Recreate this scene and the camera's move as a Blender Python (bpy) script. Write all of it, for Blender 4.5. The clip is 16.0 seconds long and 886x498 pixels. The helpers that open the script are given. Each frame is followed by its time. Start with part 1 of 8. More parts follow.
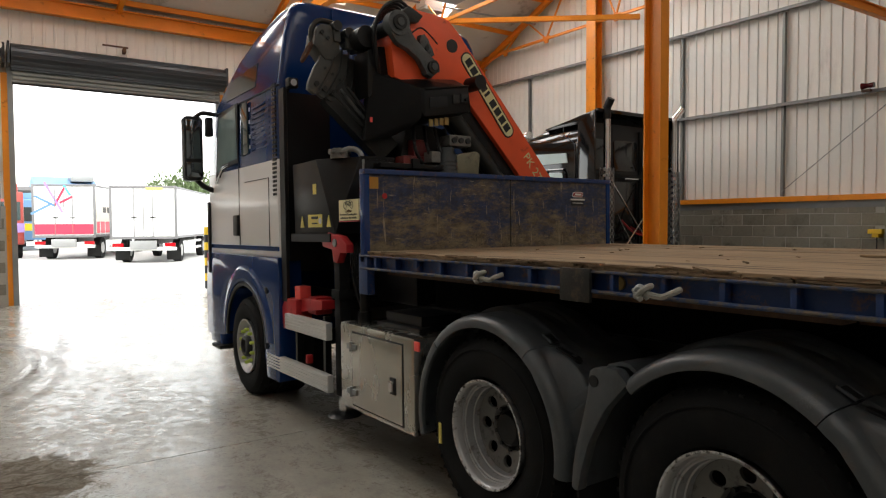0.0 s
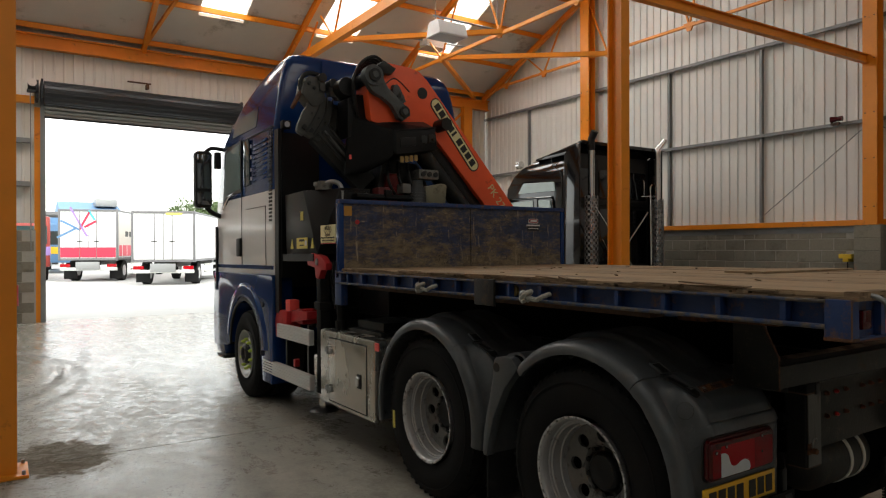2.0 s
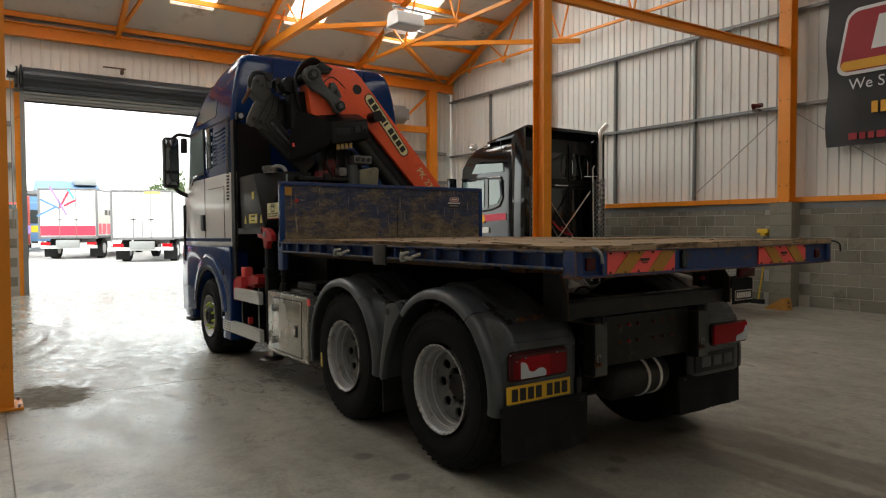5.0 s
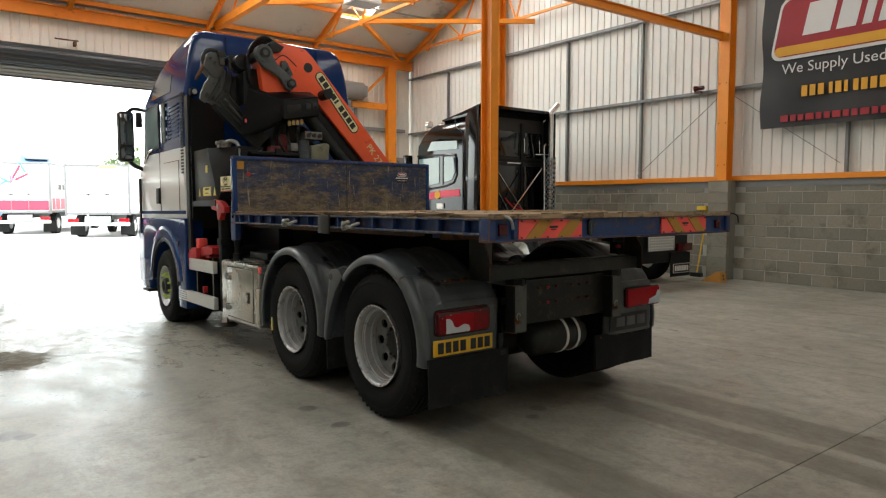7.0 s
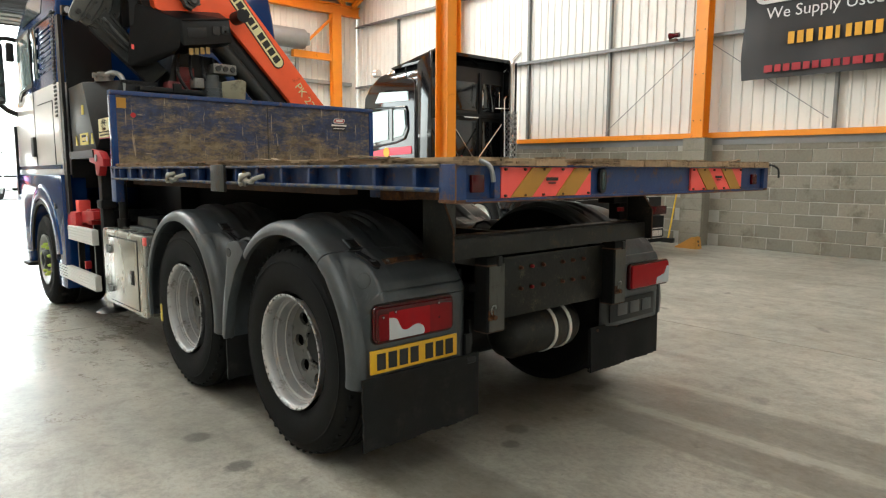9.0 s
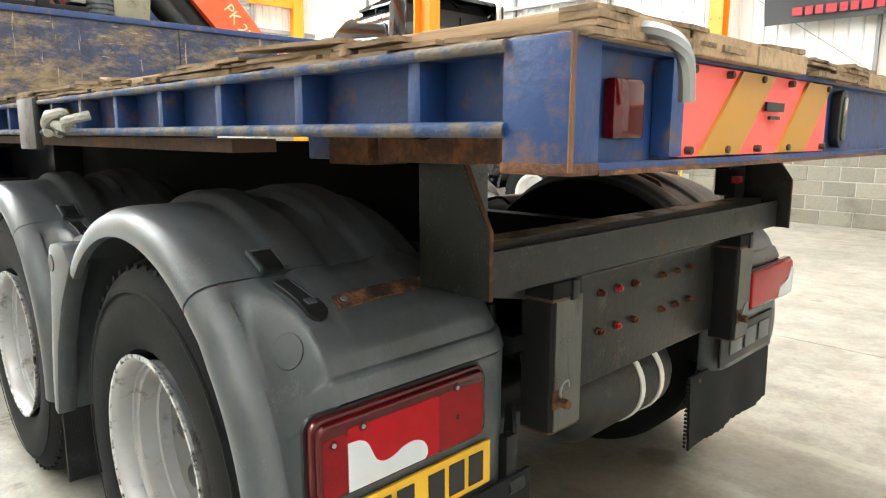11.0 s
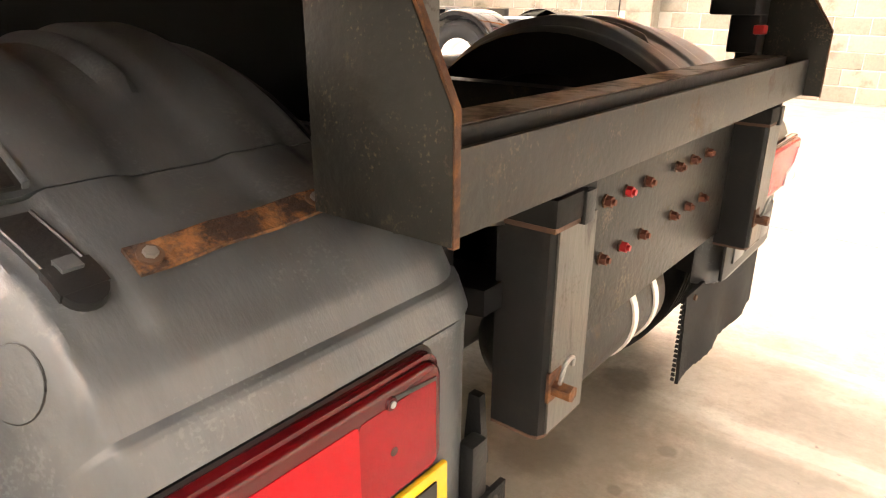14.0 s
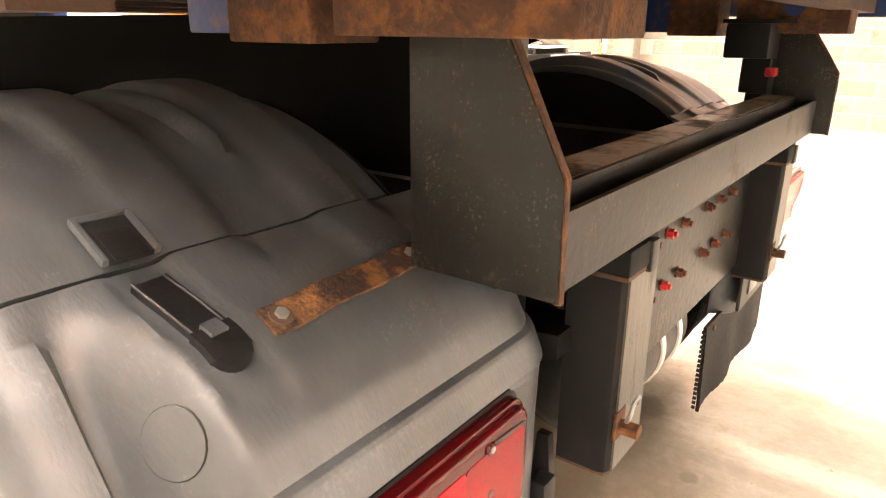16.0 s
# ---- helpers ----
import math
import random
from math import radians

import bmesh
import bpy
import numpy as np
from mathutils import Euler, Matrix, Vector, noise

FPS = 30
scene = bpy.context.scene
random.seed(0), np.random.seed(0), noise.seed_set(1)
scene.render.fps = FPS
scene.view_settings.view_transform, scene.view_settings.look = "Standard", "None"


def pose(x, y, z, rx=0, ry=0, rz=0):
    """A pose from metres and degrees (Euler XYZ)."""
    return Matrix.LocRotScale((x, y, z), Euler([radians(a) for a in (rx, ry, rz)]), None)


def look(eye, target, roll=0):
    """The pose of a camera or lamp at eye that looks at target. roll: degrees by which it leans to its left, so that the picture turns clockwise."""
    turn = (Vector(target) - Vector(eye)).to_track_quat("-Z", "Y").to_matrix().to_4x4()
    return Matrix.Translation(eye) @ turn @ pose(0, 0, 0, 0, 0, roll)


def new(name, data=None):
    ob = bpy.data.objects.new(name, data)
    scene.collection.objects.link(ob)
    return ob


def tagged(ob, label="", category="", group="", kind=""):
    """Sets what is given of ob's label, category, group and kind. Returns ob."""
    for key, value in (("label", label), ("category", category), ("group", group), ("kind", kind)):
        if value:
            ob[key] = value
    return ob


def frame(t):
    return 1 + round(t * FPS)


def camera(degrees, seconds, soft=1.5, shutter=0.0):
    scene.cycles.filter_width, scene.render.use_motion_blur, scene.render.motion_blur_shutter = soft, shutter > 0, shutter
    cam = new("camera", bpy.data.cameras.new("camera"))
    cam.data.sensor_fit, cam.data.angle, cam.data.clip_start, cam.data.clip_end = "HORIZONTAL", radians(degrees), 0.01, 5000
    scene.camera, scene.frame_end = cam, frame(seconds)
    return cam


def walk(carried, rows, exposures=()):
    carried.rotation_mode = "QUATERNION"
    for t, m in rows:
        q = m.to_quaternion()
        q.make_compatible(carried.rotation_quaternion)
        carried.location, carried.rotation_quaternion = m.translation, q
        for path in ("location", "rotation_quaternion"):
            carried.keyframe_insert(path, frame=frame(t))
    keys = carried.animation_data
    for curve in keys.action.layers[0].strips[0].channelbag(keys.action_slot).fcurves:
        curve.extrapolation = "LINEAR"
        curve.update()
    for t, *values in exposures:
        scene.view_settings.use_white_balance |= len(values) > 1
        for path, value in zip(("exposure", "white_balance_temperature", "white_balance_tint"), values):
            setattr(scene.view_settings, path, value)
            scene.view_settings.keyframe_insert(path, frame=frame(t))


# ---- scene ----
cam = camera(67.4, 16.0, soft=1.2)
PATH = [
    (0, (-3.418, -0.099, 1.666), (-2.273, 1.539, 1.586), -0.3),
    (0.5, (-3.485, -0.349, 1.655), (-2.351, 1.297, 1.596), -0.2),
    (1, (-3.512, -0.572, 1.663), (-2.391, 1.084, 1.623), -0.2),
    (1.5, (-3.48, -0.805, 1.648), (-2.372, 0.86, 1.624), -0.3),
    (2, (-3.521, -1.033, 1.639), (-2.419, 0.637, 1.635), -0.1),
    (2.5, (-3.574, -1.255, 1.637), (-2.473, 0.415, 1.641), -0.1),
    (3, (-3.585, -1.485, 1.621), (-2.479, 0.181, 1.617), -0.1),
    (5.3, (-3.65, -2.428, 1.583), (-2.509, -0.787, 1.512), -0.2),
    (5.5, (-3.655, -2.525, 1.562), (-2.513, -0.884, 1.499), -0.2),
    (6, (-3.734, -2.674, 1.556), (-2.571, -1.049, 1.474), 0.0),
    (6.5, (-3.765, -2.779, 1.556), (-2.573, -1.176, 1.452), 0.0),
    (7, (-3.733, -2.754, 1.55), (-2.51, -1.178, 1.414), 0.1),
    (7.5, (-3.583, -2.579, 1.523), (-2.337, -1.024, 1.352), 0.2),
    (8, (-3.391, -2.291, 1.483), (-2.124, -0.755, 1.287), 0.2),
    (8.5, (-3.15, -1.952, 1.485), (-1.854, -0.446, 1.262), 0.3),
    (9, (-2.822, -1.663, 1.455), (-1.496, -0.186, 1.211), 0.3),
    (9.2, (-2.709, -1.542, 1.45), (-1.377, -0.073, 1.192), 0.3),
    (11.3, (-1.667, -0.211, 1.341), (-0.288, 1.174, 0.961), 0.5),
    (11.5, (-1.589, -0.135, 1.316), (-0.208, 1.238, 0.906), 0.6),
    (12, (-1.393, 0.008, 1.24), (0.005, 1.341, 0.761), 0.5),
    (12.5, (-1.283, 0.059, 1.204), (0.132, 1.336, 0.631), 0.6),
    (13, (-1.261, 0.076, 1.197), (0.173, 1.291, 0.542), 0.7),
    (13.5, (-1.272, 0.111, 1.226), (0.174, 1.288, 0.53), 0.9),
    (14, (-1.304, 0.136, 1.271), (0.156, 1.291, 0.568), 1.0),
    (14.5, (-1.322, 0.152, 1.306), (0.155, 1.287, 0.604), 1.0),
    (15, (-1.342, 0.158, 1.327), (0.15, 1.281, 0.637), 1.1),
    (15.5, (-1.382, 0.176, 1.337), (0.121, 1.297, 0.673), 1.1),
    (16, (-1.417, 0.224, 1.324), (0.095, 1.346, 0.682), 1.0),
]
EXPOSURES = [(0, 1.78, 6700, 8), (2.5, 1.4, 6700, 6), (5.5, 1.82, 6600, 4), (7, 2.4, 6400, 2), (8, 2.85, 6300, 1), (9, 3.25, 6300, 0), (11.3, 4.95, 6100, 0), (12, 5.6, 6800, 7), (13, 5.85, 7350, 14), (14.5, 5.87, 7800, 19), (16, 6.1, 8050, 21)]
walk(cam, [(t, look(eye, target, roll)) for t, eye, target, roll in PATH], EXPOSURES)

# ---------------------------------------------------------------- light
world = bpy.data.worlds.new("world")
scene.world = world
world.use_nodes = True
wn = world.node_tree
wn.nodes.clear()
sky = wn.nodes.new("ShaderNodeTexSky")
sky.sky_type = "NISHITA"
sky.sun_disc = False
sky.sun_elevation = radians(48)
sky.sun_rotation = radians(200)
sky.air_density = 1.0
sky.dust_density = 3.0
bg = wn.nodes.new("ShaderNodeBackground")
bg.inputs[1].default_value = 0.15
wout = wn.nodes.new("ShaderNodeOutputWorld")
veil = wn.nodes.new("ShaderNodeMix")
veil.data_type = "RGBA"
veil.inputs[0].default_value = 0.7
veil.inputs[7].default_value = (8.5, 8.5, 8.35, 1)      # thin overcast
wn.links.new(sky.outputs[0], veil.inputs[6])
wn.links.new(veil.outputs[2], bg.inputs[0])
wn.links.new(bg.outputs[0], wout.inputs[0])

sun_data = bpy.data.lights.new("sun", "SUN")
sun_data.energy = 0.5
sun_data.angle = radians(12)
sun_data.color = (1.0, 0.96, 0.9)
sun_ob = new("sun", sun_data)
sun_ob.rotation_euler = (radians(42), 0, radians(20))

# ---------------------------------------------------------------- materials
MATS = {}


def material(name, base, rough=0.5, metal=0.0, var=0.0, scale=4.0, bump=0.0, bump_scale=60.0, dirt=None, dirt_amount=0.0,
             dirt_scale=3.0, rand=0.0, coat=0.0, spec=0.5, stretch=(1, 1, 1), rough_var=0.0, fleck=None, fleck_amount=0.0):
    """A surface with grain, wear of a second colour and fine relief, all in metres."""
    if name in MATS:
        return MATS[name]
    m = bpy.data.materials.new(name)
    m.use_nodes = True
    nt = m.node_tree
    b = nt.nodes["Principled BSDF"]
    b.inputs["Roughness"].default_value = rough
    b.inputs["Metallic"].default_value = metal
    b.inputs["Specular IOR Level"].default_value = spec
    b.inputs["Coat Weight"].default_value = coat
    b.inputs["Coat Roughness"].default_value = 0.08
    link, nd = nt.links.new, nt.nodes.new
    geo = nd("ShaderNodeNewGeometry")
    mp = nd("ShaderNodeMapping")
    mp.inputs["Scale"].default_value = stretch
    link(geo.outputs["Position"], mp.inputs[0])
    vec = mp.outputs[0]
    n1 = nd("ShaderNodeTexNoise")
    n1.inputs["Scale"].default_value = scale
    n1.inputs["Detail"].default_value = 8
    n1.inputs["Roughness"].default_value = 0.62
    link(vec, n1.inputs["Vector"])
    col = nd("ShaderNodeMix")
    col.data_type = "RGBA"
    lo = [max(0, c * (1 - var)) for c in base]
    hi = [min(1, c * (1 + var)) for c in base]
    col.inputs[6].default_value = (*lo, 1)
    col.inputs[7].default_value = (*hi, 1)
    link(n1.outputs["Fac"], col.inputs[0])
    out = col.outputs[2]
    if rand:
        oi = nd("ShaderNodeObjectInfo")
        mr = nd("ShaderNodeMapRange")
        mr.inputs[3].default_value, mr.inputs[4].default_value = 1 - rand, 1 + rand
        link(oi.outputs["Random"], mr.inputs[0])
        hs = nd("ShaderNodeHueSaturation")
        link(mr.outputs[0], hs.inputs["Value"])
        link(out, hs.inputs["Color"])
        out = hs.outputs[0]
    if dirt:
        n2 = nd("ShaderNodeTexNoise")
        n2.inputs["Scale"].default_value = dirt_scale
        n2.inputs["Detail"].default_value = 10
        n2.inputs["Roughness"].default_value = 0.7
        link(vec, n2.inputs["Vector"])
        ramp = nd("ShaderNodeMapRange")
        edge = 0.72 - 0.4 * dirt_amount
        ramp.inputs[1].default_value, ramp.inputs[2].default_value = edge - 0.06, edge + 0.08
        link(n2.outputs["Fac"], ramp.inputs[0])
        mx = nd("ShaderNodeMix")
        mx.data_type = "RGBA"
        mx.inputs[7].default_value = (*dirt, 1)
        link(ramp.outputs[0], mx.inputs[0])
        link(out, mx.inputs[6])
        out = mx.outputs[2]
        rr = nd("ShaderNodeMapRange")
        rr.inputs[3].default_value, rr.inputs[4].default_value = rough, min(1, rough + 0.3)
        link(ramp.outputs[0], rr.inputs[0])
        link(rr.outputs[0], b.inputs["Roughness"])
    elif rough_var:
        rr = nd("ShaderNodeMapRange")
        rr.inputs[1].default_value, rr.inputs[2].default_value = 0.3, 0.7
        rr.inputs[3].default_value, rr.inputs[4].default_value = max(0.02, rough - rough_var), min(1, rough + rough_var)
        link(n1.outputs["Fac"], rr.inputs[0])
        link(rr.outputs[0], b.inputs["Roughness"])
    if fleck:
        # small chips and specks, thicker in some patches than in others
        n4, n5 = nd("ShaderNodeTexNoise"), nd("ShaderNodeTexNoise")
        for n, sc, de in ((n4, 190, 3), (n5, 14, 6)):
            n.inputs["Scale"].default_value, n.inputs["Detail"].default_value = sc, de
            link(geo.outputs["Position"], n.inputs["Vector"])
        ad = nd("ShaderNodeMath")
        ad.operation = "ADD"
        link(n4.outputs["Fac"], ad.inputs[0])
        link(n5.outputs["Fac"], ad.inputs[1])
        fr = nd("ShaderNodeMapRange")
        fr.inputs[1].default_value, fr.inputs[2].default_value, fr.inputs[4].default_value = 1.16, 1.3, fleck_amount
        link(ad.outputs[0], fr.inputs[0])
        fm = nd("ShaderNodeMix")
        fm.data_type = "RGBA"
        fm.inputs[7].default_value = (*fleck, 1)
        link(fr.outputs[0], fm.inputs[0])
        link(out, fm.inputs[6])
        out = fm.outputs[2]
    link(out, b.inputs["Base Color"])
    if bump:
        n3 = nd("ShaderNodeTexNoise")
        n3.inputs["Scale"].default_value = bump_scale
        n3.inputs["Detail"].default_value = 4
        link(vec, n3.inputs["Vector"])
        bp = nd("ShaderNodeBump")
        bp.inputs["Strength"].default_value = bump
        bp.inputs["Distance"].default_value = 0.01
        link(n3.outputs["Fac"], bp.inputs["Height"])
        link(bp.outputs[0], b.inputs["Normal"])
    MATS[name] = m
    return m


def glass(name, tint=(0.9, 0.95, 0.95), rough=0.02):
    if name in MATS:
        return MATS[name]
    m = bpy.data.materials.new(name)
    m.use_nodes = True
    b = m.node_tree.nodes["Principled BSDF"]
    b.inputs["Base Color"].default_value = (*tint, 1)
    b.inputs["Roughness"].default_value = rough
    b.inputs["Transmission Weight"].default_value = 1.0
    b.inputs["IOR"].default_value = 1.45
    MATS[name] = m
    return m


M_ORANGE = material("orange_steel_paint", (0.78, 0.26, 0.014), 0.4, var=0.16, scale=3, bump=0.05, bump_scale=40, rough_var=0.1, dirt=(0.3, 0.08, 0.012), dirt_amount=0.12, dirt_scale=5)
M_CLAD = material("grey_white_cladding", (0.73, 0.725, 0.685), 0.45, var=0.05, scale=1.5, rough_var=0.1, dirt=(0.5, 0.49, 0.46), dirt_amount=0.1, dirt_scale=1.2, stretch=(1, 1, 0.25))
# darker than the other cladding, to cut light bounced off the unseen west wall
M_CLADWEST = material("grey_cladding", (0.36, 0.36, 0.345), 0.5, var=0.08, scale=1.5, dirt=(0.26, 0.25, 0.23), dirt_amount=0.15, dirt_scale=1.2, stretch=(1, 1, 0.25))
M_ROOFIN = material("roof_liner_sheet", (0.6, 0.59, 0.55), 0.6, var=0.1, scale=1.2, dirt=(0.22, 0.2, 0.17), dirt_amount=0.2, dirt_scale=0.9)
M_GALV = material("galvanised_steel", (0.3, 0.31, 0.31), 0.42, 0.7, var=0.18, scale=9, rough_var=0.12)
M_BLOCK = material("concrete_block", (0.215, 0.2, 0.163), 0.95, var=0.25, scale=30, bump=0.5, bump_scale=90, rand=0.16, dirt=(0.13, 0.118, 0.09), dirt_amount=0.3, dirt_scale=2.2, spec=0.2)
M_MORTAR = material("mortar", (0.37, 0.355, 0.315), 0.95, var=0.15, scale=20, bump=0.3, spec=0.2)
M_BLUE = material("blue_truck_paint", (0.0045, 0.03, 0.13), 0.1, var=0.12, scale=3, rough_var=0.03, spec=0.45)
M_BLUEBED = material("worn_blue_bed_paint", (0.01, 0.036, 0.13), 0.45, var=0.35, scale=9, dirt=(0.14, 0.075, 0.04), dirt_amount=0.32, dirt_scale=17, bump=0.15, bump_scale=50)
M_WHITE = material("white_truck_paint", (0.82, 0.81, 0.8), 0.25, var=0.04, scale=2, coat=0.3)
M_BLACK = material("black_plastic", (0.008, 0.008, 0.0085), 0.45, var=0.3, scale=8, bump=0.08, bump_scale=150, spec=0.35)
M_BLACKPAINT = material("black_steel_paint", (0.007, 0.007, 0.0075), 0.32, var=0.3, scale=6, rough_var=0.1, dirt=(0.018, 0.016, 0.014), dirt_amount=0.14, dirt_scale=5, spec=0.25)
M_CHASSIS = material("dark_grey_chassis_paint", (0.018, 0.018, 0.0165), 0.44, var=0.4, scale=8, dirt=(0.075, 0.053, 0.036), dirt_amount=0.27, dirt_scale=12, bump=0.12, bump_scale=70, spec=0.32, fleck=(0.08, 0.062, 0.042), fleck_amount=0.7)
M_FENDER = material("dark_grey_fender_plastic", (0.062, 0.068, 0.073), 0.37, var=1.0, scale=8, bump=0.06, bump_scale=220, rough_var=0.1, stretch=(1, 0.35, 0.35), fleck=(0.13, 0.14, 0.145), fleck_amount=0.4)
M_CHASSISPITTED = material("pitted_grey_chassis_paint", (0.0135, 0.0135, 0.012), 0.38, var=0.5, scale=7, dirt=(0.08, 0.06, 0.04), dirt_amount=0.17, dirt_scale=40, bump=0.14, bump_scale=60, spec=0.25, fleck=(0.09, 0.07, 0.045), fleck_amount=0.8)
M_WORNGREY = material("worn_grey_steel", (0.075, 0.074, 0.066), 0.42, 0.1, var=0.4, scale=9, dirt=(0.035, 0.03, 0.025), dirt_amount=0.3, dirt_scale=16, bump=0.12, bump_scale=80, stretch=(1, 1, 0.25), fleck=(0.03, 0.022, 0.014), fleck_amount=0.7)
M_RUSTBLUE = material("rusted_blue_steel", (0.075, 0.04, 0.025), 0.75, var=0.4, scale=14, bump=0.3, bump_scale=70, dirt=(0.02, 0.04, 0.11), dirt_amount=0.3, dirt_scale=4)
M_LENSMID = material("smoked_red_lens", (0.2, 0.002, 0.006), 0.16, var=0.5, scale=9, spec=0.22, bump=0.1, bump_scale=260)
M_RUBBER = material("tyre_rubber", (0.0065, 0.0065, 0.0065), 0.8, var=0.3, scale=12, bump=0.15, bump_scale=120, dirt=(0.016, 0.015, 0.0135), dirt_amount=0.3, dirt_scale=4, spec=0.16)
M_FLAP = material("mud_flap_rubber", (0.01, 0.01, 0.01), 0.75, var=0.3, scale=14, bump=0.3, bump_scale=180, dirt=(0.028, 0.026, 0.024), dirt_amount=0.3, dirt_scale=9, spec=0.2)
M_RIM = material("silver_wheel_paint", (0.37, 0.37, 0.37), 0.4, 0.35, var=0.15, scale=10, dirt=(0.12, 0.105, 0.085), dirt_amount=0.24, dirt_scale=16)
M_RIMDISC = material("grimy_wheel_disc", (0.17, 0.167, 0.157), 0.45, 0.3, var=0.25, scale=12, dirt=(0.05, 0.045, 0.038), dirt_amount=0.32, dirt_scale=18)
M_RIMCHIP = material("chipped_rim_edge", (0.5, 0.5, 0.49), 0.5, 0.3, var=0.2, scale=30, dirt=(0.03, 0.026, 0.022), dirt_amount=0.48, dirt_scale=38)
M_STAINLESS = material("stainless_steel", (0.56, 0.54, 0.49), 0.26, 1.0, var=0.06, scale=5, rough_var=0.06, stretch=(1, 1, 0.5), bump=0.02, bump_scale=12)
M_ALU = material("aluminium_rail", (0.62, 0.62, 0.6), 0.4, 0.5, var=0.12, scale=12, stretch=(1, 0.1, 1), dirt=(0.25, 0.24, 0.22), dirt_amount=0.12)
M_CHROME = material("polished_steel", (0.7, 0.7, 0.7), 0.12, 1.0, var=0.05)
M_RED = material("red_paint", (0.42, 0.018, 0.022), 0.4, var=0.15, scale=7, dirt=(0.08, 0.02, 0.015), dirt_amount=0.18, dirt_scale=6)
M_CRANE = material("orange_red_crane_paint", (0.86, 0.11, 0.032), 0.38, var=0.12, scale=5, dirt=(0.26, 0.03, 0.02), dirt_amount=0.12, dirt_scale=7)
M_HYD = material("dark_hydraulic_metal", (0.02, 0.021, 0.02), 0.42, 0.1, var=0.4, scale=9, dirt=(0.05, 0.045, 0.036), dirt_amount=0.22, dirt_scale=12, bump=0.15, spec=0.35)
M_LINK = material("worn_grey_crane_steel", (0.075, 0.08, 0.08), 0.5, 0.1, var=0.4, scale=10, dirt=(0.02, 0.02, 0.019), dirt_amount=0.3, dirt_scale=13, bump=0.15)
M_KNUCKLE = material("dusty_grey_crane_plate", (0.055, 0.055, 0.05), 0.55, var=0.45, scale=11, dirt=(0.1, 0.09, 0.07), dirt_amount=0.26, dirt_scale=14, bump=0.2)
M_RUSTY = material("rusty_steel", (0.065, 0.028, 0.015), 0.85, var=0.6, scale=30, bump=0.5, bump_scale=80, dirt=(0.17, 0.068, 0.024), dirt_amount=0.46, dirt_scale=20)
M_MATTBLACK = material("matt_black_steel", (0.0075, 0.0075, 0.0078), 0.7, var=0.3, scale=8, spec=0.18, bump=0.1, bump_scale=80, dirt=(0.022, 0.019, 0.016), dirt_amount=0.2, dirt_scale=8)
# tan base paints the plate's glancing sheen; the dark patches are grime
M_SHEENPLATE = material("grimy_plate", (0.2, 0.15, 0.1), 0.38, var=0.4, scale=8, dirt=(0.035, 0.022, 0.014), dirt_amount=0.45, dirt_scale=9, bump=0.15, bump_scale=70)
M_LAMPBOX = material("white_lamp_housing", (0.66, 0.66, 0.65), 0.45, var=0.08, scale=5, dirt=(0.4, 0.38, 0.34), dirt_amount=0.15, dirt_scale=5)
# near-black base puts the deep shade under the bed into the frame's colour
M_UNDERBED = material("oily_black_frame_steel", (0.0035, 0.0033, 0.003), 0.8, var=0.3, scale=9, spec=0.1)
M_RUSTSTRAP = material("flaking_red_rust", (0.03, 0.013, 0.008), 0.8, var=0.5, scale=40, bump=0.6, bump_scale=90, dirt=(0.2, 0.085, 0.028), dirt_amount=0.46, dirt_scale=26)
M_RUSTRED = material("red_rusted_bolt", (0.12, 0.035, 0.018), 0.75, var=0.5, scale=40, bump=0.4, bump_scale=120)
M_RUSTPATCH = material("rust_over_blue_paint", (0.13, 0.065, 0.032), 0.85, var=0.5, scale=18, bump=0.4, bump_scale=80, dirt=(0.02, 0.065, 0.2), dirt_amount=0.34, dirt_scale=13, stretch=(1, 1, 0.3))
M_BEAD = material("scraped_rusty_bead", (0.1, 0.08, 0.06), 0.75, var=0.4, scale=20, bump=0.4, bump_scale=90, dirt=(0.03, 0.055, 0.13), dirt_amount=0.55, dirt_scale=16)
M_RUSTDARK = material("rusty_dark_steel", (0.07, 0.036, 0.022), 0.8, var=0.4, scale=14, bump=0.3, bump_scale=70, dirt=(0.14, 0.07, 0.035), dirt_amount=0.4, dirt_scale=7)
M_WOOD = material("worn_deck_boards", (0.31, 0.215, 0.125), 0.85, var=0.45, scale=14, bump=0.6, bump_scale=40, stretch=(1, 0.08, 1), rand=0.1, dirt=(0.1, 0.07, 0.045), dirt_amount=0.36, dirt_scale=11)
M_FRAY = material("splintered_plywood", (0.23, 0.16, 0.1), 0.9, var=0.6, scale=30, bump=0.6, bump_scale=60, stretch=(1, 0.3, 1), dirt=(0.06, 0.042, 0.028), dirt_amount=0.42, dirt_scale=16, spec=0.2)
M_LENSRED = material("red_lamp_lens", (0.34, 0.0015, 0.007), 0.16, var=0.15, scale=20, coat=0.0, spec=0.22, bump=0.06, bump_scale=260)
M_LENSDARK = material("dark_red_lens", (0.06, 0.0015, 0.003), 0.08, var=0.2, scale=20, spec=0.4)
M_LENSCLEAR = material("clear_lamp_lens", (0.55, 0.58, 0.62), 0.16, var=0.12, scale=14, coat=0.5)
M_CHOCK = material("faded_orange_plastic", (0.5, 0.24, 0.05), 0.55, var=0.2, scale=9, dirt=(0.22, 0.13, 0.05), dirt_amount=0.25, dirt_scale=8)
M_ROPE = material("grubby_pale_rope", (0.33, 0.32, 0.28), 0.8, var=0.3, scale=40, bump=0.5, bump_scale=160)
M_OLDRED = material("oily_dull_red_paint", (0.17, 0.014, 0.014), 0.45, var=0.35, scale=9, dirt=(0.03, 0.012, 0.01), dirt_amount=0.3, dirt_scale=12)
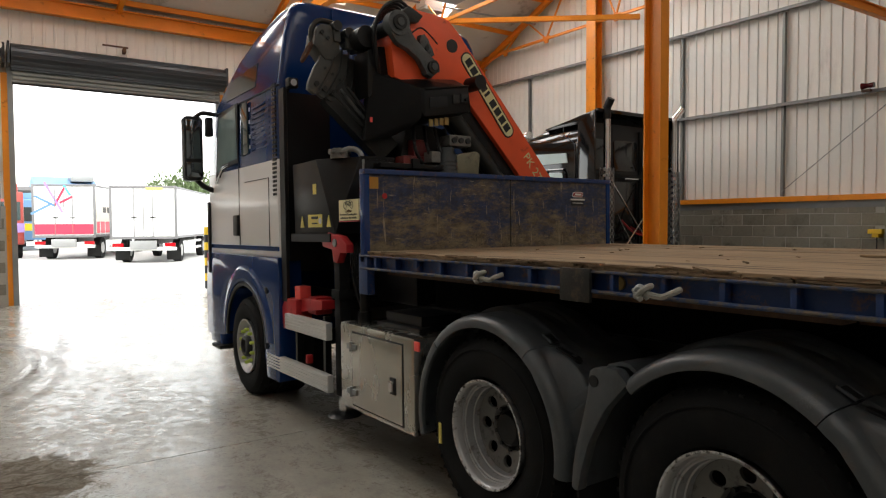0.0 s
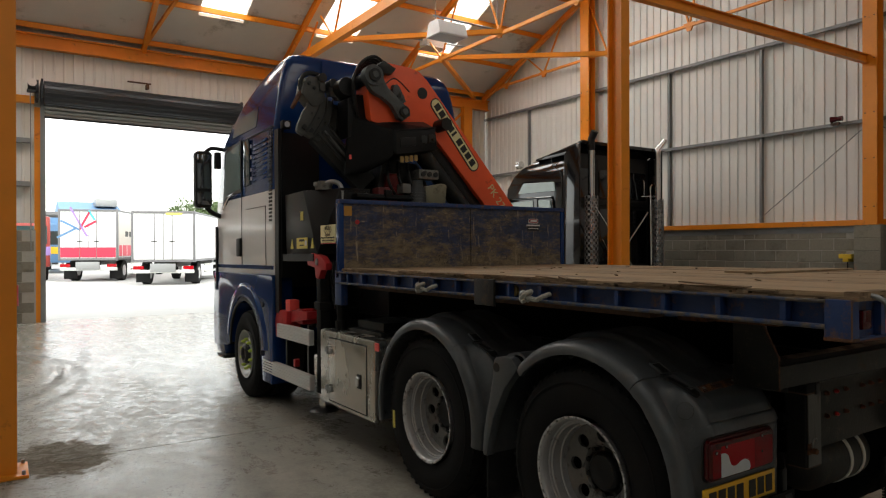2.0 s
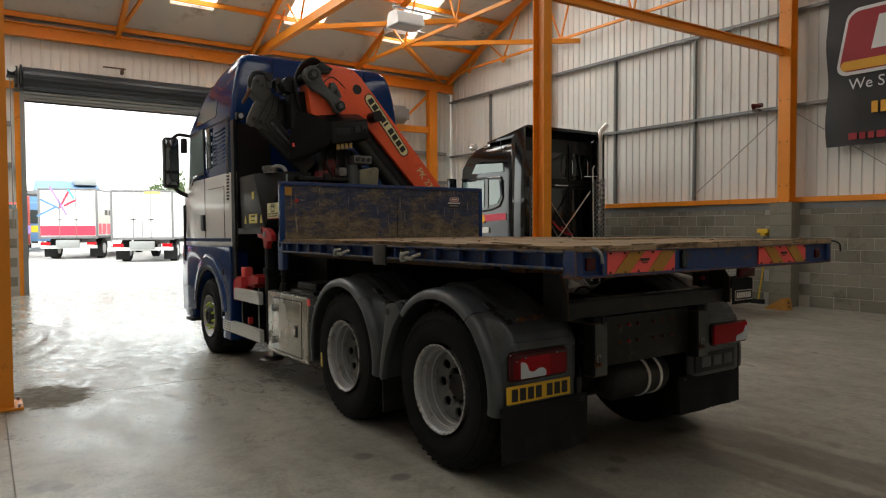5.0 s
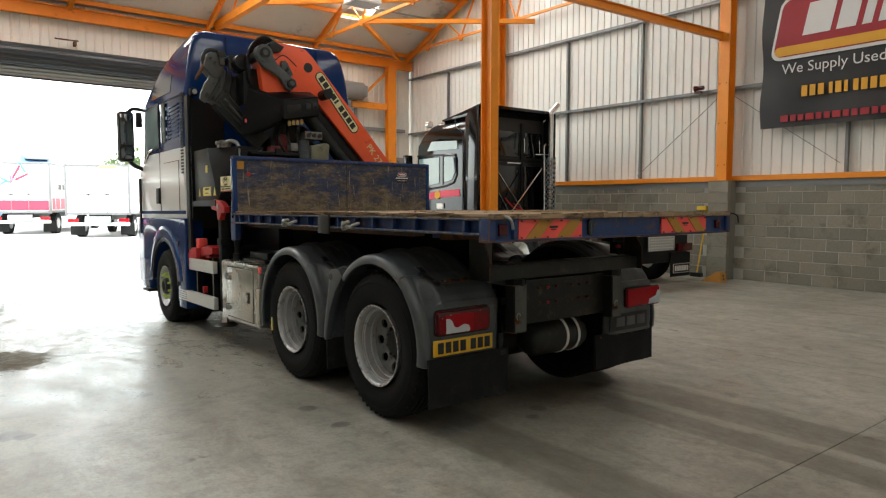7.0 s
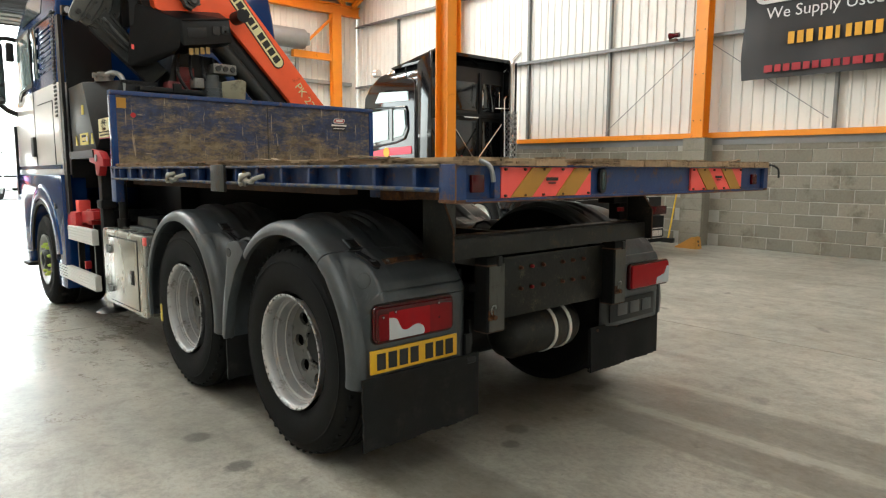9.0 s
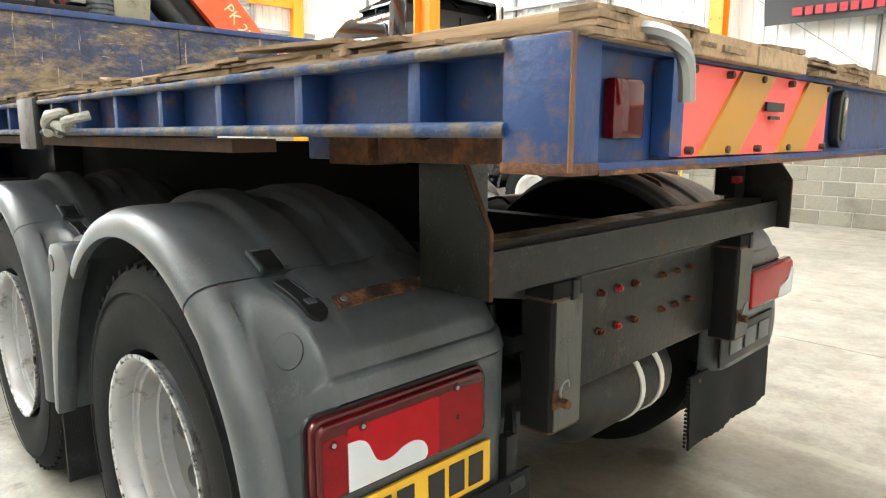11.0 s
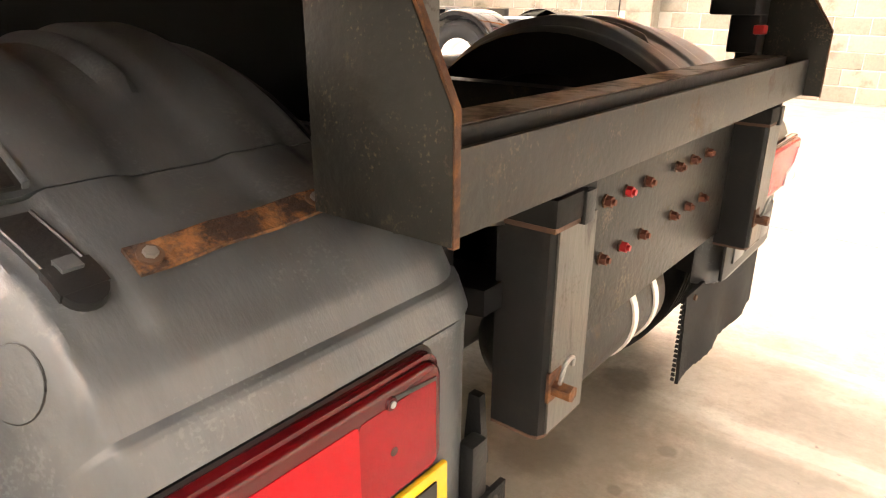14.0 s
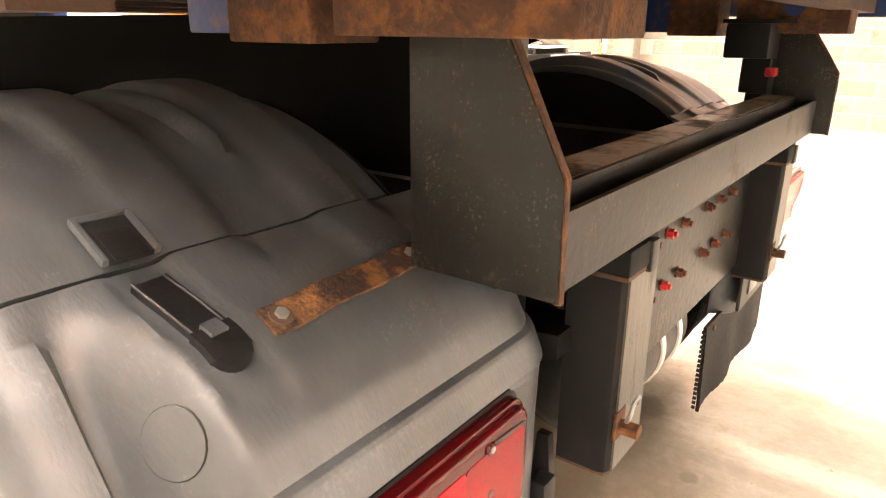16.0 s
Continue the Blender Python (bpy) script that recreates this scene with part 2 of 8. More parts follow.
M_RESERVOIR = material("yellowed_plastic", (0.2, 0.185, 0.12), 0.4, var=0.25, scale=8, dirt=(0.08, 0.07, 0.045), dirt_amount=0.3, dirt_scale=10)
M_PLATE = material("yellow_number_plate", (0.72, 0.42, 0.012), 0.35, var=0.06, scale=8, coat=0.3)
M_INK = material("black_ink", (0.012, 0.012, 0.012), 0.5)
M_YELLOW = material("yellow_label", (0.72, 0.6, 0.14), 0.5, var=0.08, scale=20)
M_CREAM = material("cream_label", (0.72, 0.66, 0.36), 0.5, var=0.08, scale=12)
M_PAPER = material("white_label", (0.72, 0.7, 0.66), 0.5, var=0.05, scale=20)
M_CHEVRED = material("fluorescent_red_board", (0.85, 0.1, 0.085), 0.4, var=0.1, scale=10)
M_CHEVYEL = material("chevron_ochre_board", (0.4, 0.2, 0.025), 0.4, var=0.15, scale=10)
M_NUT = material("lime_wheel_nut_cap", (0.5, 0.62, 0.1), 0.45, var=0.1)
M_GLASSDARK = material("dark_cab_glass", (0.03, 0.05, 0.05), 0.06, var=0.1, coat=0.3)
# pale base colour paints the daylight showing in these opaque panes
M_GLASSPALE = material("pale_reflecting_glass", (0.2, 0.27, 0.26), 0.08, var=0.25, scale=2.5, coat=0.3)
M_MIRROR = material("mirror_glass", (0.16, 0.175, 0.19), 0.03, 1.0)
M_BLACKGLOSS = material("gloss_black_paint", (0.004, 0.004, 0.005), 0.08, var=0.2, coat=0.2)
M_BANNER = material("black_vinyl_banner", (0.02, 0.02, 0.022), 0.55, var=0.25, scale=2.5, bump=0.12, bump_scale=6)
M_BANNERRED = material("banner_red", (0.32, 0.018, 0.028), 0.55, var=0.1)
M_BANNERYEL = material("banner_yellow", (0.7, 0.36, 0.03), 0.55, var=0.1)
M_BANNERWHITE = material("banner_white", (0.68, 0.68, 0.68), 0.55, var=0.06)
M_BARRED = material("red_stripe", (0.6, 0.02, 0.06), 0.4, var=0.08)
M_TEAL = material("teal_print", (0.08, 0.45, 0.55), 0.5, var=0.08)
M_PURPLE = material("purple_print", (0.3, 0.2, 0.5), 0.5, var=0.08)
M_CURTAIN = material("beige_curtain_side", (0.6, 0.56, 0.5), 0.6, var=0.08, scale=3)
M_BOXWHITE = material("white_box_body", (0.75, 0.76, 0.76), 0.4, var=0.04, scale=2)
M_LEAF = material("tree_leaves", (0.075, 0.115, 0.04), 0.7, var=0.4, scale=6)
M_BARK = material("tree_bark", (0.1, 0.075, 0.05), 0.9, var=0.3, scale=12, bump=0.5)
M_FARBLUE = material("blue_far_cladding", (0.1, 0.22, 0.4), 0.6, var=0.1)
M_LOT = material("pale_concrete_yard", (0.46, 0.46, 0.45), 0.85, var=0.12, scale=1.5, bump=0.2, bump_scale=40, dirt=(0.34, 0.34, 0.33), dirt_amount=0.22, dirt_scale=0.6)
M_VALVE = material("dull_grey_cast_metal", (0.17, 0.165, 0.15), 0.5, 0.2, var=0.35, scale=14, dirt=(0.05, 0.045, 0.04), dirt_amount=0.35, dirt_scale=18)
M_YARDFRAME = material("grey_lorry_frame", (0.16, 0.16, 0.165), 0.5, 0.2, var=0.2, scale=3)
M_YARDRED = material("dull_red_lorry_paint", (0.3, 0.05, 0.04), 0.4, var=0.1)
M_GIRT = material("dull_galvanised_rail", (0.2, 0.205, 0.205), 0.5, 0.4, var=0.2, scale=6)
M_TAG = material("dull_amber_tag", (0.3, 0.2, 0.06), 0.5, var=0.2)
M_YELPAINT = material("yellow_paint", (0.75, 0.5, 0.03), 0.45, var=0.1, scale=8)
M_SHUTTER = material("grey_shutter_slat", (0.5, 0.51, 0.5), 0.4, 0.3, var=0.1, scale=4)
M_SHUTBOX = material("dark_shutter_roll", (0.03, 0.033, 0.037), 0.4, 0.3, var=0.2, scale=4)
M_SKYLIGHT = material("white_rooflight_sheet", (0.8, 0.82, 0.82), 0.6, var=0.03)

# emission stands in for daylight passing through the north rooflight sheets
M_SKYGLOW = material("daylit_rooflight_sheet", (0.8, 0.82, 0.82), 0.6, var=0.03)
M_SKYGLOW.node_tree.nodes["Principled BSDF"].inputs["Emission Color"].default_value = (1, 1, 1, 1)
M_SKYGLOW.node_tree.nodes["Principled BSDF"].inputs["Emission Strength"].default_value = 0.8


def floor_material():
    """Power-floated concrete: glossy where worn, with drag marks, damp stains and tyre scuffs."""
    m = bpy.data.materials.new("polished_concrete_floor")
    m.use_nodes = True
    nt = m.node_tree
    b = nt.nodes["Principled BSDF"]
    link, nd = nt.links.new, nt.nodes.new
    geo = nd("ShaderNodeNewGeometry")

    def noise_fac(scale, detail=8, rough=0.6, stretch=(1, 1, 1), turn=0.0, distort=0.0):
        mp = nd("ShaderNodeMapping")
        mp.inputs["Scale"].default_value = stretch
        mp.inputs["Rotation"].default_value = (0, 0, radians(turn))
        link(geo.outputs["Position"], mp.inputs[0])
        n = nd("ShaderNodeTexNoise")
        n.inputs["Scale"].default_value, n.inputs["Detail"].default_value, n.inputs["Roughness"].default_value = scale, detail, rough
        n.inputs["Distortion"].default_value = distort
        link(mp.outputs[0], n.inputs["Vector"])
        return n.outputs["Fac"]

    def ramp(fac, a, b_, lo=0.0, hi=1.0):
        r = nd("ShaderNodeMapRange")
        for i, v in enumerate((a, b_, lo, hi)):
            r.inputs[i + 1].default_value = v
        link(fac, r.inputs[0])
        return r.outputs[0]

    def mix(fac, a, c):
        x = nd("ShaderNodeMix")
        x.data_type = "RGBA"
        link(fac, x.inputs[0])
        if isinstance(a, tuple):
            x.inputs[6].default_value = (*a, 1)
        else:
            link(a, x.inputs[6])
        x.inputs[7].default_value = (*c, 1)
        return x.outputs[2]

    c = mix(ramp(noise_fac(0.7, 10, 0.65), 0.36, 0.64), (0.26, 0.246, 0.208), (0.4, 0.382, 0.33))
    c = mix(ramp(noise_fac(6, 12, 0.75), 0.46, 0.66, 0, 0.7), c, (0.165, 0.153, 0.126))
    c = mix(ramp(noise_fac(38, 10, 0.8, (1, 0.7, 1), 15), 0.47, 0.62, 0, 0.4), c, (0.14, 0.13, 0.108))
    c = mix(ramp(noise_fac(2.4, 14, 0.75, (1, 0.35, 1), -25, 0.5), 0.53, 0.63, 0, 0.45), c, (0.16, 0.143, 0.108))
    c = mix(ramp(noise_fac(1.4, 6, 0.6, (1.0, 0.09, 1), 28), 0.55, 0.72, 0, 0.45), c, (0.15, 0.142, 0.122))
    c = mix(ramp(noise_fac(3.4, 4, 0.5, distort=0.3), 0.69, 0.74, 0, 0.65), c, (0.07, 0.064, 0.055))
    c = mix(ramp(noise_fac(1.15, 12, 0.72, distort=0.8), 0.64, 0.7, 0, 0.6), c, (0.11, 0.1, 0.08))
    c = mix(ramp(noise_fac(22, 3, 0.5), 0.72, 0.76, 0, 0.7), c, (0.06, 0.055, 0.05))
    c = mix(ramp(noise_fac(9, 8, 0.7, (0.12, 1.4, 1), 62, 0.5), 0.66, 0.72, 0, 0.2), c, (0.33, 0.32, 0.29))

    def near(x, y, sx, sy):
        """1 at a place of the floor, falling to 0 at sx, sy from it."""
        mp = nd("ShaderNodeMapping")
        mp.inputs["Location"].default_value = (-x / sx, -y / sy, 0)
        mp.inputs["Scale"].default_value = (1 / sx, 1 / sy, 0)
        link(geo.outputs["Position"], mp.inputs[0])
        ln = nd("ShaderNodeVectorMath")
        ln.operation = "LENGTH"
        link(mp.outputs[0], ln.inputs[0])
        return ln.outputs["Value"]

    def math_(op, a, c_):
        x = nd("ShaderNodeMath")
        x.operation = op
        for i, v in enumerate((a, c_)):
            if isinstance(v, float):
                x.inputs[i].default_value = v
            else:
                link(v, x.inputs[i])
        return x.outputs[0]

    # damp brown stain round the foot of the free column
    damp = ramp(math_("ADD", near(-3.2, 4.95, 0.62, 0.8), math_("MULTIPLY", noise_fac(5, 12, 0.78, distort=0.6), 1.9)), 1.5, 1.66, 1.0, 0.0)
    c = mix(math_("MULTIPLY", damp, 0.8), c, (0.075, 0.054, 0.028))
    matt = math_("MULTIPLY", damp, 1.1)
    # curved tyre tracks by the door
    for x, y, r, w in ((-11.87, 11.45, 9.423, 0.1), (-6.575, 8.99, 3.918, 0.07), (-6.3, 9.6, 3.3, 0.04), (-6.3, 9.6, 3.46, 0.03), (-6.9, 9.2, 3.75, 0.035), (-7.4, 9.4, 4.5, 0.05)):
        off = math_("ABSOLUTE", math_("SUBTRACT", near(x, y, 1.0, 1.0), r), 0.0)
        band = math_("MULTIPLY", math_("MULTIPLY", ramp(off, w * 0.5, w, 1.0, 0.0), ramp(noise_fac(7, 8, 0.7), 0.35, 0.6)), ramp(near(-2.8, 8.8, 1.5, 3.2), 0.6, 1.0, 0.75, 0.0))
        c = mix(band, c, (0.07, 0.065, 0.058))
        matt = math_("ADD", matt, math_("MULTIPLY", band, 0.7))
    # wheel tracks and drips behind the lorry; the left track also paints shade beneath it
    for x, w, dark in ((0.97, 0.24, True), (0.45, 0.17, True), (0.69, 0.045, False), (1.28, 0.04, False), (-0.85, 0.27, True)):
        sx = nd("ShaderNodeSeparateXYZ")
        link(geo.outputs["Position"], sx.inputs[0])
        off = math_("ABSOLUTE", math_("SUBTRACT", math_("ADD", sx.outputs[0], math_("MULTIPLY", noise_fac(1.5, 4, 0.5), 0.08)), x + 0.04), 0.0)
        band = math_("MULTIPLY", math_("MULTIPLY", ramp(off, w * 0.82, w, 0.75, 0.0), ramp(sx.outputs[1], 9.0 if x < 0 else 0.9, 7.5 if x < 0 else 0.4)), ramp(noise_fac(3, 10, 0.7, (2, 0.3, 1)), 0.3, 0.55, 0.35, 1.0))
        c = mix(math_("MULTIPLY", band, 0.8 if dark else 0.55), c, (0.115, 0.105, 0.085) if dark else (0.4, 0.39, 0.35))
    for x, y, r in ((-1.51, 1.78, 0.1), (-1.49, 1.3, 0.09), (-0.12, 0.72, 0.09), (-0.3, 0.6, 0.07), (-2.4, 2.9, 0.08), (0.74, 0.9, 0.12), (0.43, 0.63, 0.04), (0.18, 0.93, 0.16), (0.17, 0.68, 0.03), (-3.35, 2.44, 0.14), (-3.28, 2.36, 0.09), (-2.2, 4.1, 0.035), (-2.6, 7.4, 0.04)):
        spot = ramp(math_("ADD", near(x, y, r, r), noise_fac(14, 10, 0.75)), 1.05, 1.35, 0.6, 0.0)
        c = mix(spot, c, (0.045, 0.04, 0.034))
    crumbs = math_("MULTIPLY", ramp(noise_fac(60, 3, 0.5), 0.72, 0.75), ramp(noise_fac(0.8, 4, 0.6), 0.42, 0.6))
    c = mix(math_("MULTIPLY", crumbs, 0.85), c, (0.03, 0.026, 0.022))
    # oily brown patch under the rear cross beam
    oily = ramp(math_("ADD", near(0.3, 0.95, 0.7, 0.55), math_("MULTIPLY", noise_fac(6, 12, 0.72, distort=0.5), 1.2)), 1.05, 1.5, 0.7, 0.0)
    c = mix(oily, c, (0.1, 0.078, 0.05))
    # dusty, matt patch between the door and the column
    dusty = math_("MULTIPLY", ramp(near(-2.9, 6.6, 2.3, 3.0), 0.4, 1.0, 1.0, 0.0), ramp(noise_fac(9, 15, 0.86, (0.8, 1, 1), 32, 1.0), 0.47, 0.54))
    c = mix(math_("MULTIPLY", dusty, 0.6), c, (0.36, 0.345, 0.31))
    grit = math_("MULTIPLY", ramp(near(-2.9, 5.9, 2.1, 3.0), 0.4, 1.0, 1.0, 0.0), ramp(noise_fac(26, 15, 0.88, (0.8, 1, 1), 25, 0.8), 0.52, 0.57, 0.0, 0.9))
    c = mix(grit, c, (0.085, 0.074, 0.055))
    link(c, b.inputs["Base Color"])
    gloss = math_("ADD", ramp(noise_fac(3.4, 14, 0.8, (1, 0.5, 1), 35, 0.2), 0.42, 0.6, 0.12, 0.28), ramp(noise_fac(30, 14, 0.82, (0.8, 1, 1), 30, 0.5), 0.46, 0.62, 0.0, 0.1))
    worn = ramp(near(-2.0, 11.0, 5.5, 9.0), 0.45, 1.1, 0.0, 0.2)      # polished by traffic at the door, rougher further in
    link(math_("ADD", math_("ADD", worn, math_("MULTIPLY", matt, 0.35)), math_("ADD", math_("MULTIPLY", dusty, 0.22), gloss)), b.inputs["Roughness"])
    link(math_("MAXIMUM", 0.05, math_("SUBTRACT", 0.6, math_("ADD", math_("MULTIPLY", matt, 0.5), math_("ADD", math_("MULTIPLY", dusty, 0.42), math_("MULTIPLY", grit, 0.5))))), b.inputs["Specular IOR Level"])
    bp = nd("ShaderNodeBump")
    bp.inputs["Strength"].default_value = 0.12
    bp.inputs["Distance"].default_value = 0.01
    link(noise_fac(45, 6, 0.7), bp.inputs["Height"])
    link(bp.outputs[0], b.inputs["Normal"])
    return m


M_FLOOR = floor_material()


def plywood_material():
    """Blue painted plywood, scraped down to ochre veneer by loads, with gouges and black scuffs."""
    m = bpy.data.materials.new("scraped_blue_plywood")
    m.use_nodes = True
    nt = m.node_tree
    b = nt.nodes["Principled BSDF"]
    link, nd = nt.links.new, nt.nodes.new
    geo = nd("ShaderNodeNewGeometry")

    def noise_fac(scale, detail, rough, stretch=(1, 1, 1), turn=0.0, distort=0.0):
        mp = nd("ShaderNodeMapping")
        mp.inputs["Scale"].default_value = stretch
        mp.inputs["Rotation"].default_value = (0, radians(turn), 0)
        link(geo.outputs["Position"], mp.inputs[0])
        n = nd("ShaderNodeTexNoise")
        n.inputs["Scale"].default_value, n.inputs["Detail"].default_value, n.inputs["Roughness"].default_value, n.inputs["Distortion"].default_value = scale, detail, rough, distort
        link(mp.outputs[0], n.inputs["Vector"])
        return n.outputs["Fac"]

    def ramp(fac, a, c, lo=0.0, hi=1.0):
        r = nd("ShaderNodeMapRange")
        for i, v in enumerate((a, c, lo, hi)):
            r.inputs[i + 1].default_value = v
        link(fac, r.inputs[0])
        return r.outputs[0]

    def math_(op, a, c):
        x = nd("ShaderNodeMath")
        x.operation = op
        for i, v in enumerate((a, c)):
            if isinstance(v, float):
                x.inputs[i].default_value = v
            else:
                link(v, x.inputs[i])
        return x.outputs[0]

    def mix(fac, a, c):
        x = nd("ShaderNodeMix")
        x.data_type = "RGBA"
        link(fac, x.inputs[0])
        for i, v in ((6, a), (7, c)):
            if isinstance(v, tuple):
                x.inputs[i].default_value = (*v, 1)
            else:
                link(v, x.inputs[i])
        return x.outputs[2]

    sep = nd("ShaderNodeSeparateXYZ")
    link(geo.outputs["Position"], sep.inputs[0])
    low = ramp(sep.outputs[2], 1.5, 1.74, 0.085, 0.0)      # loads rub hardest along the foot of the board
    wear = math_("ADD", math_("ADD", math_("MULTIPLY", noise_fac(5, 8, 0.7, (0.8, 1, 1.5)), 0.5), math_("MULTIPLY", noise_fac(22, 15, 0.8, (0.45, 1, 1.3), 4, 0.2), 0.5)), low)
    ochre = mix(ramp(noise_fac(14, 14, 0.8, (0.6, 1, 1.2)), 0.34, 0.66), (0.05, 0.038, 0.024), (0.26, 0.205, 0.13))
    blue = mix(ramp(noise_fac(14, 12, 0.75), 0.35, 0.68), (0.008, 0.013, 0.033), (0.024, 0.043, 0.12))
    c = mix(ramp(wear, 0.475, 0.585), blue, ochre)
    c = mix(ramp(noise_fac(7, 15, 0.85, (1.2, 1, 0.8), -24, 1.0), 0.57, 0.62, 0, 0.85), c, (0.018, 0.016, 0.016))
    c = mix(ramp(noise_fac(34, 8, 0.7, (0.25, 1, 1.4), 10), 0.63, 0.68, 0, 0.6), c, (0.4, 0.34, 0.24))
    c = mix(ramp(noise_fac(34, 6, 0.6, (1.4, 1, 0.12), 24), 0.64, 0.68, 0, 0.7), c, (0.34, 0.28, 0.2))
    c = mix(ramp(noise_fac(40, 8, 0.7, (0.5, 1, 2.2), -6), 0.6, 0.65, 0, 0.8), c, (0.03, 0.022, 0.016))
    link(c, b.inputs["Base Color"])
    link(ramp(wear, 0.45, 0.6, 0.45, 0.85), b.inputs["Roughness"])
    bp = nd("ShaderNodeBump")
    bp.inputs["Strength"].default_value = 0.4
    bp.inputs["Distance"].default_value = 0.006
    link(wear, bp.inputs["Height"])
    link(bp.outputs[0], b.inputs["Normal"])
    return m


M_PLY = plywood_material()

# ---------------------------------------------------------------- mesh helpers


def mesh_of(name, bm, mat, smooth=False):
    bmesh.ops.recalc_face_normals(bm, faces=bm.faces)
    me = bpy.data.meshes.new(name)
    bm.to_mesh(me)
    bm.free()
    for m in (mat if isinstance(mat, (list, tuple)) else [mat]):
        me.materials.append(m)
    if smooth:
        me.shade_smooth()
        me.set_sharp_from_angle(angle=radians(38))
    return me


def part(name, bm, mat, parent=None, label="", smooth=True):
    """Links a bmesh as one mesh object, under a thing or a part."""
    ob = new(name, mesh_of(name, bm, mat, smooth))
    if parent is not None:
        ob.parent = parent
    if label:
        ob["label"] = label
    return ob


def thing(name, label, category, group="", kind="", at=None):
    ob = new(name)
    if at is not None:
        ob.matrix_basis = at
    return tagged(ob, label, category, group, kind)


def solid(name, bm, mat, label, category, group="", kind="", smooth=True):
    return tagged(part(name, bm, mat, smooth=smooth), label, category, group, kind)


def B(*boxes, bevel=0.0):
    """A bmesh of boxes (x0, x1, y0, y1, z0, z1)."""
    bm = bmesh.new()
    for b in boxes:
        add_box(bm, *b, bevel=bevel)
    return bm


def add_box(bm, x0, x1, y0, y1, z0, z1, bevel=0.0, m=None):
    r = bmesh.ops.create_cube(bm, size=1)
    mat = Matrix.Translation(((x0 + x1) / 2, (y0 + y1) / 2, (z0 + z1) / 2)) @ Matrix.Diagonal((abs(x1 - x0), abs(y1 - y0), abs(z1 - z0), 1))
    bmesh.ops.transform(bm, matrix=(m @ mat) if m is not None else mat, verts=r["verts"])
    if bevel:
        edges = list({e for v in r["verts"] for e in v.link_edges})
        bmesh.ops.bevel(bm, geom=edges, offset=bevel, segments=2, affect="EDGES", profile=0.6)
    return bm


def add_cyl(bm, p0, p1, r, r2=None, seg=20, cap=True):
    p0, p1 = Vector(p0), Vector(p1)
    d = p1 - p0
    q = d.to_track_quat("Z", "Y").to_matrix().to_4x4()
    m = Matrix.Translation((p0 + p1) / 2) @ q
    bmesh.ops.create_cone(bm, cap_ends=cap, segments=seg, radius1=r, radius2=r if r2 is None else r2, depth=d.length, matrix=m)
    return bm


def C(*cyls, seg=20):
    bm = bmesh.new()
    for c in cyls:
        add_cyl(bm, *c, seg=seg)
    return bm


def add_prism(bm, pts, axis, a, b, bevel=0.0):
    """Extrudes a flat outline along an axis; pts are the two other coordinates in x, y, z order."""
    def put(p, v):
        return {"x": (v, p[0], p[1]), "y": (p[0], v, p[1]), "z": (p[0], p[1], v)}[axis]
    va = [bm.verts.new(put(p, a)) for p in pts]
    vb = [bm.verts.new(put(p, b)) for p in pts]
    n = len(pts)
    faces = [bm.faces.new(va), bm.faces.new(vb[::-1])]
    for i in range(n):
        faces.append(bm.faces.new((va[i], vb[i], vb[(i + 1) % n], va[(i + 1) % n])))
    bmesh.ops.recalc_face_normals(bm, faces=faces)
    if bevel:
        bmesh.ops.bevel(bm, geom=list({e for f in faces for e in f.edges}), offset=bevel, segments=2, affect="EDGES", profile=0.6)
    return bm


def P(pts, axis, a, b, bevel=0.0):
    return add_prism(bmesh.new(), pts, axis, a, b, bevel)


def add_tube(bm, pts, r, seg=10):
    """A round bar along points."""
    pts = [Vector(p) for p in pts]
    rings = []
    up = Vector((0.13, 0.31, 0.94)).normalized()
    for i, p in enumerate(pts):
        d = (pts[min(i + 1, len(pts) - 1)] - pts[max(i - 1, 0)]).normalized()
        s = d.cross(up)
        if s.length < 1e-3:
            s = d.cross(Vector((1, 0, 0)))
        s.normalize()
        u = s.cross(d).normalized()
        rings.append([bm.verts.new(p + r * (math.cos(2 * math.pi * k / seg) * s + math.sin(2 * math.pi * k / seg) * u)) for k in range(seg)])
    for a, b in zip(rings, rings[1:]):
        for k in range(seg):
            bm.faces.new((a[k], a[(k + 1) % seg], b[(k + 1) % seg], b[k]))
    bm.faces.new(rings[0][::-1])
    bm.faces.new(rings[-1])
    return bm


def T(pts, r, seg=10):
    return add_tube(bmesh.new(), pts, r, seg)


def arc_pts(p, n=8):
    """A smooth run through control points (Catmull-Rom)."""
    p = [Vector(q) for q in p]
    out = []
    for i in range(len(p) - 1):
        a, b, c, d = p[max(i - 1, 0)], p[i], p[i + 1], p[min(i + 2, len(p) - 1)]
        for k in range(n):
            t = k / n
            out.append(0.5 * ((2 * b) + (c - a) * t + (2 * a - 5 * b + 4 * c - d) * t * t + (3 * b - a - 3 * c + d) * t ** 3))
    out.append(p[-1])
    return out


def lathe(bm, prof, centre, axis="x", seg=48, sign=1):
    """Turns a profile of (along, radius) round an axis through centre."""
    c = Vector(centre)
    rings = []
    for a, r in prof:
        ring = []
        for k in range(seg):
            t = 2 * math.pi * k / seg
            o = {"x": (sign * a, r * math.cos(t), r * math.sin(t)), "y": (r * math.cos(t), sign * a, r * math.sin(t)), "z": (r * math.cos(t), r * math.sin(t), sign * a)}[axis]
            ring.append(bm.verts.new(c + Vector(o)))
        rings.append(ring)
    for a, b in zip(rings, rings[1:]):
        for k in range(seg):
            bm.faces.new((a[k], a[(k + 1) % seg], b[(k + 1) % seg], b[k]))
    return bm


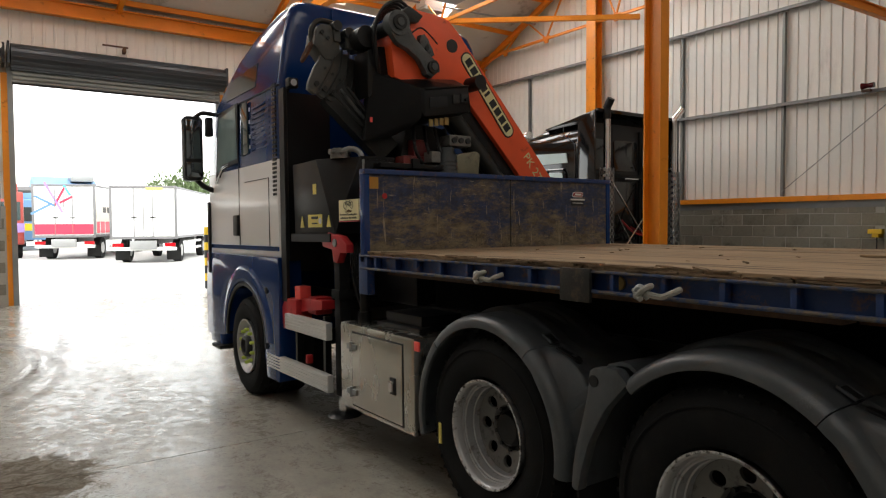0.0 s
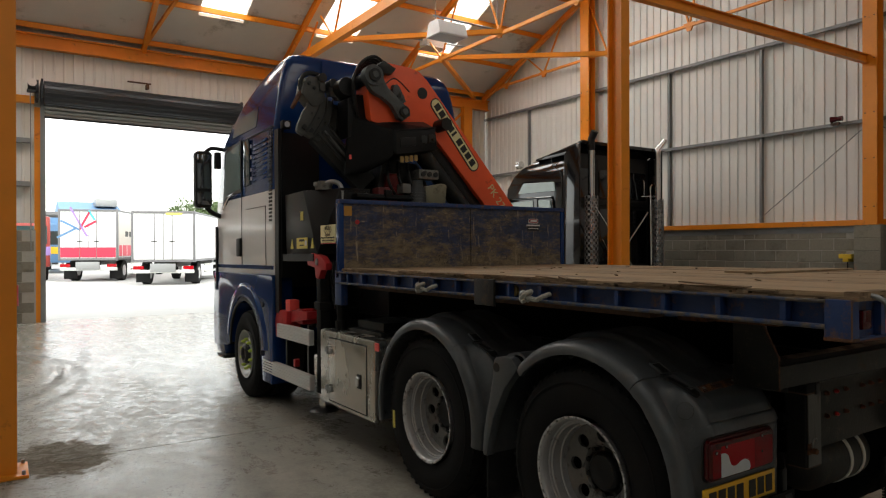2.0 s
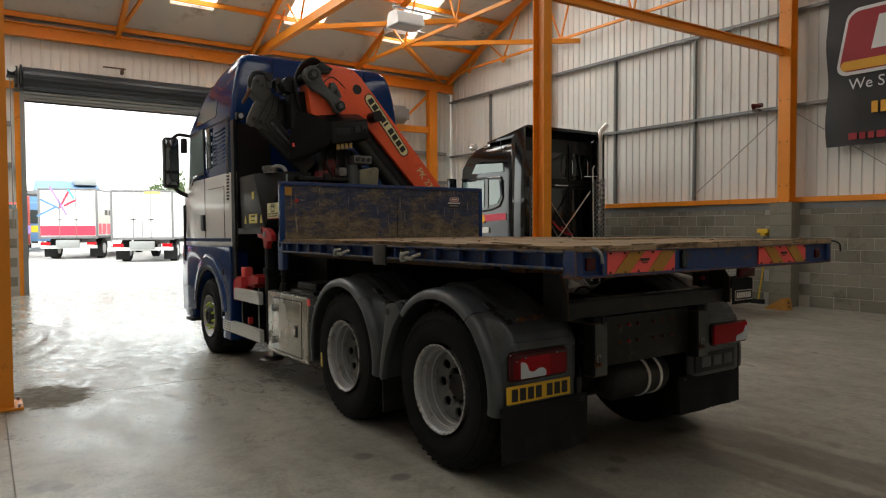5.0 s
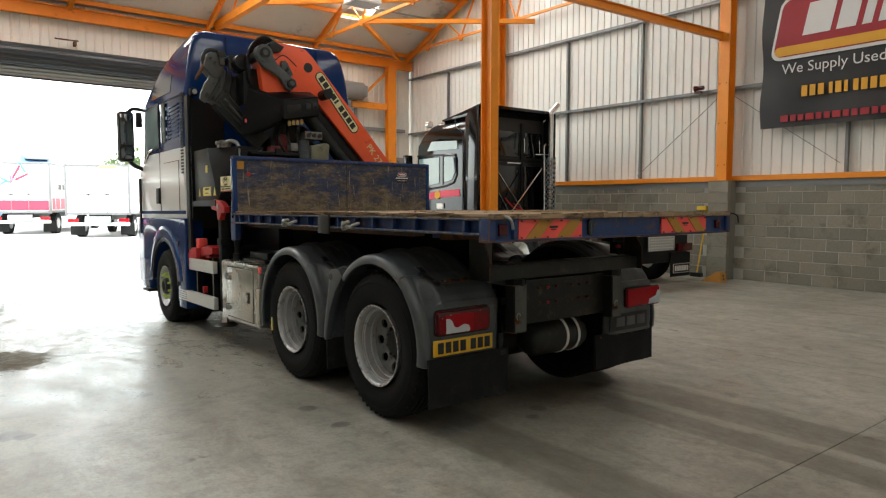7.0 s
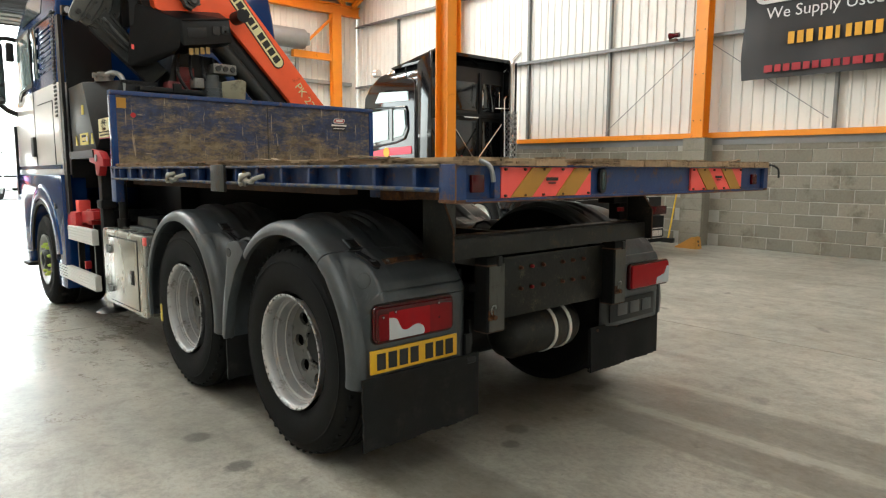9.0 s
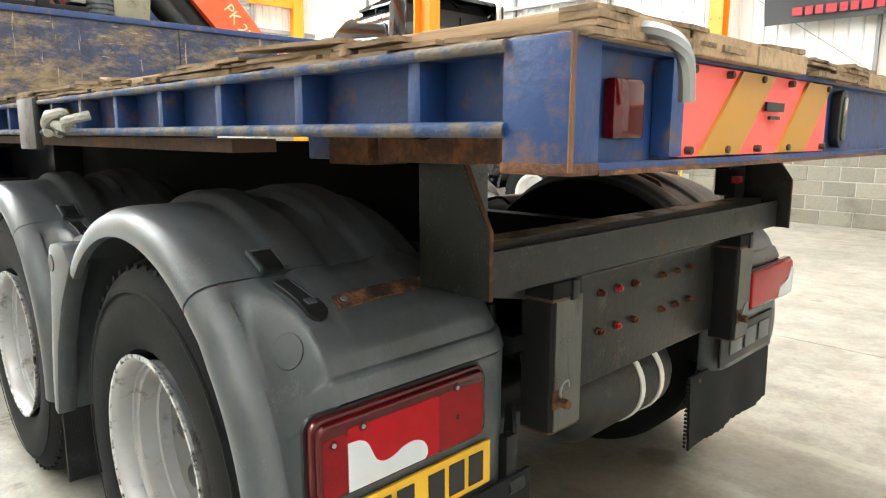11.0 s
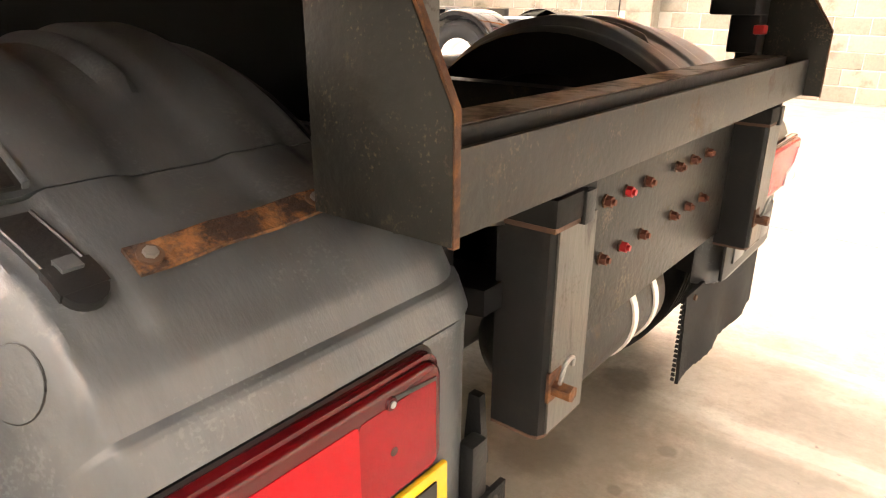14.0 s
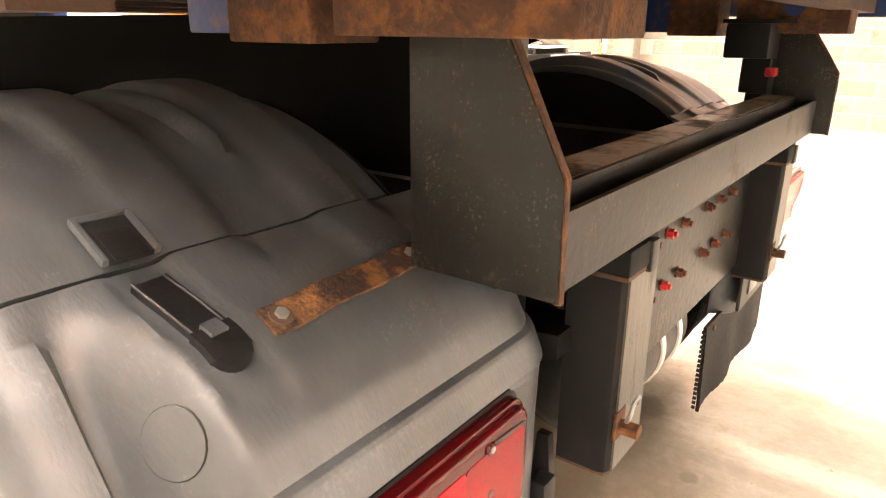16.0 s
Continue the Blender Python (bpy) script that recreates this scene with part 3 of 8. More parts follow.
def strip(bm, rows, closed=False):
    """A skin through rows of points."""
    vs = [[bm.verts.new(p) for p in row] for row in rows]
    for a, b in zip(vs, vs[1:]):
        n = len(a)
        for k in range(n if closed else n - 1):
            bm.faces.new((a[k], a[(k + 1) % n], b[(k + 1) % n], b[k]))
    return vs


def thicken(bm, t):
    bmesh.ops.recalc_face_normals(bm, faces=bm.faces)
    bmesh.ops.solidify(bm, geom=list(bm.faces), thickness=t)
    return bm


def text(name, body, size, m, mat, parent=None, label="", extrude=0.001, width=None, bold=False):
    """Raised lettering in the built-in font, turned into a mesh; it stands in the xy plane of the pose m, centred."""
    cu = bpy.data.curves.new(name, "FONT")
    cu.body, cu.size, cu.extrude = body, size, extrude
    cu.align_x, cu.align_y = "CENTER", "CENTER"
    cu.resolution_u = 3
    if bold:
        cu.offset = size * 0.018
    tmp = bpy.data.objects.new(name, cu)
    scene.collection.objects.link(tmp)
    me = bpy.data.meshes.new_from_object(tmp.evaluated_get(bpy.context.evaluated_depsgraph_get()))
    bpy.data.objects.remove(tmp)
    bpy.data.curves.remove(cu)
    me.materials.clear()
    me.materials.append(mat)
    if width:
        xs = [v.co.x for v in me.vertices]
        k = width / (max(xs) - min(xs))
        me.transform(Matrix.Diagonal((k, 1, 1, 1)))
    ob = new(name, me)
    ob.matrix_basis = m
    if parent is not None:
        ob.parent = parent
    if label:
        ob["label"] = label
    return ob


FACE_REAR = pose(0, 0, 0, 90, 0, 0)      # reads from -y
FACE_LEFT = pose(0, 0, 0, 90, 0, -90)    # reads from -x

# ---------------------------------------------------------------- the hall
EAVE, PITCH, NORTH, RIDGE, SOUTH = 6.5, 0.42, 16.2, 4.8, -6.6
WEST, EAST = -9.95, 9.52


def roof_z(y):
    return EAVE + PITCH * (NORTH - y if y > RIDGE else y - SOUTH)


# floor: slabs with saw-cut joints over a dark bed
floor = solid("floor", B((WEST, EAST + 0.2, SOUTH, NORTH + 0.25, -0.3, -0.012)), M_MORTAR, "grey power-floated concrete workshop floor with stains", "floor", kind="structure")
JX, JY = [WEST, -3.52, 2.96, EAST + 0.05], [SOUTH, -1.0, 4.86, 10.6, NORTH + 0.25]
for i in range(3):
    for j in range(4):
        bm = B((JX[i] + 0.004, JX[i + 1] - 0.004, JY[j] + 0.004, JY[j + 1] - 0.004, -0.012, 0.0))
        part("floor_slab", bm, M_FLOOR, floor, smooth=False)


def ribbed(bm, u0, u1, lo, hi, place, pitch=0.2, depth=0.021):
    """Trapezoid-profiled sheet between u0 and u1; lo(u), hi(u) give its ends; place(u, d, v) gives a point."""
    n = int(round((u1 - u0) / pitch))
    step = (u1 - u0) / n
    us = []
    for k in range(n):
        a = u0 + k * step
        us += [(a, 0), (a + step * 0.7, 0), (a + step * 0.76, depth), (a + step * 0.94, depth)]
    us.append((u1, 0))
    rows = [[place(u, d, lo(u)) for u, d in us], [place(u, d, hi(u)) for u, d in us]]
    strip(bm, rows)
    return bm


# east wall: blockwork to 2.0 m, profiled sheet above to the roof line
wall_east = solid("wall_east", B((EAST - 0.073, EAST + 0.12, SOUTH, NORTH + 0.25, -0.1, 2.02)), M_MORTAR, "grey concrete blockwork with pale profiled sheet above", "wall", kind="structure", smooth=False)
bm = bmesh.new()
ribbed(bm, SOUTH, NORTH + 0.2, lambda u: 2.0, lambda u: roof_z(u) + 0.02, lambda u, d, v: (EAST + 0.05 - d, u, v))
part("cladding", bm, M_CLAD, wall_east, "pale grey-white ribbed steel sheet", smooth=False)
part("backing", P([(SOUTH, 2.02), (NORTH + 0.25, 2.02), (NORTH + 0.25, EAVE), (RIDGE, roof_z(RIDGE)), (SOUTH, EAVE)], "x", EAST + 0.06, EAST + 0.12), M_CLAD, wall_east, smooth=False)
for z0, z1 in ((3.82, 3.95), (5.62, 5.78)):
    part("girt", P([(EAST + 0.03, z1), (EAST - 0.1, z1), (EAST - 0.1, z1 - 0.062), (EAST - 0.06, z1 - 0.062), (EAST - 0.06, z1 - 0.052), (EAST - 0.09, z1 - 0.052), (EAST - 0.09, z1 - 0.01), (EAST + 0.03, z1 - 0.01)], "y", SOUTH, NORTH - 0.05), M_GIRT, wall_east, "galvanised sheeting rail", smooth=False)
for y in (-2.2, 0.1, 2.35, 6.78, 9.05, 14.05):
    part("sheet_joint", B((EAST - 0.05, EAST + 0.03, y - 0.025, y + 0.025, 2.14, 5.7)), M_GIRT, wall_east)
part("base_rail", B((EAST - 0.14, EAST + 0.03, SOUTH, NORTH - 0.05, 2.03, 2.13)), M_ORANGE, wall_east, "orange steel base rail")
part("sill_course", B((EAST - 0.09, EAST + 0.1, SOUTH, NORTH, 1.9, 2.03)), M_GIRT, wall_east, "grey steel strip over the blockwork")

# north wall with the open door (x -2.8 to 1.32) and a closed one beside it (3.4 to 7.25)
wall_north = solid("wall_north", B((WEST, -2.95, NORTH - 0.083, NORTH + 0.2, -0.1, 2.04), (1.45, 3.3, NORTH - 0.083, NORTH + 0.2, -0.1, 2.04), (7.35, EAST - 0.08, NORTH - 0.083, NORTH + 0.2, -0.1, 2.04)), M_MORTAR, "profiled sheet wall over concrete blockwork", "wall", kind="structure", smooth=False)
bm = bmesh.new()
for u0, u1, z0, z1 in ((WEST, -2.95, 2.2, 6.45), (-2.95, 1.45, 4.75, 6.45), (1.45, 3.3, 2.2, 6.45), (3.3, 7.35, 4.8, 6.45), (7.35, EAST, 2.2, 6.45)):
    ribbed(bm, u0, u1, lambda u: z0, lambda u: z1, lambda u, d, v: (u, NORTH + 0.03 - d, v))
part("cladding", bm, M_CLAD, wall_north, "pale grey-white ribbed steel sheet", smooth=False)
part("backing", B((WEST, EAST, NORTH + 0.06, NORTH + 0.12, 4.8, 6.5), (WEST, -2.96, NORTH + 0.06, NORTH + 0.12, 2.2, 4.8), (1.46, 3.3, NORTH + 0.06, NORTH + 0.12, 2.2, 4.8), (7.35, EAST, NORTH + 0.06, NORTH + 0.12, 2.2, 4.8)), M_CLAD, wall_north, smooth=False)
for z in (3.0, 3.95):
    part("girt", B((WEST, -3.05, NORTH - 0.16, NORTH, z, z + 0.1), (7.4, EAST - 0.3, NORTH - 0.16, NORTH, z, z + 0.1)), M_GALV, wall_north)
part("eaves_beam", B((WEST, EAST, NORTH - 0.2, NORTH - 0.02, 6.32, 6.35), (WEST, EAST, NORTH - 0.12, NORTH - 0.1, 6.07, 6.32), (WEST, EAST, NORTH - 0.2, NORTH - 0.02, 6.04, 6.07)), M_ORANGE, wall_north, "orange steel eaves beam")

# unseen walls that close the hall behind the camera
wall_west = solid("wall_west", B((WEST - 0.2, WEST, SOUTH, NORTH + 0.25, -0.1, 2.0)), M_BLOCK, "grey sheeted wall over grey blockwork", "wall", kind="structure", smooth=False)
part("cladding", B((WEST - 0.2, WEST, SOUTH, NORTH + 0.25, 2.0, 6.4)), M_CLADWEST, wall_west, "grey sheet cladding", smooth=False)
solid("wall_west_gable", P([(SOUTH, 6.4), (NORTH + 0.25, 6.4), (RIDGE, roof_z(RIDGE))], "x", WEST - 0.2, WEST), M_CLAD, "pale sheeted gable wall", "wall", kind="structure", smooth=False)
solid("wall_south", B((WEST - 0.2, EAST + 0.1, SOUTH - 0.2, SOUTH, -0.1, 6.5)), M_CLAD, "pale profiled sheet wall", "wall", kind="structure", smooth=False)

# roof: liner sheets between strips of rooflight
SKY_X = [0.75 + 2.88 * k for k in range(-3, 3)]
SKY_W, SKY_LO, SKY_HI = 0.52, 14.92, 8.6
bm = bmesh.new()


def roof_quad(bm, x0, x1, y0, y1, th=0.06):
    pts = [(y0, roof_z(y0)), (y1, roof_z(y1)), (y1, roof_z(y1) + th), (y0, roof_z(y0) + th)]
    add_prism(bm, pts, "x", x0, x1)


for ya, yb, s0, s1 in ((NORTH + 0.3, RIDGE, SKY_LO, SKY_HI), (RIDGE - 0.001, SOUTH - 0.2, 1.0, -5.3)):
    xs = [WEST - 0.2] + [v for c in SKY_X for v in (c - SKY_W, c + SKY_W)] + [EAST + 0.1]
    for k, (a, b) in enumerate(zip(xs, xs[1:])):
        b = min(b, EAST + 0.1)
        if a >= b:
            continue
        if k % 2 == 0:
            roof_quad(bm, a, b, ya, yb)
        else:
            roof_quad(bm, a, b, ya, s0)
            roof_quad(bm, a, b, s1, yb)
solid("ceiling", bm, M_ROOFIN, "grey-brown pitched roof liner sheets", "ceiling", kind="structure", smooth=False)
# the south-slope row and its lamps are unseen, added to light the hall
for c in SKY_X:
    for s0, s1 in ((SKY_LO, SKY_HI), (1.0, -5.3)):
        ym = (s0 + s1) / 2
        slope = math.hypot(s0 - s1, PITCH * (s0 - s1))
        # area lamp in the opening stands in for sky light
        ld = bpy.data.lights.new("rooflight_glow", "AREA")
        ld.shape, ld.size, ld.size_y = "RECTANGLE", 2 * SKY_W - 0.04, slope - 0.05
        ld.energy = 38 if s0 > RIDGE else 13.5
        ld.color = (1.0, 1.0, 1.0)
        tilt = math.degrees(math.atan(PITCH)) * (-1 if s0 > RIDGE else 1)
        lo = new("rooflight_glow", ld)
        lo.matrix_basis = pose(c, ym, roof_z(ym) + 0.03, tilt, 0, 0)
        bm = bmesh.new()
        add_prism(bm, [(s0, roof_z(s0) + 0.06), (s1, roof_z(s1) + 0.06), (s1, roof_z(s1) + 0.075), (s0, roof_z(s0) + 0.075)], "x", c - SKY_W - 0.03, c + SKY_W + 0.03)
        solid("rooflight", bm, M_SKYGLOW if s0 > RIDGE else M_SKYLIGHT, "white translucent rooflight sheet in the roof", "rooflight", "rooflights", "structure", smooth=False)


def beam(bm, p0, p1, w, h, up=(0, 0, 1)):
    """A bar of rectangular section between two points."""
    p0, p1 = Vector(p0), Vector(p1)
    d = (p1 - p0)
    x = d.normalized()
    s = Vector(up).cross(x)
    if s.length < 1e-3:
        s = Vector((0, 1, 0)).cross(x)
    s.normalize()
    u = x.cross(s)
    m = Matrix((x, s, u)).transposed().to_4x4()
    m.translation = (p0 + p1) / 2
    add_box(bm, -d.length / 2, d.length / 2, -w / 2, w / 2, -h / 2, h / 2, m=m)
    return bm


def ibeam(bm, p0, p1, w, h, t=0.014, up=(0, 0, 1)):
    p0, p1, u = Vector(p0), Vector(p1), Vector(up)
    x = (p1 - p0).normalized()
    s = u.cross(x).normalized()
    u = x.cross(s)
    beam(bm, p0, p1, t, h - 2 * t, up)
    for k in (-1, 1):
        o = u * (k * (h - t) / 2)
        beam(bm, p0 + o, p1 + o, w, t, up)
    return bm


# roof frame: purlins, rafters, ties and plan bracing
frame_ob = thing("roof_frame", "orange painted steel roof trusses, purlins and braces", "roof frame", kind="structure")
for k in range(9):
    y = 16.0 - 1.36 * k
    if y < RIDGE:
        break
    z = roof_z(y) - 0.07
    part("purlin", beam(bmesh.new(), (WEST, y, z), (EAST, y, z), 0.05, 0.12), M_ORANGE, frame_ob)
    ys = SOUTH + NORTH - y
    part("purlin", beam(bmesh.new(), (WEST, ys, z), (EAST, ys, z), 0.05, 0.12), M_ORANGE, frame_ob)
for x in (-6.9, -3.55, -0.75, 2.6, 5.86, 9.3):
    for ya in (NORTH - 0.1, SOUTH + 0.1):
        part("rafter", ibeam(bmesh.new(), (x, ya, roof_z(ya) - 0.2), (x, RIDGE, roof_z(RIDGE) - 0.2), 0.09, 0.16), M_ORANGE, frame_ob)
for x, w, h in ((-3.52, 0.14, 0.2), (2.85, 0.16, 0.2), (5.84, 0.06, 0.08), (9.33, 0.06, 0.06)):
    z = 6.62 if x > 9 else 6.47
    part("tie_beam", beam(bmesh.new(), (x, NORTH - 0.2, z), (x, -6.4, z), w, h), M_ORANGE, frame_ob)
for x in (9.33, 2.85, 5.84):
    for node in (14.9, 13.2, 10.8, 8.38, 6.15):
        z0 = 6.62 if x > 9 else 6.5
        for dy in (-0.75, 0.75):
            y1 = node + dy
            part("web_bar", beam(bmesh.new(), (x, node, z0), (x, y1, roof_z(y1) - 0.22), 0.035, 0.04, up=(1, 0, 0)), M_ORANGE, frame_ob)
        part("gusset", P([(node - 0.14, z0 + 0.06), (node + 0.14, z0 + 0.06), (node + 0.05, z0 - 0.12), (node - 0.05, z0 - 0.12)], "x", x - 0.02, x + 0.02), M_ORANGE, frame_ob)
for p0, p1 in (((5.84, 13.2, 6.5), (9.4, 10.15, 6.45)), ((5.84, 13.2, 6.5), (9.0, 16.1, 6.4)), ((2.85, 13.4, 6.5), (5.84, 10.7, 6.5))):
    part("plan_brace", beam(bmesh.new(), p0, p1, 0.1, 0.11), M_ORANGE, frame_ob)
part("roof_brace", beam(bmesh.new(), (-0.78, 16.05, roof_z(16.05) - 0.2), (-0.3, 14.05, roof_z(14.05) - 0.2), 0.07, 0.07), M_ORANGE, frame_ob)
part("cross_beam", ibeam(bmesh.new(), (2.98, 4.8, 4.93), (9.3, 4.63, 4.95), 0.1, 0.15), M_ORANGE, frame_ob)


def column(x0, x1, y0, y1, top, along, label, low=0.02):
    """An H-section stanchion; along is the axis of its web."""
    t = 0.016
    bm = bmesh.new()
    if along == "y":
        add_box(bm, x0, x1, y0, y0 + t, low, top)
        add_box(bm, x0, x1, y1 - t, y1, low, top)
        xm = (x0 + x1) / 2
        add_box(bm, xm - t / 2, xm + t / 2, y0 + t, y1 - t, low, top)
    else:
        add_box(bm, x0, x0 + t, y0, y1, low, top)
        add_box(bm, x1 - t, x1, y0, y1, low, top)
        ym = (y0 + y1) / 2
        add_box(bm, x0 + t, x1 - t, ym - t / 2, ym + t / 2, low, top)
    ob = tagged(part("steel_column", bm, M_ORANGE, smooth=False), label, "column", "steel columns", "structure")
    k = 0.07 if low < 1 else 0.01
    part("base_plate", B((x0 - k, x1 + k, y0 - k, y1 + k, low - 0.02, low + 0.002), bevel=0.004), M_ORANGE, ob)
    if low < 1:
        for bx in (x0 - 0.04, x1 + 0.04):
            for by in (y0 - 0.04, y1 + 0.04):
                part("anchor_bolt", C(((bx, by, 0.022), (bx, by, 0.05), 0.014), seg=6), M_GALV, ob)
    return ob


column(2.95, 3.1, 4.7, 4.93, 10.6, "y", "orange painted steel column standing free on the floor")
column(-3.6, -3.45, 4.62, 4.85, 10.6, "y", "orange painted steel column standing free on the floor")
for y in (4.46, 11.3):
    w = 0.235 if y < 5 else 0.3
    ob = column(9.16, 9.4, y, y + w, roof_z(y) - 0.25, "x", "orange painted steel column against the sheeted wall", 2.05)
    for z in (2.35, 3.2, 4.0, 4.95, 5.7):
        for dy in (0.045, w - 0.045):
            part("bolt", C(((9.16, y + dy, z), (9.15, y + dy, z), 0.012), seg=6), M_RUSTDARK, ob)
column(8.4, 8.72, 15.84, 16.02, 6.03, "y", "orange painted steel corner column beside the closed shutter")
bm = beam(bmesh.new(), (7.1, 15.94, 4.72), (8.4, 15.94, 4.72), 0.14, 0.2)
beam(bm, (7.4, 15.94, 4.93), (8.4, 15.94, 5.84), 0.07, 0.07)
solid("door_head_bracket", bm, M_ORANGE, "orange steel beam with diagonal brace over the shutter", "steel bracket", kind="structure")
bm = B((-2.97, -2.86, NORTH - 0.08, NORTH + 0.06, 0, 4.75), (1.4, 1.52, NORTH - 0.08, NORTH + 0.06, 0, 4.75), (WEST, -2.97, NORTH - 0.14, NORTH - 0.02, 4.82, 4.98), (1.52, 3.3, NORTH - 0.14, NORTH - 0.02, 4.82, 4.98))
solid("door_frame", bm, M_ORANGE, "orange steel frame round the roller door opening", "door frame", kind="structure")

# roller doors
door = thing("door_1", "raised grey steel roller shutter over an open doorway", "roller door", kind="structure")
part("guide", B((-2.86, -2.76, NORTH - 0.12, NORTH + 0.02, 0, 4.9)), M_GALV, door, "galvanised shutter guide")
part("guide", B((1.3, 1.4, NORTH - 0.12, NORTH + 0.02, 0, 4.9)), M_GALV, door, "galvanised shutter guide")
ROLL_Z = 5.03
part("roll", C(((-2.8, NORTH - 0.36, ROLL_Z), (1.42, NORTH - 0.36, ROLL_Z), 0.26), seg=17), M_SHUTBOX, door, "dark rolled shutter curtain", smooth=False)
for k in range(7):
    a = radians(130 + 20 * k)
    cy, cz = NORTH - 0.36 + 0.258 * math.cos(a), ROLL_Z + 0.258 * math.sin(a)
    part("roll_edge", C(((-2.8, cy, cz), (1.42, cy, cz), 0.014), seg=6), M_SHUTBOX, door)
for k in range(4):
    z = 4.56 + 0.085 * k
    part("slat", P([(NORTH - 0.1, z), (NORTH - 0.13, z + 0.042), (NORTH - 0.1, z + 0.083), (NORTH - 0.085, z + 0.083), (NORTH - 0.085, z)], "x", -2.78, 1.38), M_SHUTTER, door)
part("bottom_bar", B((-2.78, 1.38, NORTH - 0.125, NORTH - 0.075, 4.525, 4.56), bevel=0.006), M_SHUTBOX, door)
part("end_plate", B((-2.86, -2.82, NORTH - 0.62, NORTH, 4.86, 5.28)), M_SHUTBOX, door)
part("end_plate", B((1.42, 1.46, NORTH - 0.62, NORTH, 4.86, 5.28)), M_SHUTBOX, door)
part("motor", C(((-3.1, NORTH - 0.4, 5.14), (-2.94, NORTH - 0.4, 5.14), 0.1)), M_SHUTBOX, door, "dark shutter motor")
part("motor_cap", C(((-3.02, NORTH - 0.5, 5.2), (-3.02, NORTH - 0.54, 5.2), 0.085), seg=20), M_PAPER, door, "white round chain wheel cover")
part("motor_bracket", B((-2.95, -2.9, NORTH - 0.52, NORTH - 0.02, 4.86, 5.26), (-3.12, -2.9, NORTH - 0.52, NORTH - 0.46, 4.98, 5.04)), M_SHUTBOX, door)
part("chain", T([(-3.05, NORTH - 0.45, 5.1), (-3.05, NORTH - 0.45, 1.6)], 0.012, 6), M_GALV, door)
part("closer_arm", B((-1.11, -0.6, NORTH - 0.2, NORTH - 0.16, 5.53, 5.56), (-0.7, -0.64, NORTH - 0.2, NORTH - 0.02, 5.43, 5.53)), M_RUSTDARK, door)
door2 = thing("door_2", "closed grey steel roller shutter in the wall", "roller door", kind="structure")
for k in range(46):
    z = 0.02 + 0.104 * k
    part("slat", P([(NORTH - 0.06, z), (NORTH - 0.085, z + 0.05), (NORTH - 0.06, z + 0.1), (NORTH - 0.04, z + 0.1), (NORTH - 0.04, z)], "x", 3.36, 7.3), M_SHUTTER, door2)
part("roll", C(((3.3, NORTH - 0.36, 5.12), (7.4, NORTH - 0.36, 5.12), 0.28), seg=28), M_GALV, door2, "galvanised shutter roll")
part("motor", B((7.3, 7.55, NORTH - 0.5, NORTH - 0.1, 4.95, 5.3), bevel=0.02), M_GALV, door2)
part("guide", B((3.28, 3.38, NORTH - 0.12, NORTH + 0.02, 0, 4.9), (7.28, 7.38, NORTH - 0.12, NORTH + 0.02, 0, 4.9)), M_GALV, door2)

# fittings on the walls
hb = thing("high_bay_light", "white metal lamp housing hung under the roof", "lamp")
part("housing", B((5.75, 6.3, 13.75, 14.15, 7.02, 7.2), bevel=0.02), M_PAPER, hb)
part("reflector", P([(5.8, 7.02), (6.25, 7.02), (6.35, 6.94), (5.7, 6.94)], "y", 13.72, 14.18), M_ALU, hb)
part("conduit", T([(6.0, 13.95, 7.2), (6.0, 13.95, 7.5)], 0.02, 8), M_GALV, hb)
part("cable_tray", T([(4.5, 14.2, 7.18), (6.0, 13.95, 7.15), (9.3, 13.6, 7.1)], 0.025, 8), M_GALV, hb)
siren = thing("wall_alarm", "small dark red alarm sounder on the sheeting rail", "alarm")
part("bracket", B((9.28, 9.37, 5.16, 5.3, 3.9, 3.94)), M_RUSTDARK, siren)
part("horn", C(((9.3, 5.3, 4.0), (9.3, 5.17, 4.0), 0.06, 0.035), ((9.3, 5.17, 4.0), (9.3, 5.1, 4.0), 0.045)), M_LENSDARK, siren)
for a, b in (((9.36, 6.75, 2.2), (9.36, 4.8, 3.75)), ((9.36, 4.45, 3.75), (9.36, 2.4, 2.3))):
    solid("wind_brace", T([a, b], 0.008, 6), M_GALV, "thin steel wind brace rod across the wall", "brace rod", "wind braces")
fl = thing("yellow_wall_fitting", "yellow bracket fitting with a rod on the block wall", "wall fitting")
part("plate", B((9.2, 9.42, 4.9, 5.12, 1.43, 1.51), (9.22, 9.42, 4.96, 5.06, 1.37, 1.43), bevel=0.006), M_YELPAINT, fl)
part("rod", C(((9.3, 5.01, 1.37), (9.3, 5.01, 1.05), 0.012), seg=8), M_BLACK, fl)
br = thing("broom", "yellow-handled broom leaning on the block wall", "broom")
part("handle", T([(9.26, 5.11, 0.08), (9.36, 5.02, 1.04)], 0.016, 10), M_YELPAINT, br)
part("head", B((9.2, 9.32, 5.0, 5.24, 0.0, 0.09), bevel=0.01), M_BLACK, br)
wf = thing("wheel_chock", "orange ribbed wheel chock standing by the wall", "wheel chock", at=pose(-0.33, -0.37, 0))
part("side_plate", P([(4.98, 0.0), (4.55, 0.0), (4.59, 0.21), (4.64, 0.22)], "x", 8.92, 8.93), M_CHOCK, wf)
part("side_plate", P([(4.98, 0.0), (4.55, 0.0), (4.59, 0.21), (4.64, 0.22)], "x", 9.13, 9.14), M_CHOCK, wf)
part("back_plate", P([(4.545, 0.0), (4.555, 0.0), (4.597, 0.215), (4.587, 0.215)], "x", 8.93, 9.13), M_CHOCK, wf)
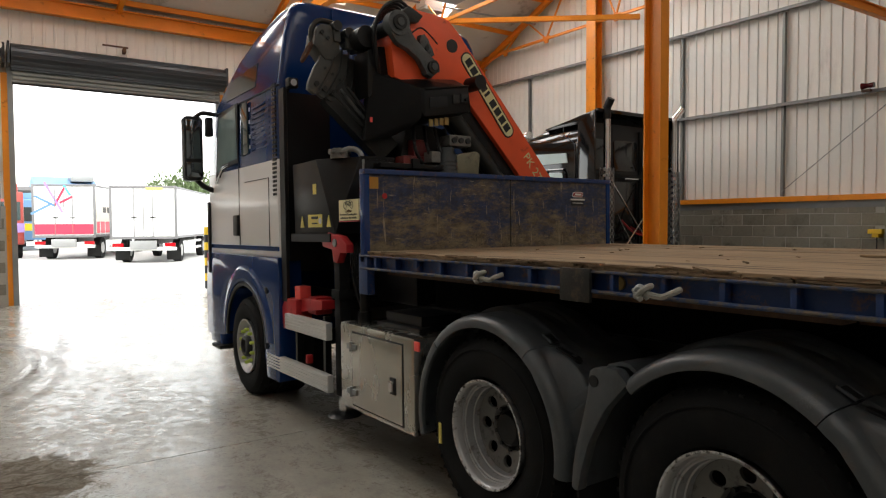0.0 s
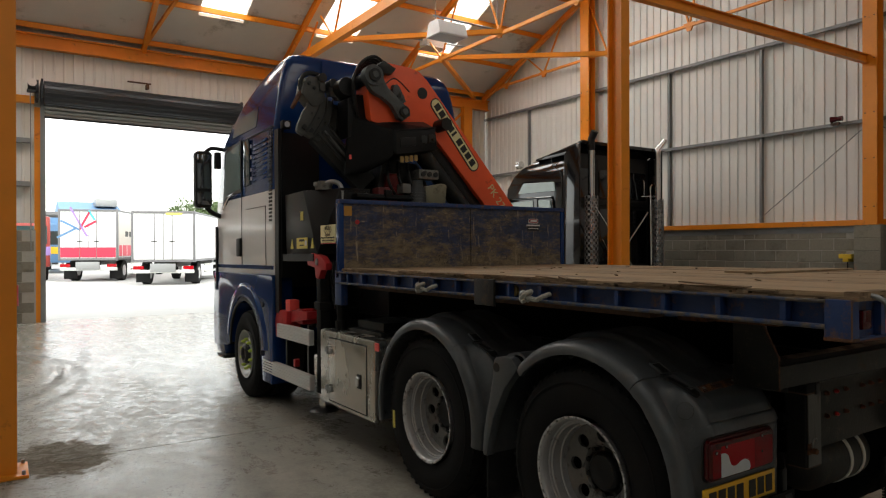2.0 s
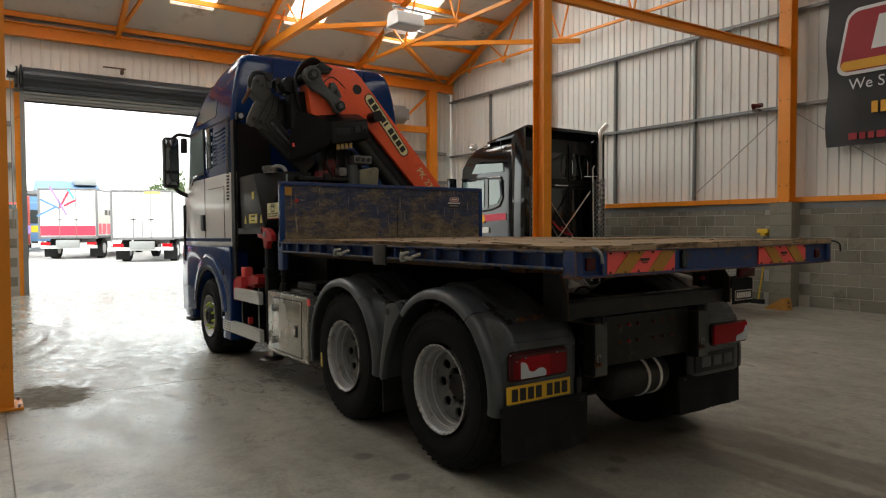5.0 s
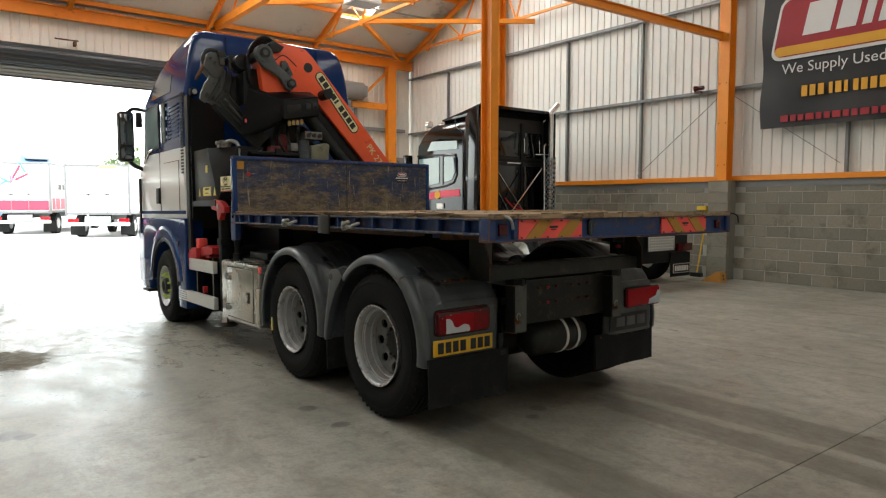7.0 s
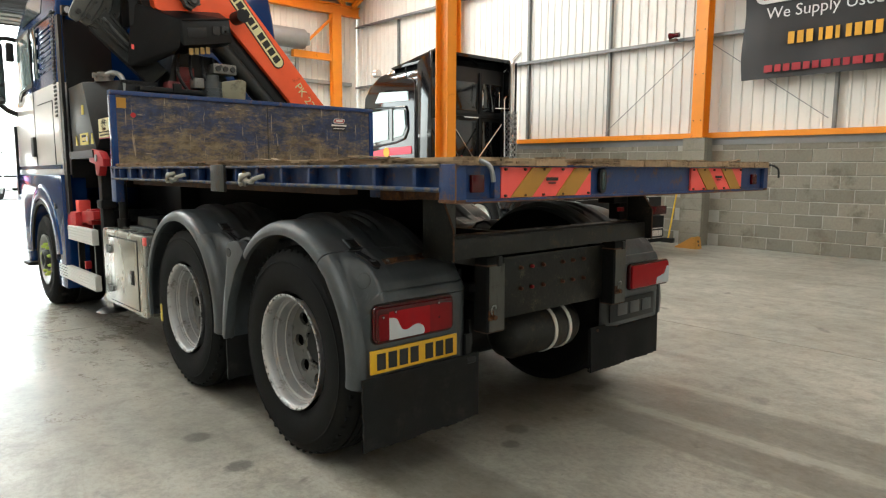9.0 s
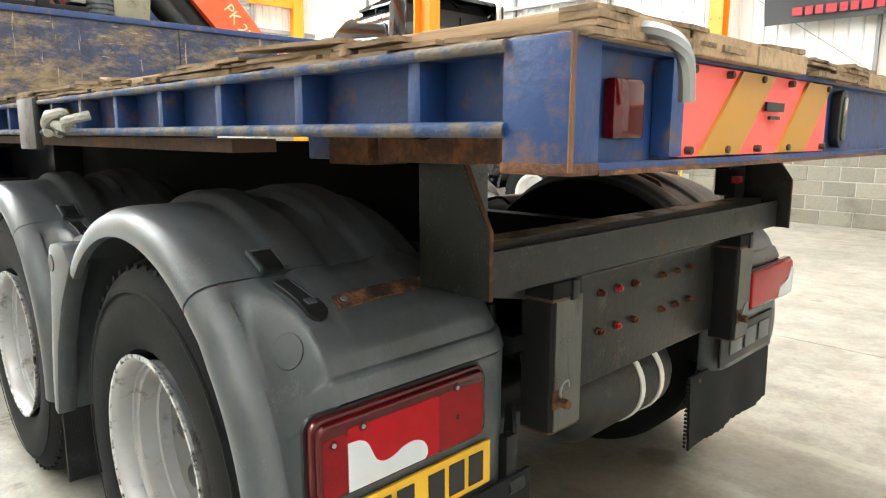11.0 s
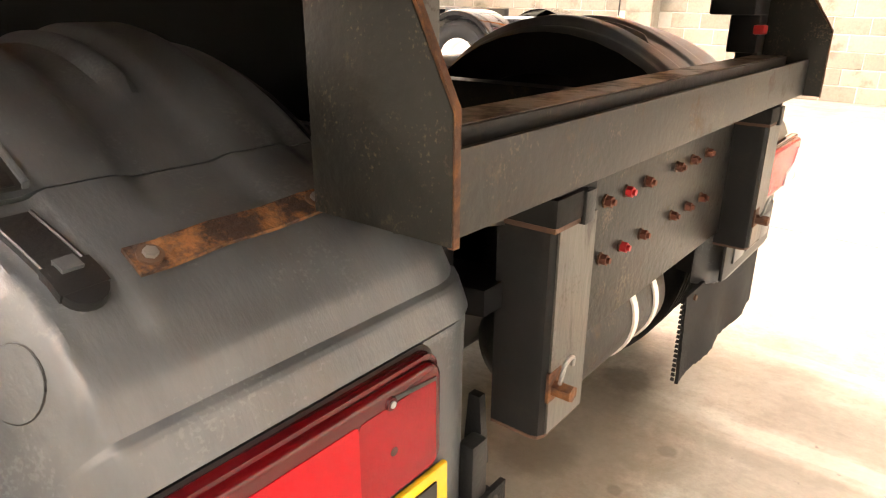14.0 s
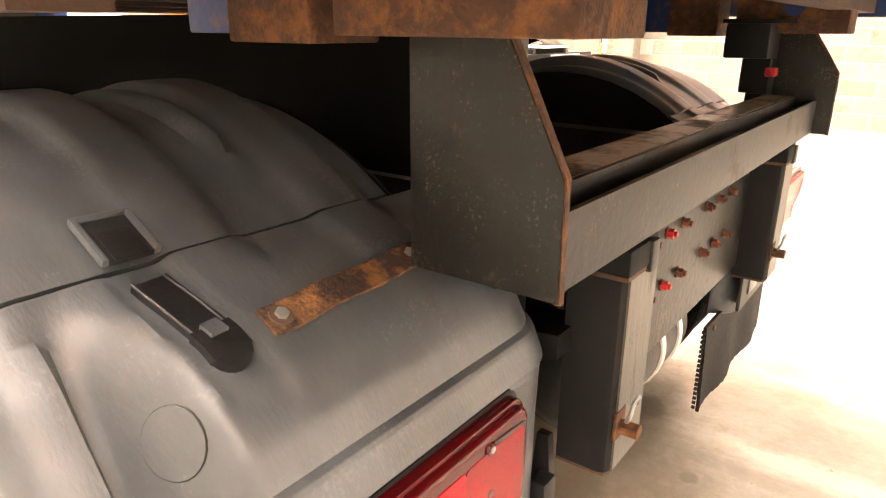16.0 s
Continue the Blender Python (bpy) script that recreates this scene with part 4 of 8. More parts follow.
for k in range(6):
    f = k / 6
    part("tread_bar", P([(4.97 - 0.33 * f, 0.015 + 0.2 * f), (4.94 - 0.33 * f, 0.04 + 0.2 * f), (4.93 - 0.33 * f, 0.028 + 0.2 * f), (4.96 - 0.33 * f, 0.003 + 0.2 * f)], "x", 8.93, 9.13), M_CHOCK, wf)
for z in (0.06, 0.13):
    part("hole", C(((9.03, 4.543 + 0.18 * z, z), (9.03, 4.55 + 0.18 * z, z), 0.025), seg=12), M_INK, wf)
ex = thing("fire_extinguisher", "red fire extinguisher by the door", "extinguisher")
part("cylinder", C(((-3.35, 15.95, 0.4), (-3.35, 15.95, 0.85), 0.075)), M_RED, ex)
part("valve", C(((-3.35, 15.95, 0.85), (-3.35, 15.95, 0.95), 0.025)), M_BLACK, ex)
sg = thing("safety_sign", "small yellow safety notice beside the door", "sign")
part("sign_panel", B((-3.4, -3.2, NORTH - 0.04, NORTH - 0.03, 1.45, 1.75)), M_YELLOW, sg)
part("sign_text", B((-3.37, -3.23, NORTH - 0.046, NORTH - 0.04, 1.5, 1.52), (-3.37, -3.23, NORTH - 0.046, NORTH - 0.04, 1.56, 1.58), (-3.37, -3.23, NORTH - 0.046, NORTH - 0.04, 1.64, 1.7)), M_INK, sg)
solid("switch_box", B((-3.32, -3.24, NORTH - 0.08, NORTH - 0.02, 1.2, 1.34), bevel=0.008), M_PAPER, "small white switch box by the door", "switch")

# the banner on the east wall
ban = thing("banner", "black vinyl sales banner hung on the wall", "banner")
ny, nz = 30, 14
rows = []
for i in range(ny + 1):
    y = 3.86 - 6.0 * i / ny
    rows.append([(9.3 + 0.018 * math.sin(y * 5.1) * (1 - j / nz) + 0.012 * math.sin(y * 2.2 + j), y + 0.02 * math.sin(j * 0.8), 3.02 + 2.75 * j / nz) for j in range(nz + 1)])
bm = bmesh.new()
strip(bm, rows)
thicken(bm, 0.004)
part("sheet", bm, M_BANNER, ban)
text("lettering", "We Supply Used", 0.27, pose(9.262, 2.575, 4.1) @ FACE_LEFT, M_BANNERWHITE, ban, width=1.76)


def rounded(x0, x1, z0, z1, r, n=6, skew=0.0):
    pts = []
    for cx, cz, a0 in ((x1 - r, z1 - r, 0), (x0 + r, z1 - r, 90), (x0 + r, z0 + r, 180), (x1 - r, z0 + r, 270)):
        for k in range(n + 1):
            a = radians(a0 + 90 * k / n)
            z = cz + r * math.sin(a)
            pts.append((cx + r * math.cos(a) + skew * (z - z0), z))
    return pts


part("badge_border", P(rounded(0.0, 3.7, 4.28, 5.45, 0.2, skew=-0.18), "x", 9.262, 9.268), M_BANNERWHITE, ban)
part("badge", P(rounded(0.06, 3.64, 4.34, 5.39, 0.17, skew=-0.18), "x", 9.256, 9.262), M_BANNERRED, ban)
part("badge_band", P(rounded(0.1, 3.6, 4.36, 4.53, 0.08), "x", 9.25, 9.256), M_BANNERYEL, ban)
for a, b in ((3.1, 2.62), (2.52, 2.2), (2.1, 1.95), (1.85, 1.45), (1.35, 0.9), (0.8, 0.3)):
    part("badge_mark", P([(a, 4.68), (b, 4.68), (b - 0.12, 5.25), (a - 0.12, 5.25)], "x", 9.25, 9.256), M_BANNERWHITE, ban)
y = 3.08
for w in (0.1, 0.1, 0.1, 0, 0.06, 0.1, 0.06, 0, 0.08, 0.1, 0.1, 0.1, 0, 0.1, 0.1, 0.1):
    if w:
        part("number_bar", B((9.256, 9.266, y - w, y, 3.56, 3.76)), M_BANNERYEL, ban)
    y -= w + 0.045
y = 3.45
for k in range(17):
    w = 0.1 if k % 3 else 0.14
    part("address_bar", B((9.256, 9.266, y - w, y, 3.12, 3.24)), M_BANNERRED, ban)
    y -= w + 0.04


# lamp housing hung under the roof on a conduit
hb = thing("hanging_light", "white box lamp housing hung from a grey conduit", "lamp", at=pose(4.6, 11.1, 6.27))
bm = add_prism(bmesh.new(), [(-0.27, 0.0), (0.27, 0.0), (0.2, 0.25), (0.14, 0.29), (-0.14, 0.29), (-0.2, 0.25)], "x", -0.36, 0.36)
part("housing", bm, M_LAMPBOX, hb)
part("lower_rim", B((-0.37, 0.37, -0.28, 0.28, -0.03, 0.006), bevel=0.006), M_LAMPBOX, hb)
part("lens", B((-0.33, 0.33, -0.24, 0.24, -0.036, -0.031)), M_LENSCLEAR, hb, "unlit clear lamp glass")
part("conduit", C(((-0.35, 0.0, 0.4), (1.52, 0.0, 0.4), 0.024), seg=14), M_GALV, hb, "grey conduit")
part("conduit_end", C(((1.49, 0.0, 0.4), (1.56, 0.0, 0.4), 0.045), seg=14), M_GALV, hb)
for x in (-0.3, 0.3):
    part("hanger", C(((x, 0.0, 0.28), (x, 0.0, 0.42), 0.012), seg=8), M_GALV, hb)
for x in (-0.3, 1.4):
    part("drop_rod", C(((x, 0.0, 0.4), (x, 0.0, roof_z(11.1) - 6.27 + 0.03), 0.007), seg=8), M_GALV, hb)

# ---------------------------------------------------------------- the flatbed crane lorry
RAKE = 0.69
truck = thing("flatbed_crane_truck", "blue and white flatbed lorry with an orange loader crane", "truck", at=pose(0, 0, 0, -RAKE))


def tp(name, bm, mat, label="", parent=None, smooth=True):
    return part(name, bm, mat, parent or truck, label, smooth)


def wheel_tyre(xo, y, z, r, s, w=0.3):
    """A tyre whose outer wall is at xo; s points inwards along x."""
    k = r / 0.525
    prof = [(0.05, 0.285), (0.02, 0.3), (0.004, 0.34), (0.0, 0.4), (0.008, 0.46), (0.03, 0.5), (0.055, 0.517)]
    for a in (0.09, 0.13, 0.17, 0.21):
        prof += [(a - 0.012, 0.525), (a - 0.006, 0.525), (a - 0.005, 0.512), (a + 0.005, 0.512), (a + 0.006, 0.525)]
    prof += [(w - 0.055, 0.517), (w - 0.03, 0.5), (w - 0.008, 0.46), (w, 0.4), (w - 0.004, 0.34), (w - 0.05, 0.285)]
    bm = bmesh.new()
    lathe(bm, [(a, q * k) for a, q in prof], (xo, y, z), "x", 64, s)
    # lettering ridge on the side wall
    lathe(bm, [(-0.003, 0.445 * k), (-0.004, 0.448 * k), (-0.004, 0.452 * k), (0.0, 0.456 * k)], (xo + s * 0.004, y, z), "x", 64, s)
    # shoulder tread lugs
    for i in range(52):
        a = 2 * math.pi * i / 52
        c = Vector((xo + s * 0.045, y + 0.51 * k * math.cos(a), z + 0.51 * k * math.sin(a)))
        m = Matrix.Translation(c) @ Euler((a, 0, 0)).to_matrix().to_4x4()
        add_box(bm, -0.018, 0.03, -0.012, 0.0, -0.018, 0.001, m=m)
    return bm


def holed_disc(bm, x, y, z, r0, r1, rh, hr, n, s, cone=0.0):
    """A wheel disc, sunk by cone at its middle, with n round hand holes of radius hr on the circle rh."""
    def deep_at(py, pz):
        return x + s * cone * (r1 - math.hypot(py - y, pz - z)) / (r1 - r0)

    m = 4
    for i in range(n):
        a0, a1 = 2 * math.pi * i / n, 2 * math.pi * (i + 1) / n
        am = (a0 + a1) / 2
        rim = [(r1, a0 + (a1 - a0) * k / m) for k in range(m)] + [(r1 + (r0 - r1) * k / m, a1) for k in range(m)]
        rim += [(r0, a1 + (a0 - a1) * k / m) for k in range(m)] + [(r0 + (r1 - r0) * k / m, a0) for k in range(m)]
        outer = [(x + s * cone * (r1 - q) / (r1 - r0), y + q * math.cos(t), z + q * math.sin(t)) for q, t in rim]
        cy, cz = y + rh * math.cos(am), z + rh * math.sin(am)
        ring = []
        for px, py, pz in outer:
            d = Vector((0, py - cy, pz - cz)).normalized() * hr
            ring.append((deep_at(cy + d.y, cz + d.z), cy + d.y, cz + d.z))
        deep = [(q[0] + s * 0.02, q[1], q[2]) for q in ring]
        strip(bm, [outer, ring, deep], closed=True)
    return bm


def rear_wheel(side, y, z):
    s = -side                     # inwards
    xo = side * 1.23
    w = tp("wheel", wheel_tyre(xo, y, z, 0.53, s), M_RUBBER, "dusty black lorry tyre")
    bm = bmesh.new()
    lathe(bm, [(0.03, 0.272), (0.012, 0.287), (0.0, 0.292), (0.0, 0.286), (0.006, 0.276), (0.02, 0.27), (0.052, 0.268), (0.054, 0.26), (0.062, 0.258), (0.066, 0.25), (0.112, 0.246), (0.116, 0.239), (0.125, 0.239), (0.152, 0.237)], (xo, y, z), "x", 56, s)
    rim = part("rim", bm, M_RIM, w, "scuffed silver steel wheel rim")
    bm = bmesh.new()
    holed_disc(bm, xo + s * 0.15, y, z, 0.13, 0.236, 0.178, 0.034, 8, s, 0.022)
    bmesh.ops.rotate(bm, verts=bm.verts, cent=(xo, y, z), matrix=Matrix.Rotation(math.pi / 8, 3, "X"))
    lathe(bm, [(0.172, 0.13), (0.182, 0.122), (0.2, 0.12)], (xo, y, z), "x", 40, s)
    bmesh.ops.remove_doubles(bm, verts=bm.verts, dist=0.0004)
    part("wheel_disc", bm, M_RIMDISC, w, "grimy silver wheel disc with round holes")
    bm = bmesh.new()
    lathe(bm, [(0.008, 0.2905), (-0.001, 0.2935), (-0.0015, 0.289), (-0.001, 0.2845), (0.006, 0.279)], (xo, y, z), "x", 56, s)
    part("rim_edge", bm, M_RIMCHIP, rim, "chipped rim edge")
    bm = bmesh.new()
    lathe(bm, [(0.205, 0.1), (0.17, 0.094), (0.155, 0.08), (0.15, 0.0005)], (xo, y, z), "x", 32, s)
    lathe(bm, [(0.201, 0.136), (0.198, 0.13), (0.198, 0.1)], (xo, y, z), "x", 32, s)
    part("hub", bm, M_BLACK, w)
    for i in range(10):
        a = 2 * math.pi * (i + 0.5) / 10
        cy, cz = y + 0.116 * math.cos(a), z + 0.116 * math.sin(a)
        part("wheel_nut", C(((xo + s * 0.2, cy, cz), (xo + s * 0.172, cy, cz), 0.012), seg=6), M_HYD, w)
    bm = C(((xo + s * 0.24, y, z), (xo + s * 0.31, y, z), 0.225), seg=32)
    part("brake_drum", bm, M_BLACK, w)
    tp("inner_tyre", wheel_tyre(xo + s * 0.33, y, z, 0.53, s), M_RUBBER)


def front_wheel(side, y, z):
    s = -side
    xo = side * 1.25 - 0.06
    w = tp("wheel", wheel_tyre(xo, y, z, 0.478, s), M_RUBBER, "dusty black lorry tyre")
    bm = bmesh.new()
    k = 0.478 / 0.525
    lathe(bm, [(a_, q * k) for a_, q in ((0.03, 0.272), (0.012, 0.285), (0.0, 0.29), (0.0, 0.282), (0.014, 0.27), (0.05, 0.262), (0.06, 0.25), (0.085, 0.235), (0.07, 0.205), (0.04, 0.185), (0.03, 0.178), (0.03, 0.12))], (xo, y, z), "x", 56, s)
    part("rim", bm, M_RIM, w, "silver steel wheel rim")
    bm = bmesh.new()
    lathe(bm, [(0.032, 0.108), (-0.01, 0.1), (-0.02, 0.088), (-0.02, 0.07), (0.01, 0.062), (0.01, 0.0005)], (xo, y, z), "x", 32, s)
    part("hub", bm, M_HYD, w)
    for i in range(10):
        a = 2 * math.pi * (i + 0.5) / 10
        cy, cz = y + 0.158 * math.cos(a), z + 0.158 * math.sin(a)
        part("nut_cap", C(((xo + s * 0.03, cy, cz), (xo + s * 0.0, cy, cz), 0.018, 0.017), ((xo + s * 0.0, cy, cz), (xo - s * 0.012, cy, cz), 0.017, 0.01), seg=12), M_NUT, w, "lime green wheel nut cap")


WY2, WY1, WYF = 1.257, 2.648, 6.28
for side in (-1, 1):
    rear_wheel(side, WY2, 0.548)
    rear_wheel(side, WY1, 0.562)
    front_wheel(side, WYF, 0.548)

tp("tyre_label", B((-1.236, -1.226, 3.05, 3.072, 0.41, 0.53)), M_YELLOW, "yellow chalk label on the tyre wall")

# chassis, axles and springs
for side in (-1, 1):
    tp("chassis_rail", P([(0.38 * side, 0.78), (0.46 * side, 0.78), (0.46 * side, 1.05), (0.38 * side, 1.05)], "y", 0.7, 7.4), M_CHASSIS)
    tp("sub_frame", B((min(0.37 * side, 0.47 * side), max(0.37 * side, 0.47 * side), 0.95 if side < 0 else 2.05, 4.2, 1.06, 1.352)), M_UNDERBED)
    tp("spring", P([(0.6, 0.86), (1.9, 0.66), (3.2, 0.86), (3.2, 0.9), (1.9, 0.78), (0.6, 0.9)], "x", side * 0.56 - 0.05, side * 0.56 + 0.05), M_BLACKPAINT)
for y in (WY2, WY1, WYF):
    bm = C(((-0.95, y, 0.55), (0.95, y, 0.55), 0.085))
    if y < 5:
        add_cyl(bm, (-0.2, y, 0.55), (0.2, y, 0.55), 0.24, seg=24)
        add_cyl(bm, (0, y - 0.1, 0.55), (0, y + 0.35, 0.6), 0.14, seg=20)
    tp("axle", bm, M_BLACKPAINT)
tp("drive_shaft", C(((0, 2.8, 0.62), (0, 5.5, 0.8), 0.06)), M_BLACKPAINT)
tp("gearbox", B((-0.3, 0.3, 5.2, 6.4, 0.6, 1.15), bevel=0.06), M_BLACKPAINT)
tp("crane_frame", B((-0.62, 0.62, 4.25, 5.35, 1.06, 1.34), bevel=0.02), M_BLACKPAINT)
tp("fuel_tank", B((0.62, 1.2, 3.4, 5.1, 0.42, 1.0), bevel=0.09), M_ALU)

# mudguards: a moulded skin with soft folds along it
def smooth01(t):
    t = max(0.0, min(1.0, t))
    return t * t * (3 - 2 * t)


LIP = ((-1.25, 0.56), (-1.261, 0.562), (-1.264, 0.578), (-1.26, 0.6), (-1.248, 0.617), (-1.226, 0.628), (-1.2, 0.632))


def fold(x, a):
    """Relief across the guard: two broad swellings and one narrow rib that runs out at a rounded end."""
    def flat(c, half, edge):
        return smooth01((half + edge - abs(x - c)) / edge)
    f = 0.022 * flat(-1.0, 0.034, 0.03) + 0.024 * flat(-0.775, 0.038, 0.03)
    f *= 1.35 * (0.28 + 0.72 * smooth01((122 - a) / 36))
    f += 0.017 * flat(-0.868, 0.008, 0.009) * smooth01((114 - a) / 3) + 0.005 * flat(-0.88, 0.02, 0.03) * smooth01((121 - a) / 20)
    return f


def arch_row(a, yc, zc, side):
    c, s = math.cos(radians(a)), math.sin(radians(a))
    row = [(x, q) for x, q in LIP]
    for i in range(1, 57):
        x = -1.2 + 0.01 * i
        row.append((x, 0.632 + fold(x, a) - 0.03 * smooth01((x + 0.67) / 0.03)))
    row += [(x + (0.01 if i == 0 else 0.006 if i < 4 else 0), q - (0 if i < 2 else 0.01)) for i, (x, q) in enumerate(row)][::-1]
    return [(x * -side, yc + q * c, zc + q * s) for x, q in row]


def closed_skin(rows):
    """A shell whose rows each run out along the outside and back along the inside."""
    bm = bmesh.new()
    vs = strip(bm, rows, closed=True)
    for row in (vs[0], vs[-1]):
        n = len(row) // 2
        for i in range(n - 1):
            bm.faces.new((row[i], row[i + 1], row[-2 - i], row[-1 - i]))
    return bm


def mudguard(side, yc, zc, a0, a1, name="mudguard"):
    n = max(8, int((a1 - a0) / 2.2))
    bm = closed_skin([arch_row(a0 + (a1 - a0) * i / n, yc, zc, side) for i in range(n + 1)])
    return tp(name, bm, M_FENDER, "dark grey ribbed plastic mudguard")


END_PROFILE = ((0.868, 1.082, 123.5), (0.83, 1.067, 126), (0.79, 1.055, 130), (0.735, 1.036, 136), (0.685, 1.003, 142), (0.645, 0.958, 148), (0.6275, 0.924, 152.3), (0.6175, 0.9205, 152.8), (0.613, 0.915, 153.4), (0.601, 0.89, 156), (0.597, 0.88, 157), (0.606, 0.8775, 157.5), (0.612, 0.875, 158), (0.603, 0.8725, 158.5), (0.601, 0.864, 160), (0.604, 0.78, 168), (0.604, 0.65, 178), (0.606, 0.5, 188))


def end_point(x, k):
    """Point of the lamp-carrying end at x (left side) and profile place k."""
    i = min(int(k), len(END_PROFILE) - 2)
    t = k - i
    p, q = END_PROFILE[i], END_PROFILE[i + 1]
    y, z, a = (p[j] + (q[j] - p[j]) * t for j in range(3))
    d = smooth01((a - 123) / 16)
    r = 0.632 - 0.03 * d
    if x < -1.195:
        r = dict(LIP)[x] - 0.018 * d
    al = 127.5 + (a - 123.5) * 0.938
    ay, az = WY2 + r * math.cos(radians(al)), 0.577 + r * math.sin(radians(al))
    w = smooth01((x + 1.19) / 0.08) if x > -1.19 else 0.0
    y, z = ay + (y - ay) * w, az + (z - az) * w
    if x > -0.685:
        y += 0.1 * (1 - math.sqrt(max(0.0, 1 - ((x + 0.685) / 0.1) ** 2))) * smooth01((a - 128) / 20)
    # folds fade out over the end, and a channel is sunk for the strap
    f = fold(x, 130) * (1 - smooth01((a - 123) / (18 if x > -0.84 else 10))) * w
    cx = -1.083 + 0.009 * smooth01((0.87 - y) / 0.16)
    ch = smooth01((0.04 - abs(x - cx)) / 0.012) * smooth01((146 - a) / 3) * smooth01((a - 122.5) / 1.5)
    f -= 0.006 * ch
    f += 0.014 * smooth01((-1.188 - x) / 0.014) * smooth01((a - 125) / 9)      # raised band along the wheel arch
    ny, nz = math.cos(radians(min(a, 160))), math.sin(radians(min(a, 160)))
    return (x, y + f * ny, z + f * nz)


def quarter_panel(side, dy=0.0):
    """A mudguard end; the rearmost carries the lamp."""
    xs = [v[0] for v in LIP] + [-1.19 + 0.008 * i for i in range(76)]
    rows = []
    n = 5 * (len(END_PROFILE) - 1)
    for i in range(n + 1):
        out = [end_point(x, i / 5) for x in xs]
        back = [(x + (0.012 if j < 5 else 0), y + (0 if j < 2 else 0.01), z - (0 if j < 2 else 0.006)) for j, (x, y, z) in enumerate(out)]
        rows.append([(-side * x, y + dy, z) for x, y, z in out + back[::-1]])
    bm = closed_skin(rows)
    return tp("mudguard_end", bm, M_FENDER, "dark grey plastic mudguard end")


def front_end(side):
    """The flared foot in front of the rear axle, with a round plug."""
    cheek = [(1.664, 1.018), (1.72, 1.069), (1.77, 1.072), (1.845, 1.06), (1.868, 1.045), (1.876, 1.01), (1.88, 0.95), (1.912, 0.825), (1.95, 0.7), (1.972, 0.6), (1.982, 0.5), (1.965, 0.488), (1.94, 0.49), (1.925, 0.57), (1.876, 0.725), (1.784, 0.887)]
    fe = tp("mudguard_foot", P(cheek, "x", min(side * 1.264, side * 1.205), max(side * 1.264, side * 1.205), bevel=0.012), M_FENDER, "dark grey flared mudguard foot")
    skin = [(1.655, 1.062), (1.7, 1.09), (1.74, 1.092), (1.81, 1.075), (1.855, 1.03), (1.868, 0.95), (1.9, 0.82), (1.945, 0.65), (1.955, 0.5), (1.94, 0.5), (1.93, 0.65), (1.885, 0.82), (1.85, 0.95), (1.835, 1.02), (1.8, 1.06), (1.74, 1.078), (1.705, 1.075), (1.665, 1.05)]
    part("foot_wall", P(skin, "x", min(side * 1.205, side * 0.64), max(side * 1.205, side * 0.64)), M_FENDER, fe)
    part("plug", C(((side * 1.262, 1.843, 1.002), (side * 1.2665, 1.843, 1.002), 0.026), seg=20), M_BLACK, fe)


ends = {}
for side in (-1, 1):
    mudguard(side, WY1, 0.575, -14, 45.3)
    mudguard(side, WY1, 0.575, 46, 127)
    mudguard(side, WY2, 0.577, 46, 127)
    front_end(side)
    ends[side] = quarter_panel(side)
    quarter_panel(side, WY1 - WY2)
    for yc in (WY1, WY2):
        bm = bmesh.new()
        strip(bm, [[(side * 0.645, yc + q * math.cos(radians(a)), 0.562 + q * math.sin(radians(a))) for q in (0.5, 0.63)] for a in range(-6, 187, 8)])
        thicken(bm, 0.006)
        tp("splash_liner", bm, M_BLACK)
    tp("inner_flap", B((side * 0.95 - 0.3, side * 0.95 + 0.3, 1.945, 1.96, 0.25, 0.62)), M_FLAP)
    tp("flap_front", B((side * 0.95 - 0.3, side * 0.95 + 0.3, 5.93, 5.945, 0.2, 0.55)), M_FLAP)


def lamp_outline(x0, x1, z0, z1, r, grow=0.0):
    return rounded(x0 - grow, x1 + grow, z0 - grow, z1 + grow, r + grow)


def arc_pts2(pts):
    return [(p.x, p.z) for p in arc_pts([(x, 0, z) for x, z in pts])]


def pillow(x0, x1, z0, z1, r, y0, y1, soft=0.009):
    """A moulded lens with a rounded front edge, from y0 at its back to y1 at its front."""
    bm = bmesh.new()
    rings = []
    for k in range(8):
        a = radians(90 * max(0, k - 1) / 6)
        inset = soft * (1 - math.cos(a))
        y = y0 if k == 0 else y1 + soft * (1 - math.sin(a))
        rings.append([(x, y, z) for x, z in rounded(x0 + inset, x1 - inset, z0 + inset, z1 - inset, max(0.004, r - inset))])
    vs = strip(bm, rings, closed=True)
    bm.faces.new(vs[-1])
    bm.faces.new(vs[0][::-1])
    bmesh.ops.recalc_face_normals(bm, faces=bm.faces)
    return bm


# left rear: lamp, plate, flap, strap and clips
lampL = tp("rear_lamp", P(lamp_outline(-1.185, -0.735, 0.708, 0.866, 0.022, 0.004), "y", 0.583, 0.606, bevel=0.005), M_LENSDARK, "cracked red rear lamp with a clear patch")
part("lamp_gasket", P(lamp_outline(-1.195, -0.725, 0.698, 0.876, 0.03), "y", 0.598, 0.607), M_BLACK, lampL)
part("lens_rim", pillow(-1.182, -0.738, 0.711, 0.864, 0.024, 0.586, 0.5705), M_LENSDARK, lampL, "dark red moulded lens rim")
part("red_lens", P(lamp_outline(-1.118, -0.885, 0.717, 0.842, 0.006), "y", 0.5695, 0.573), M_LENSRED, lampL, "bright red lamp lens")
part("brake_lens", P(lamp_outline(-0.8849, -0.752, 0.717, 0.842, 0.01), "y", 0.5697, 0.573), M_LENSMID, lampL, "deeper red smoked lamp lens")
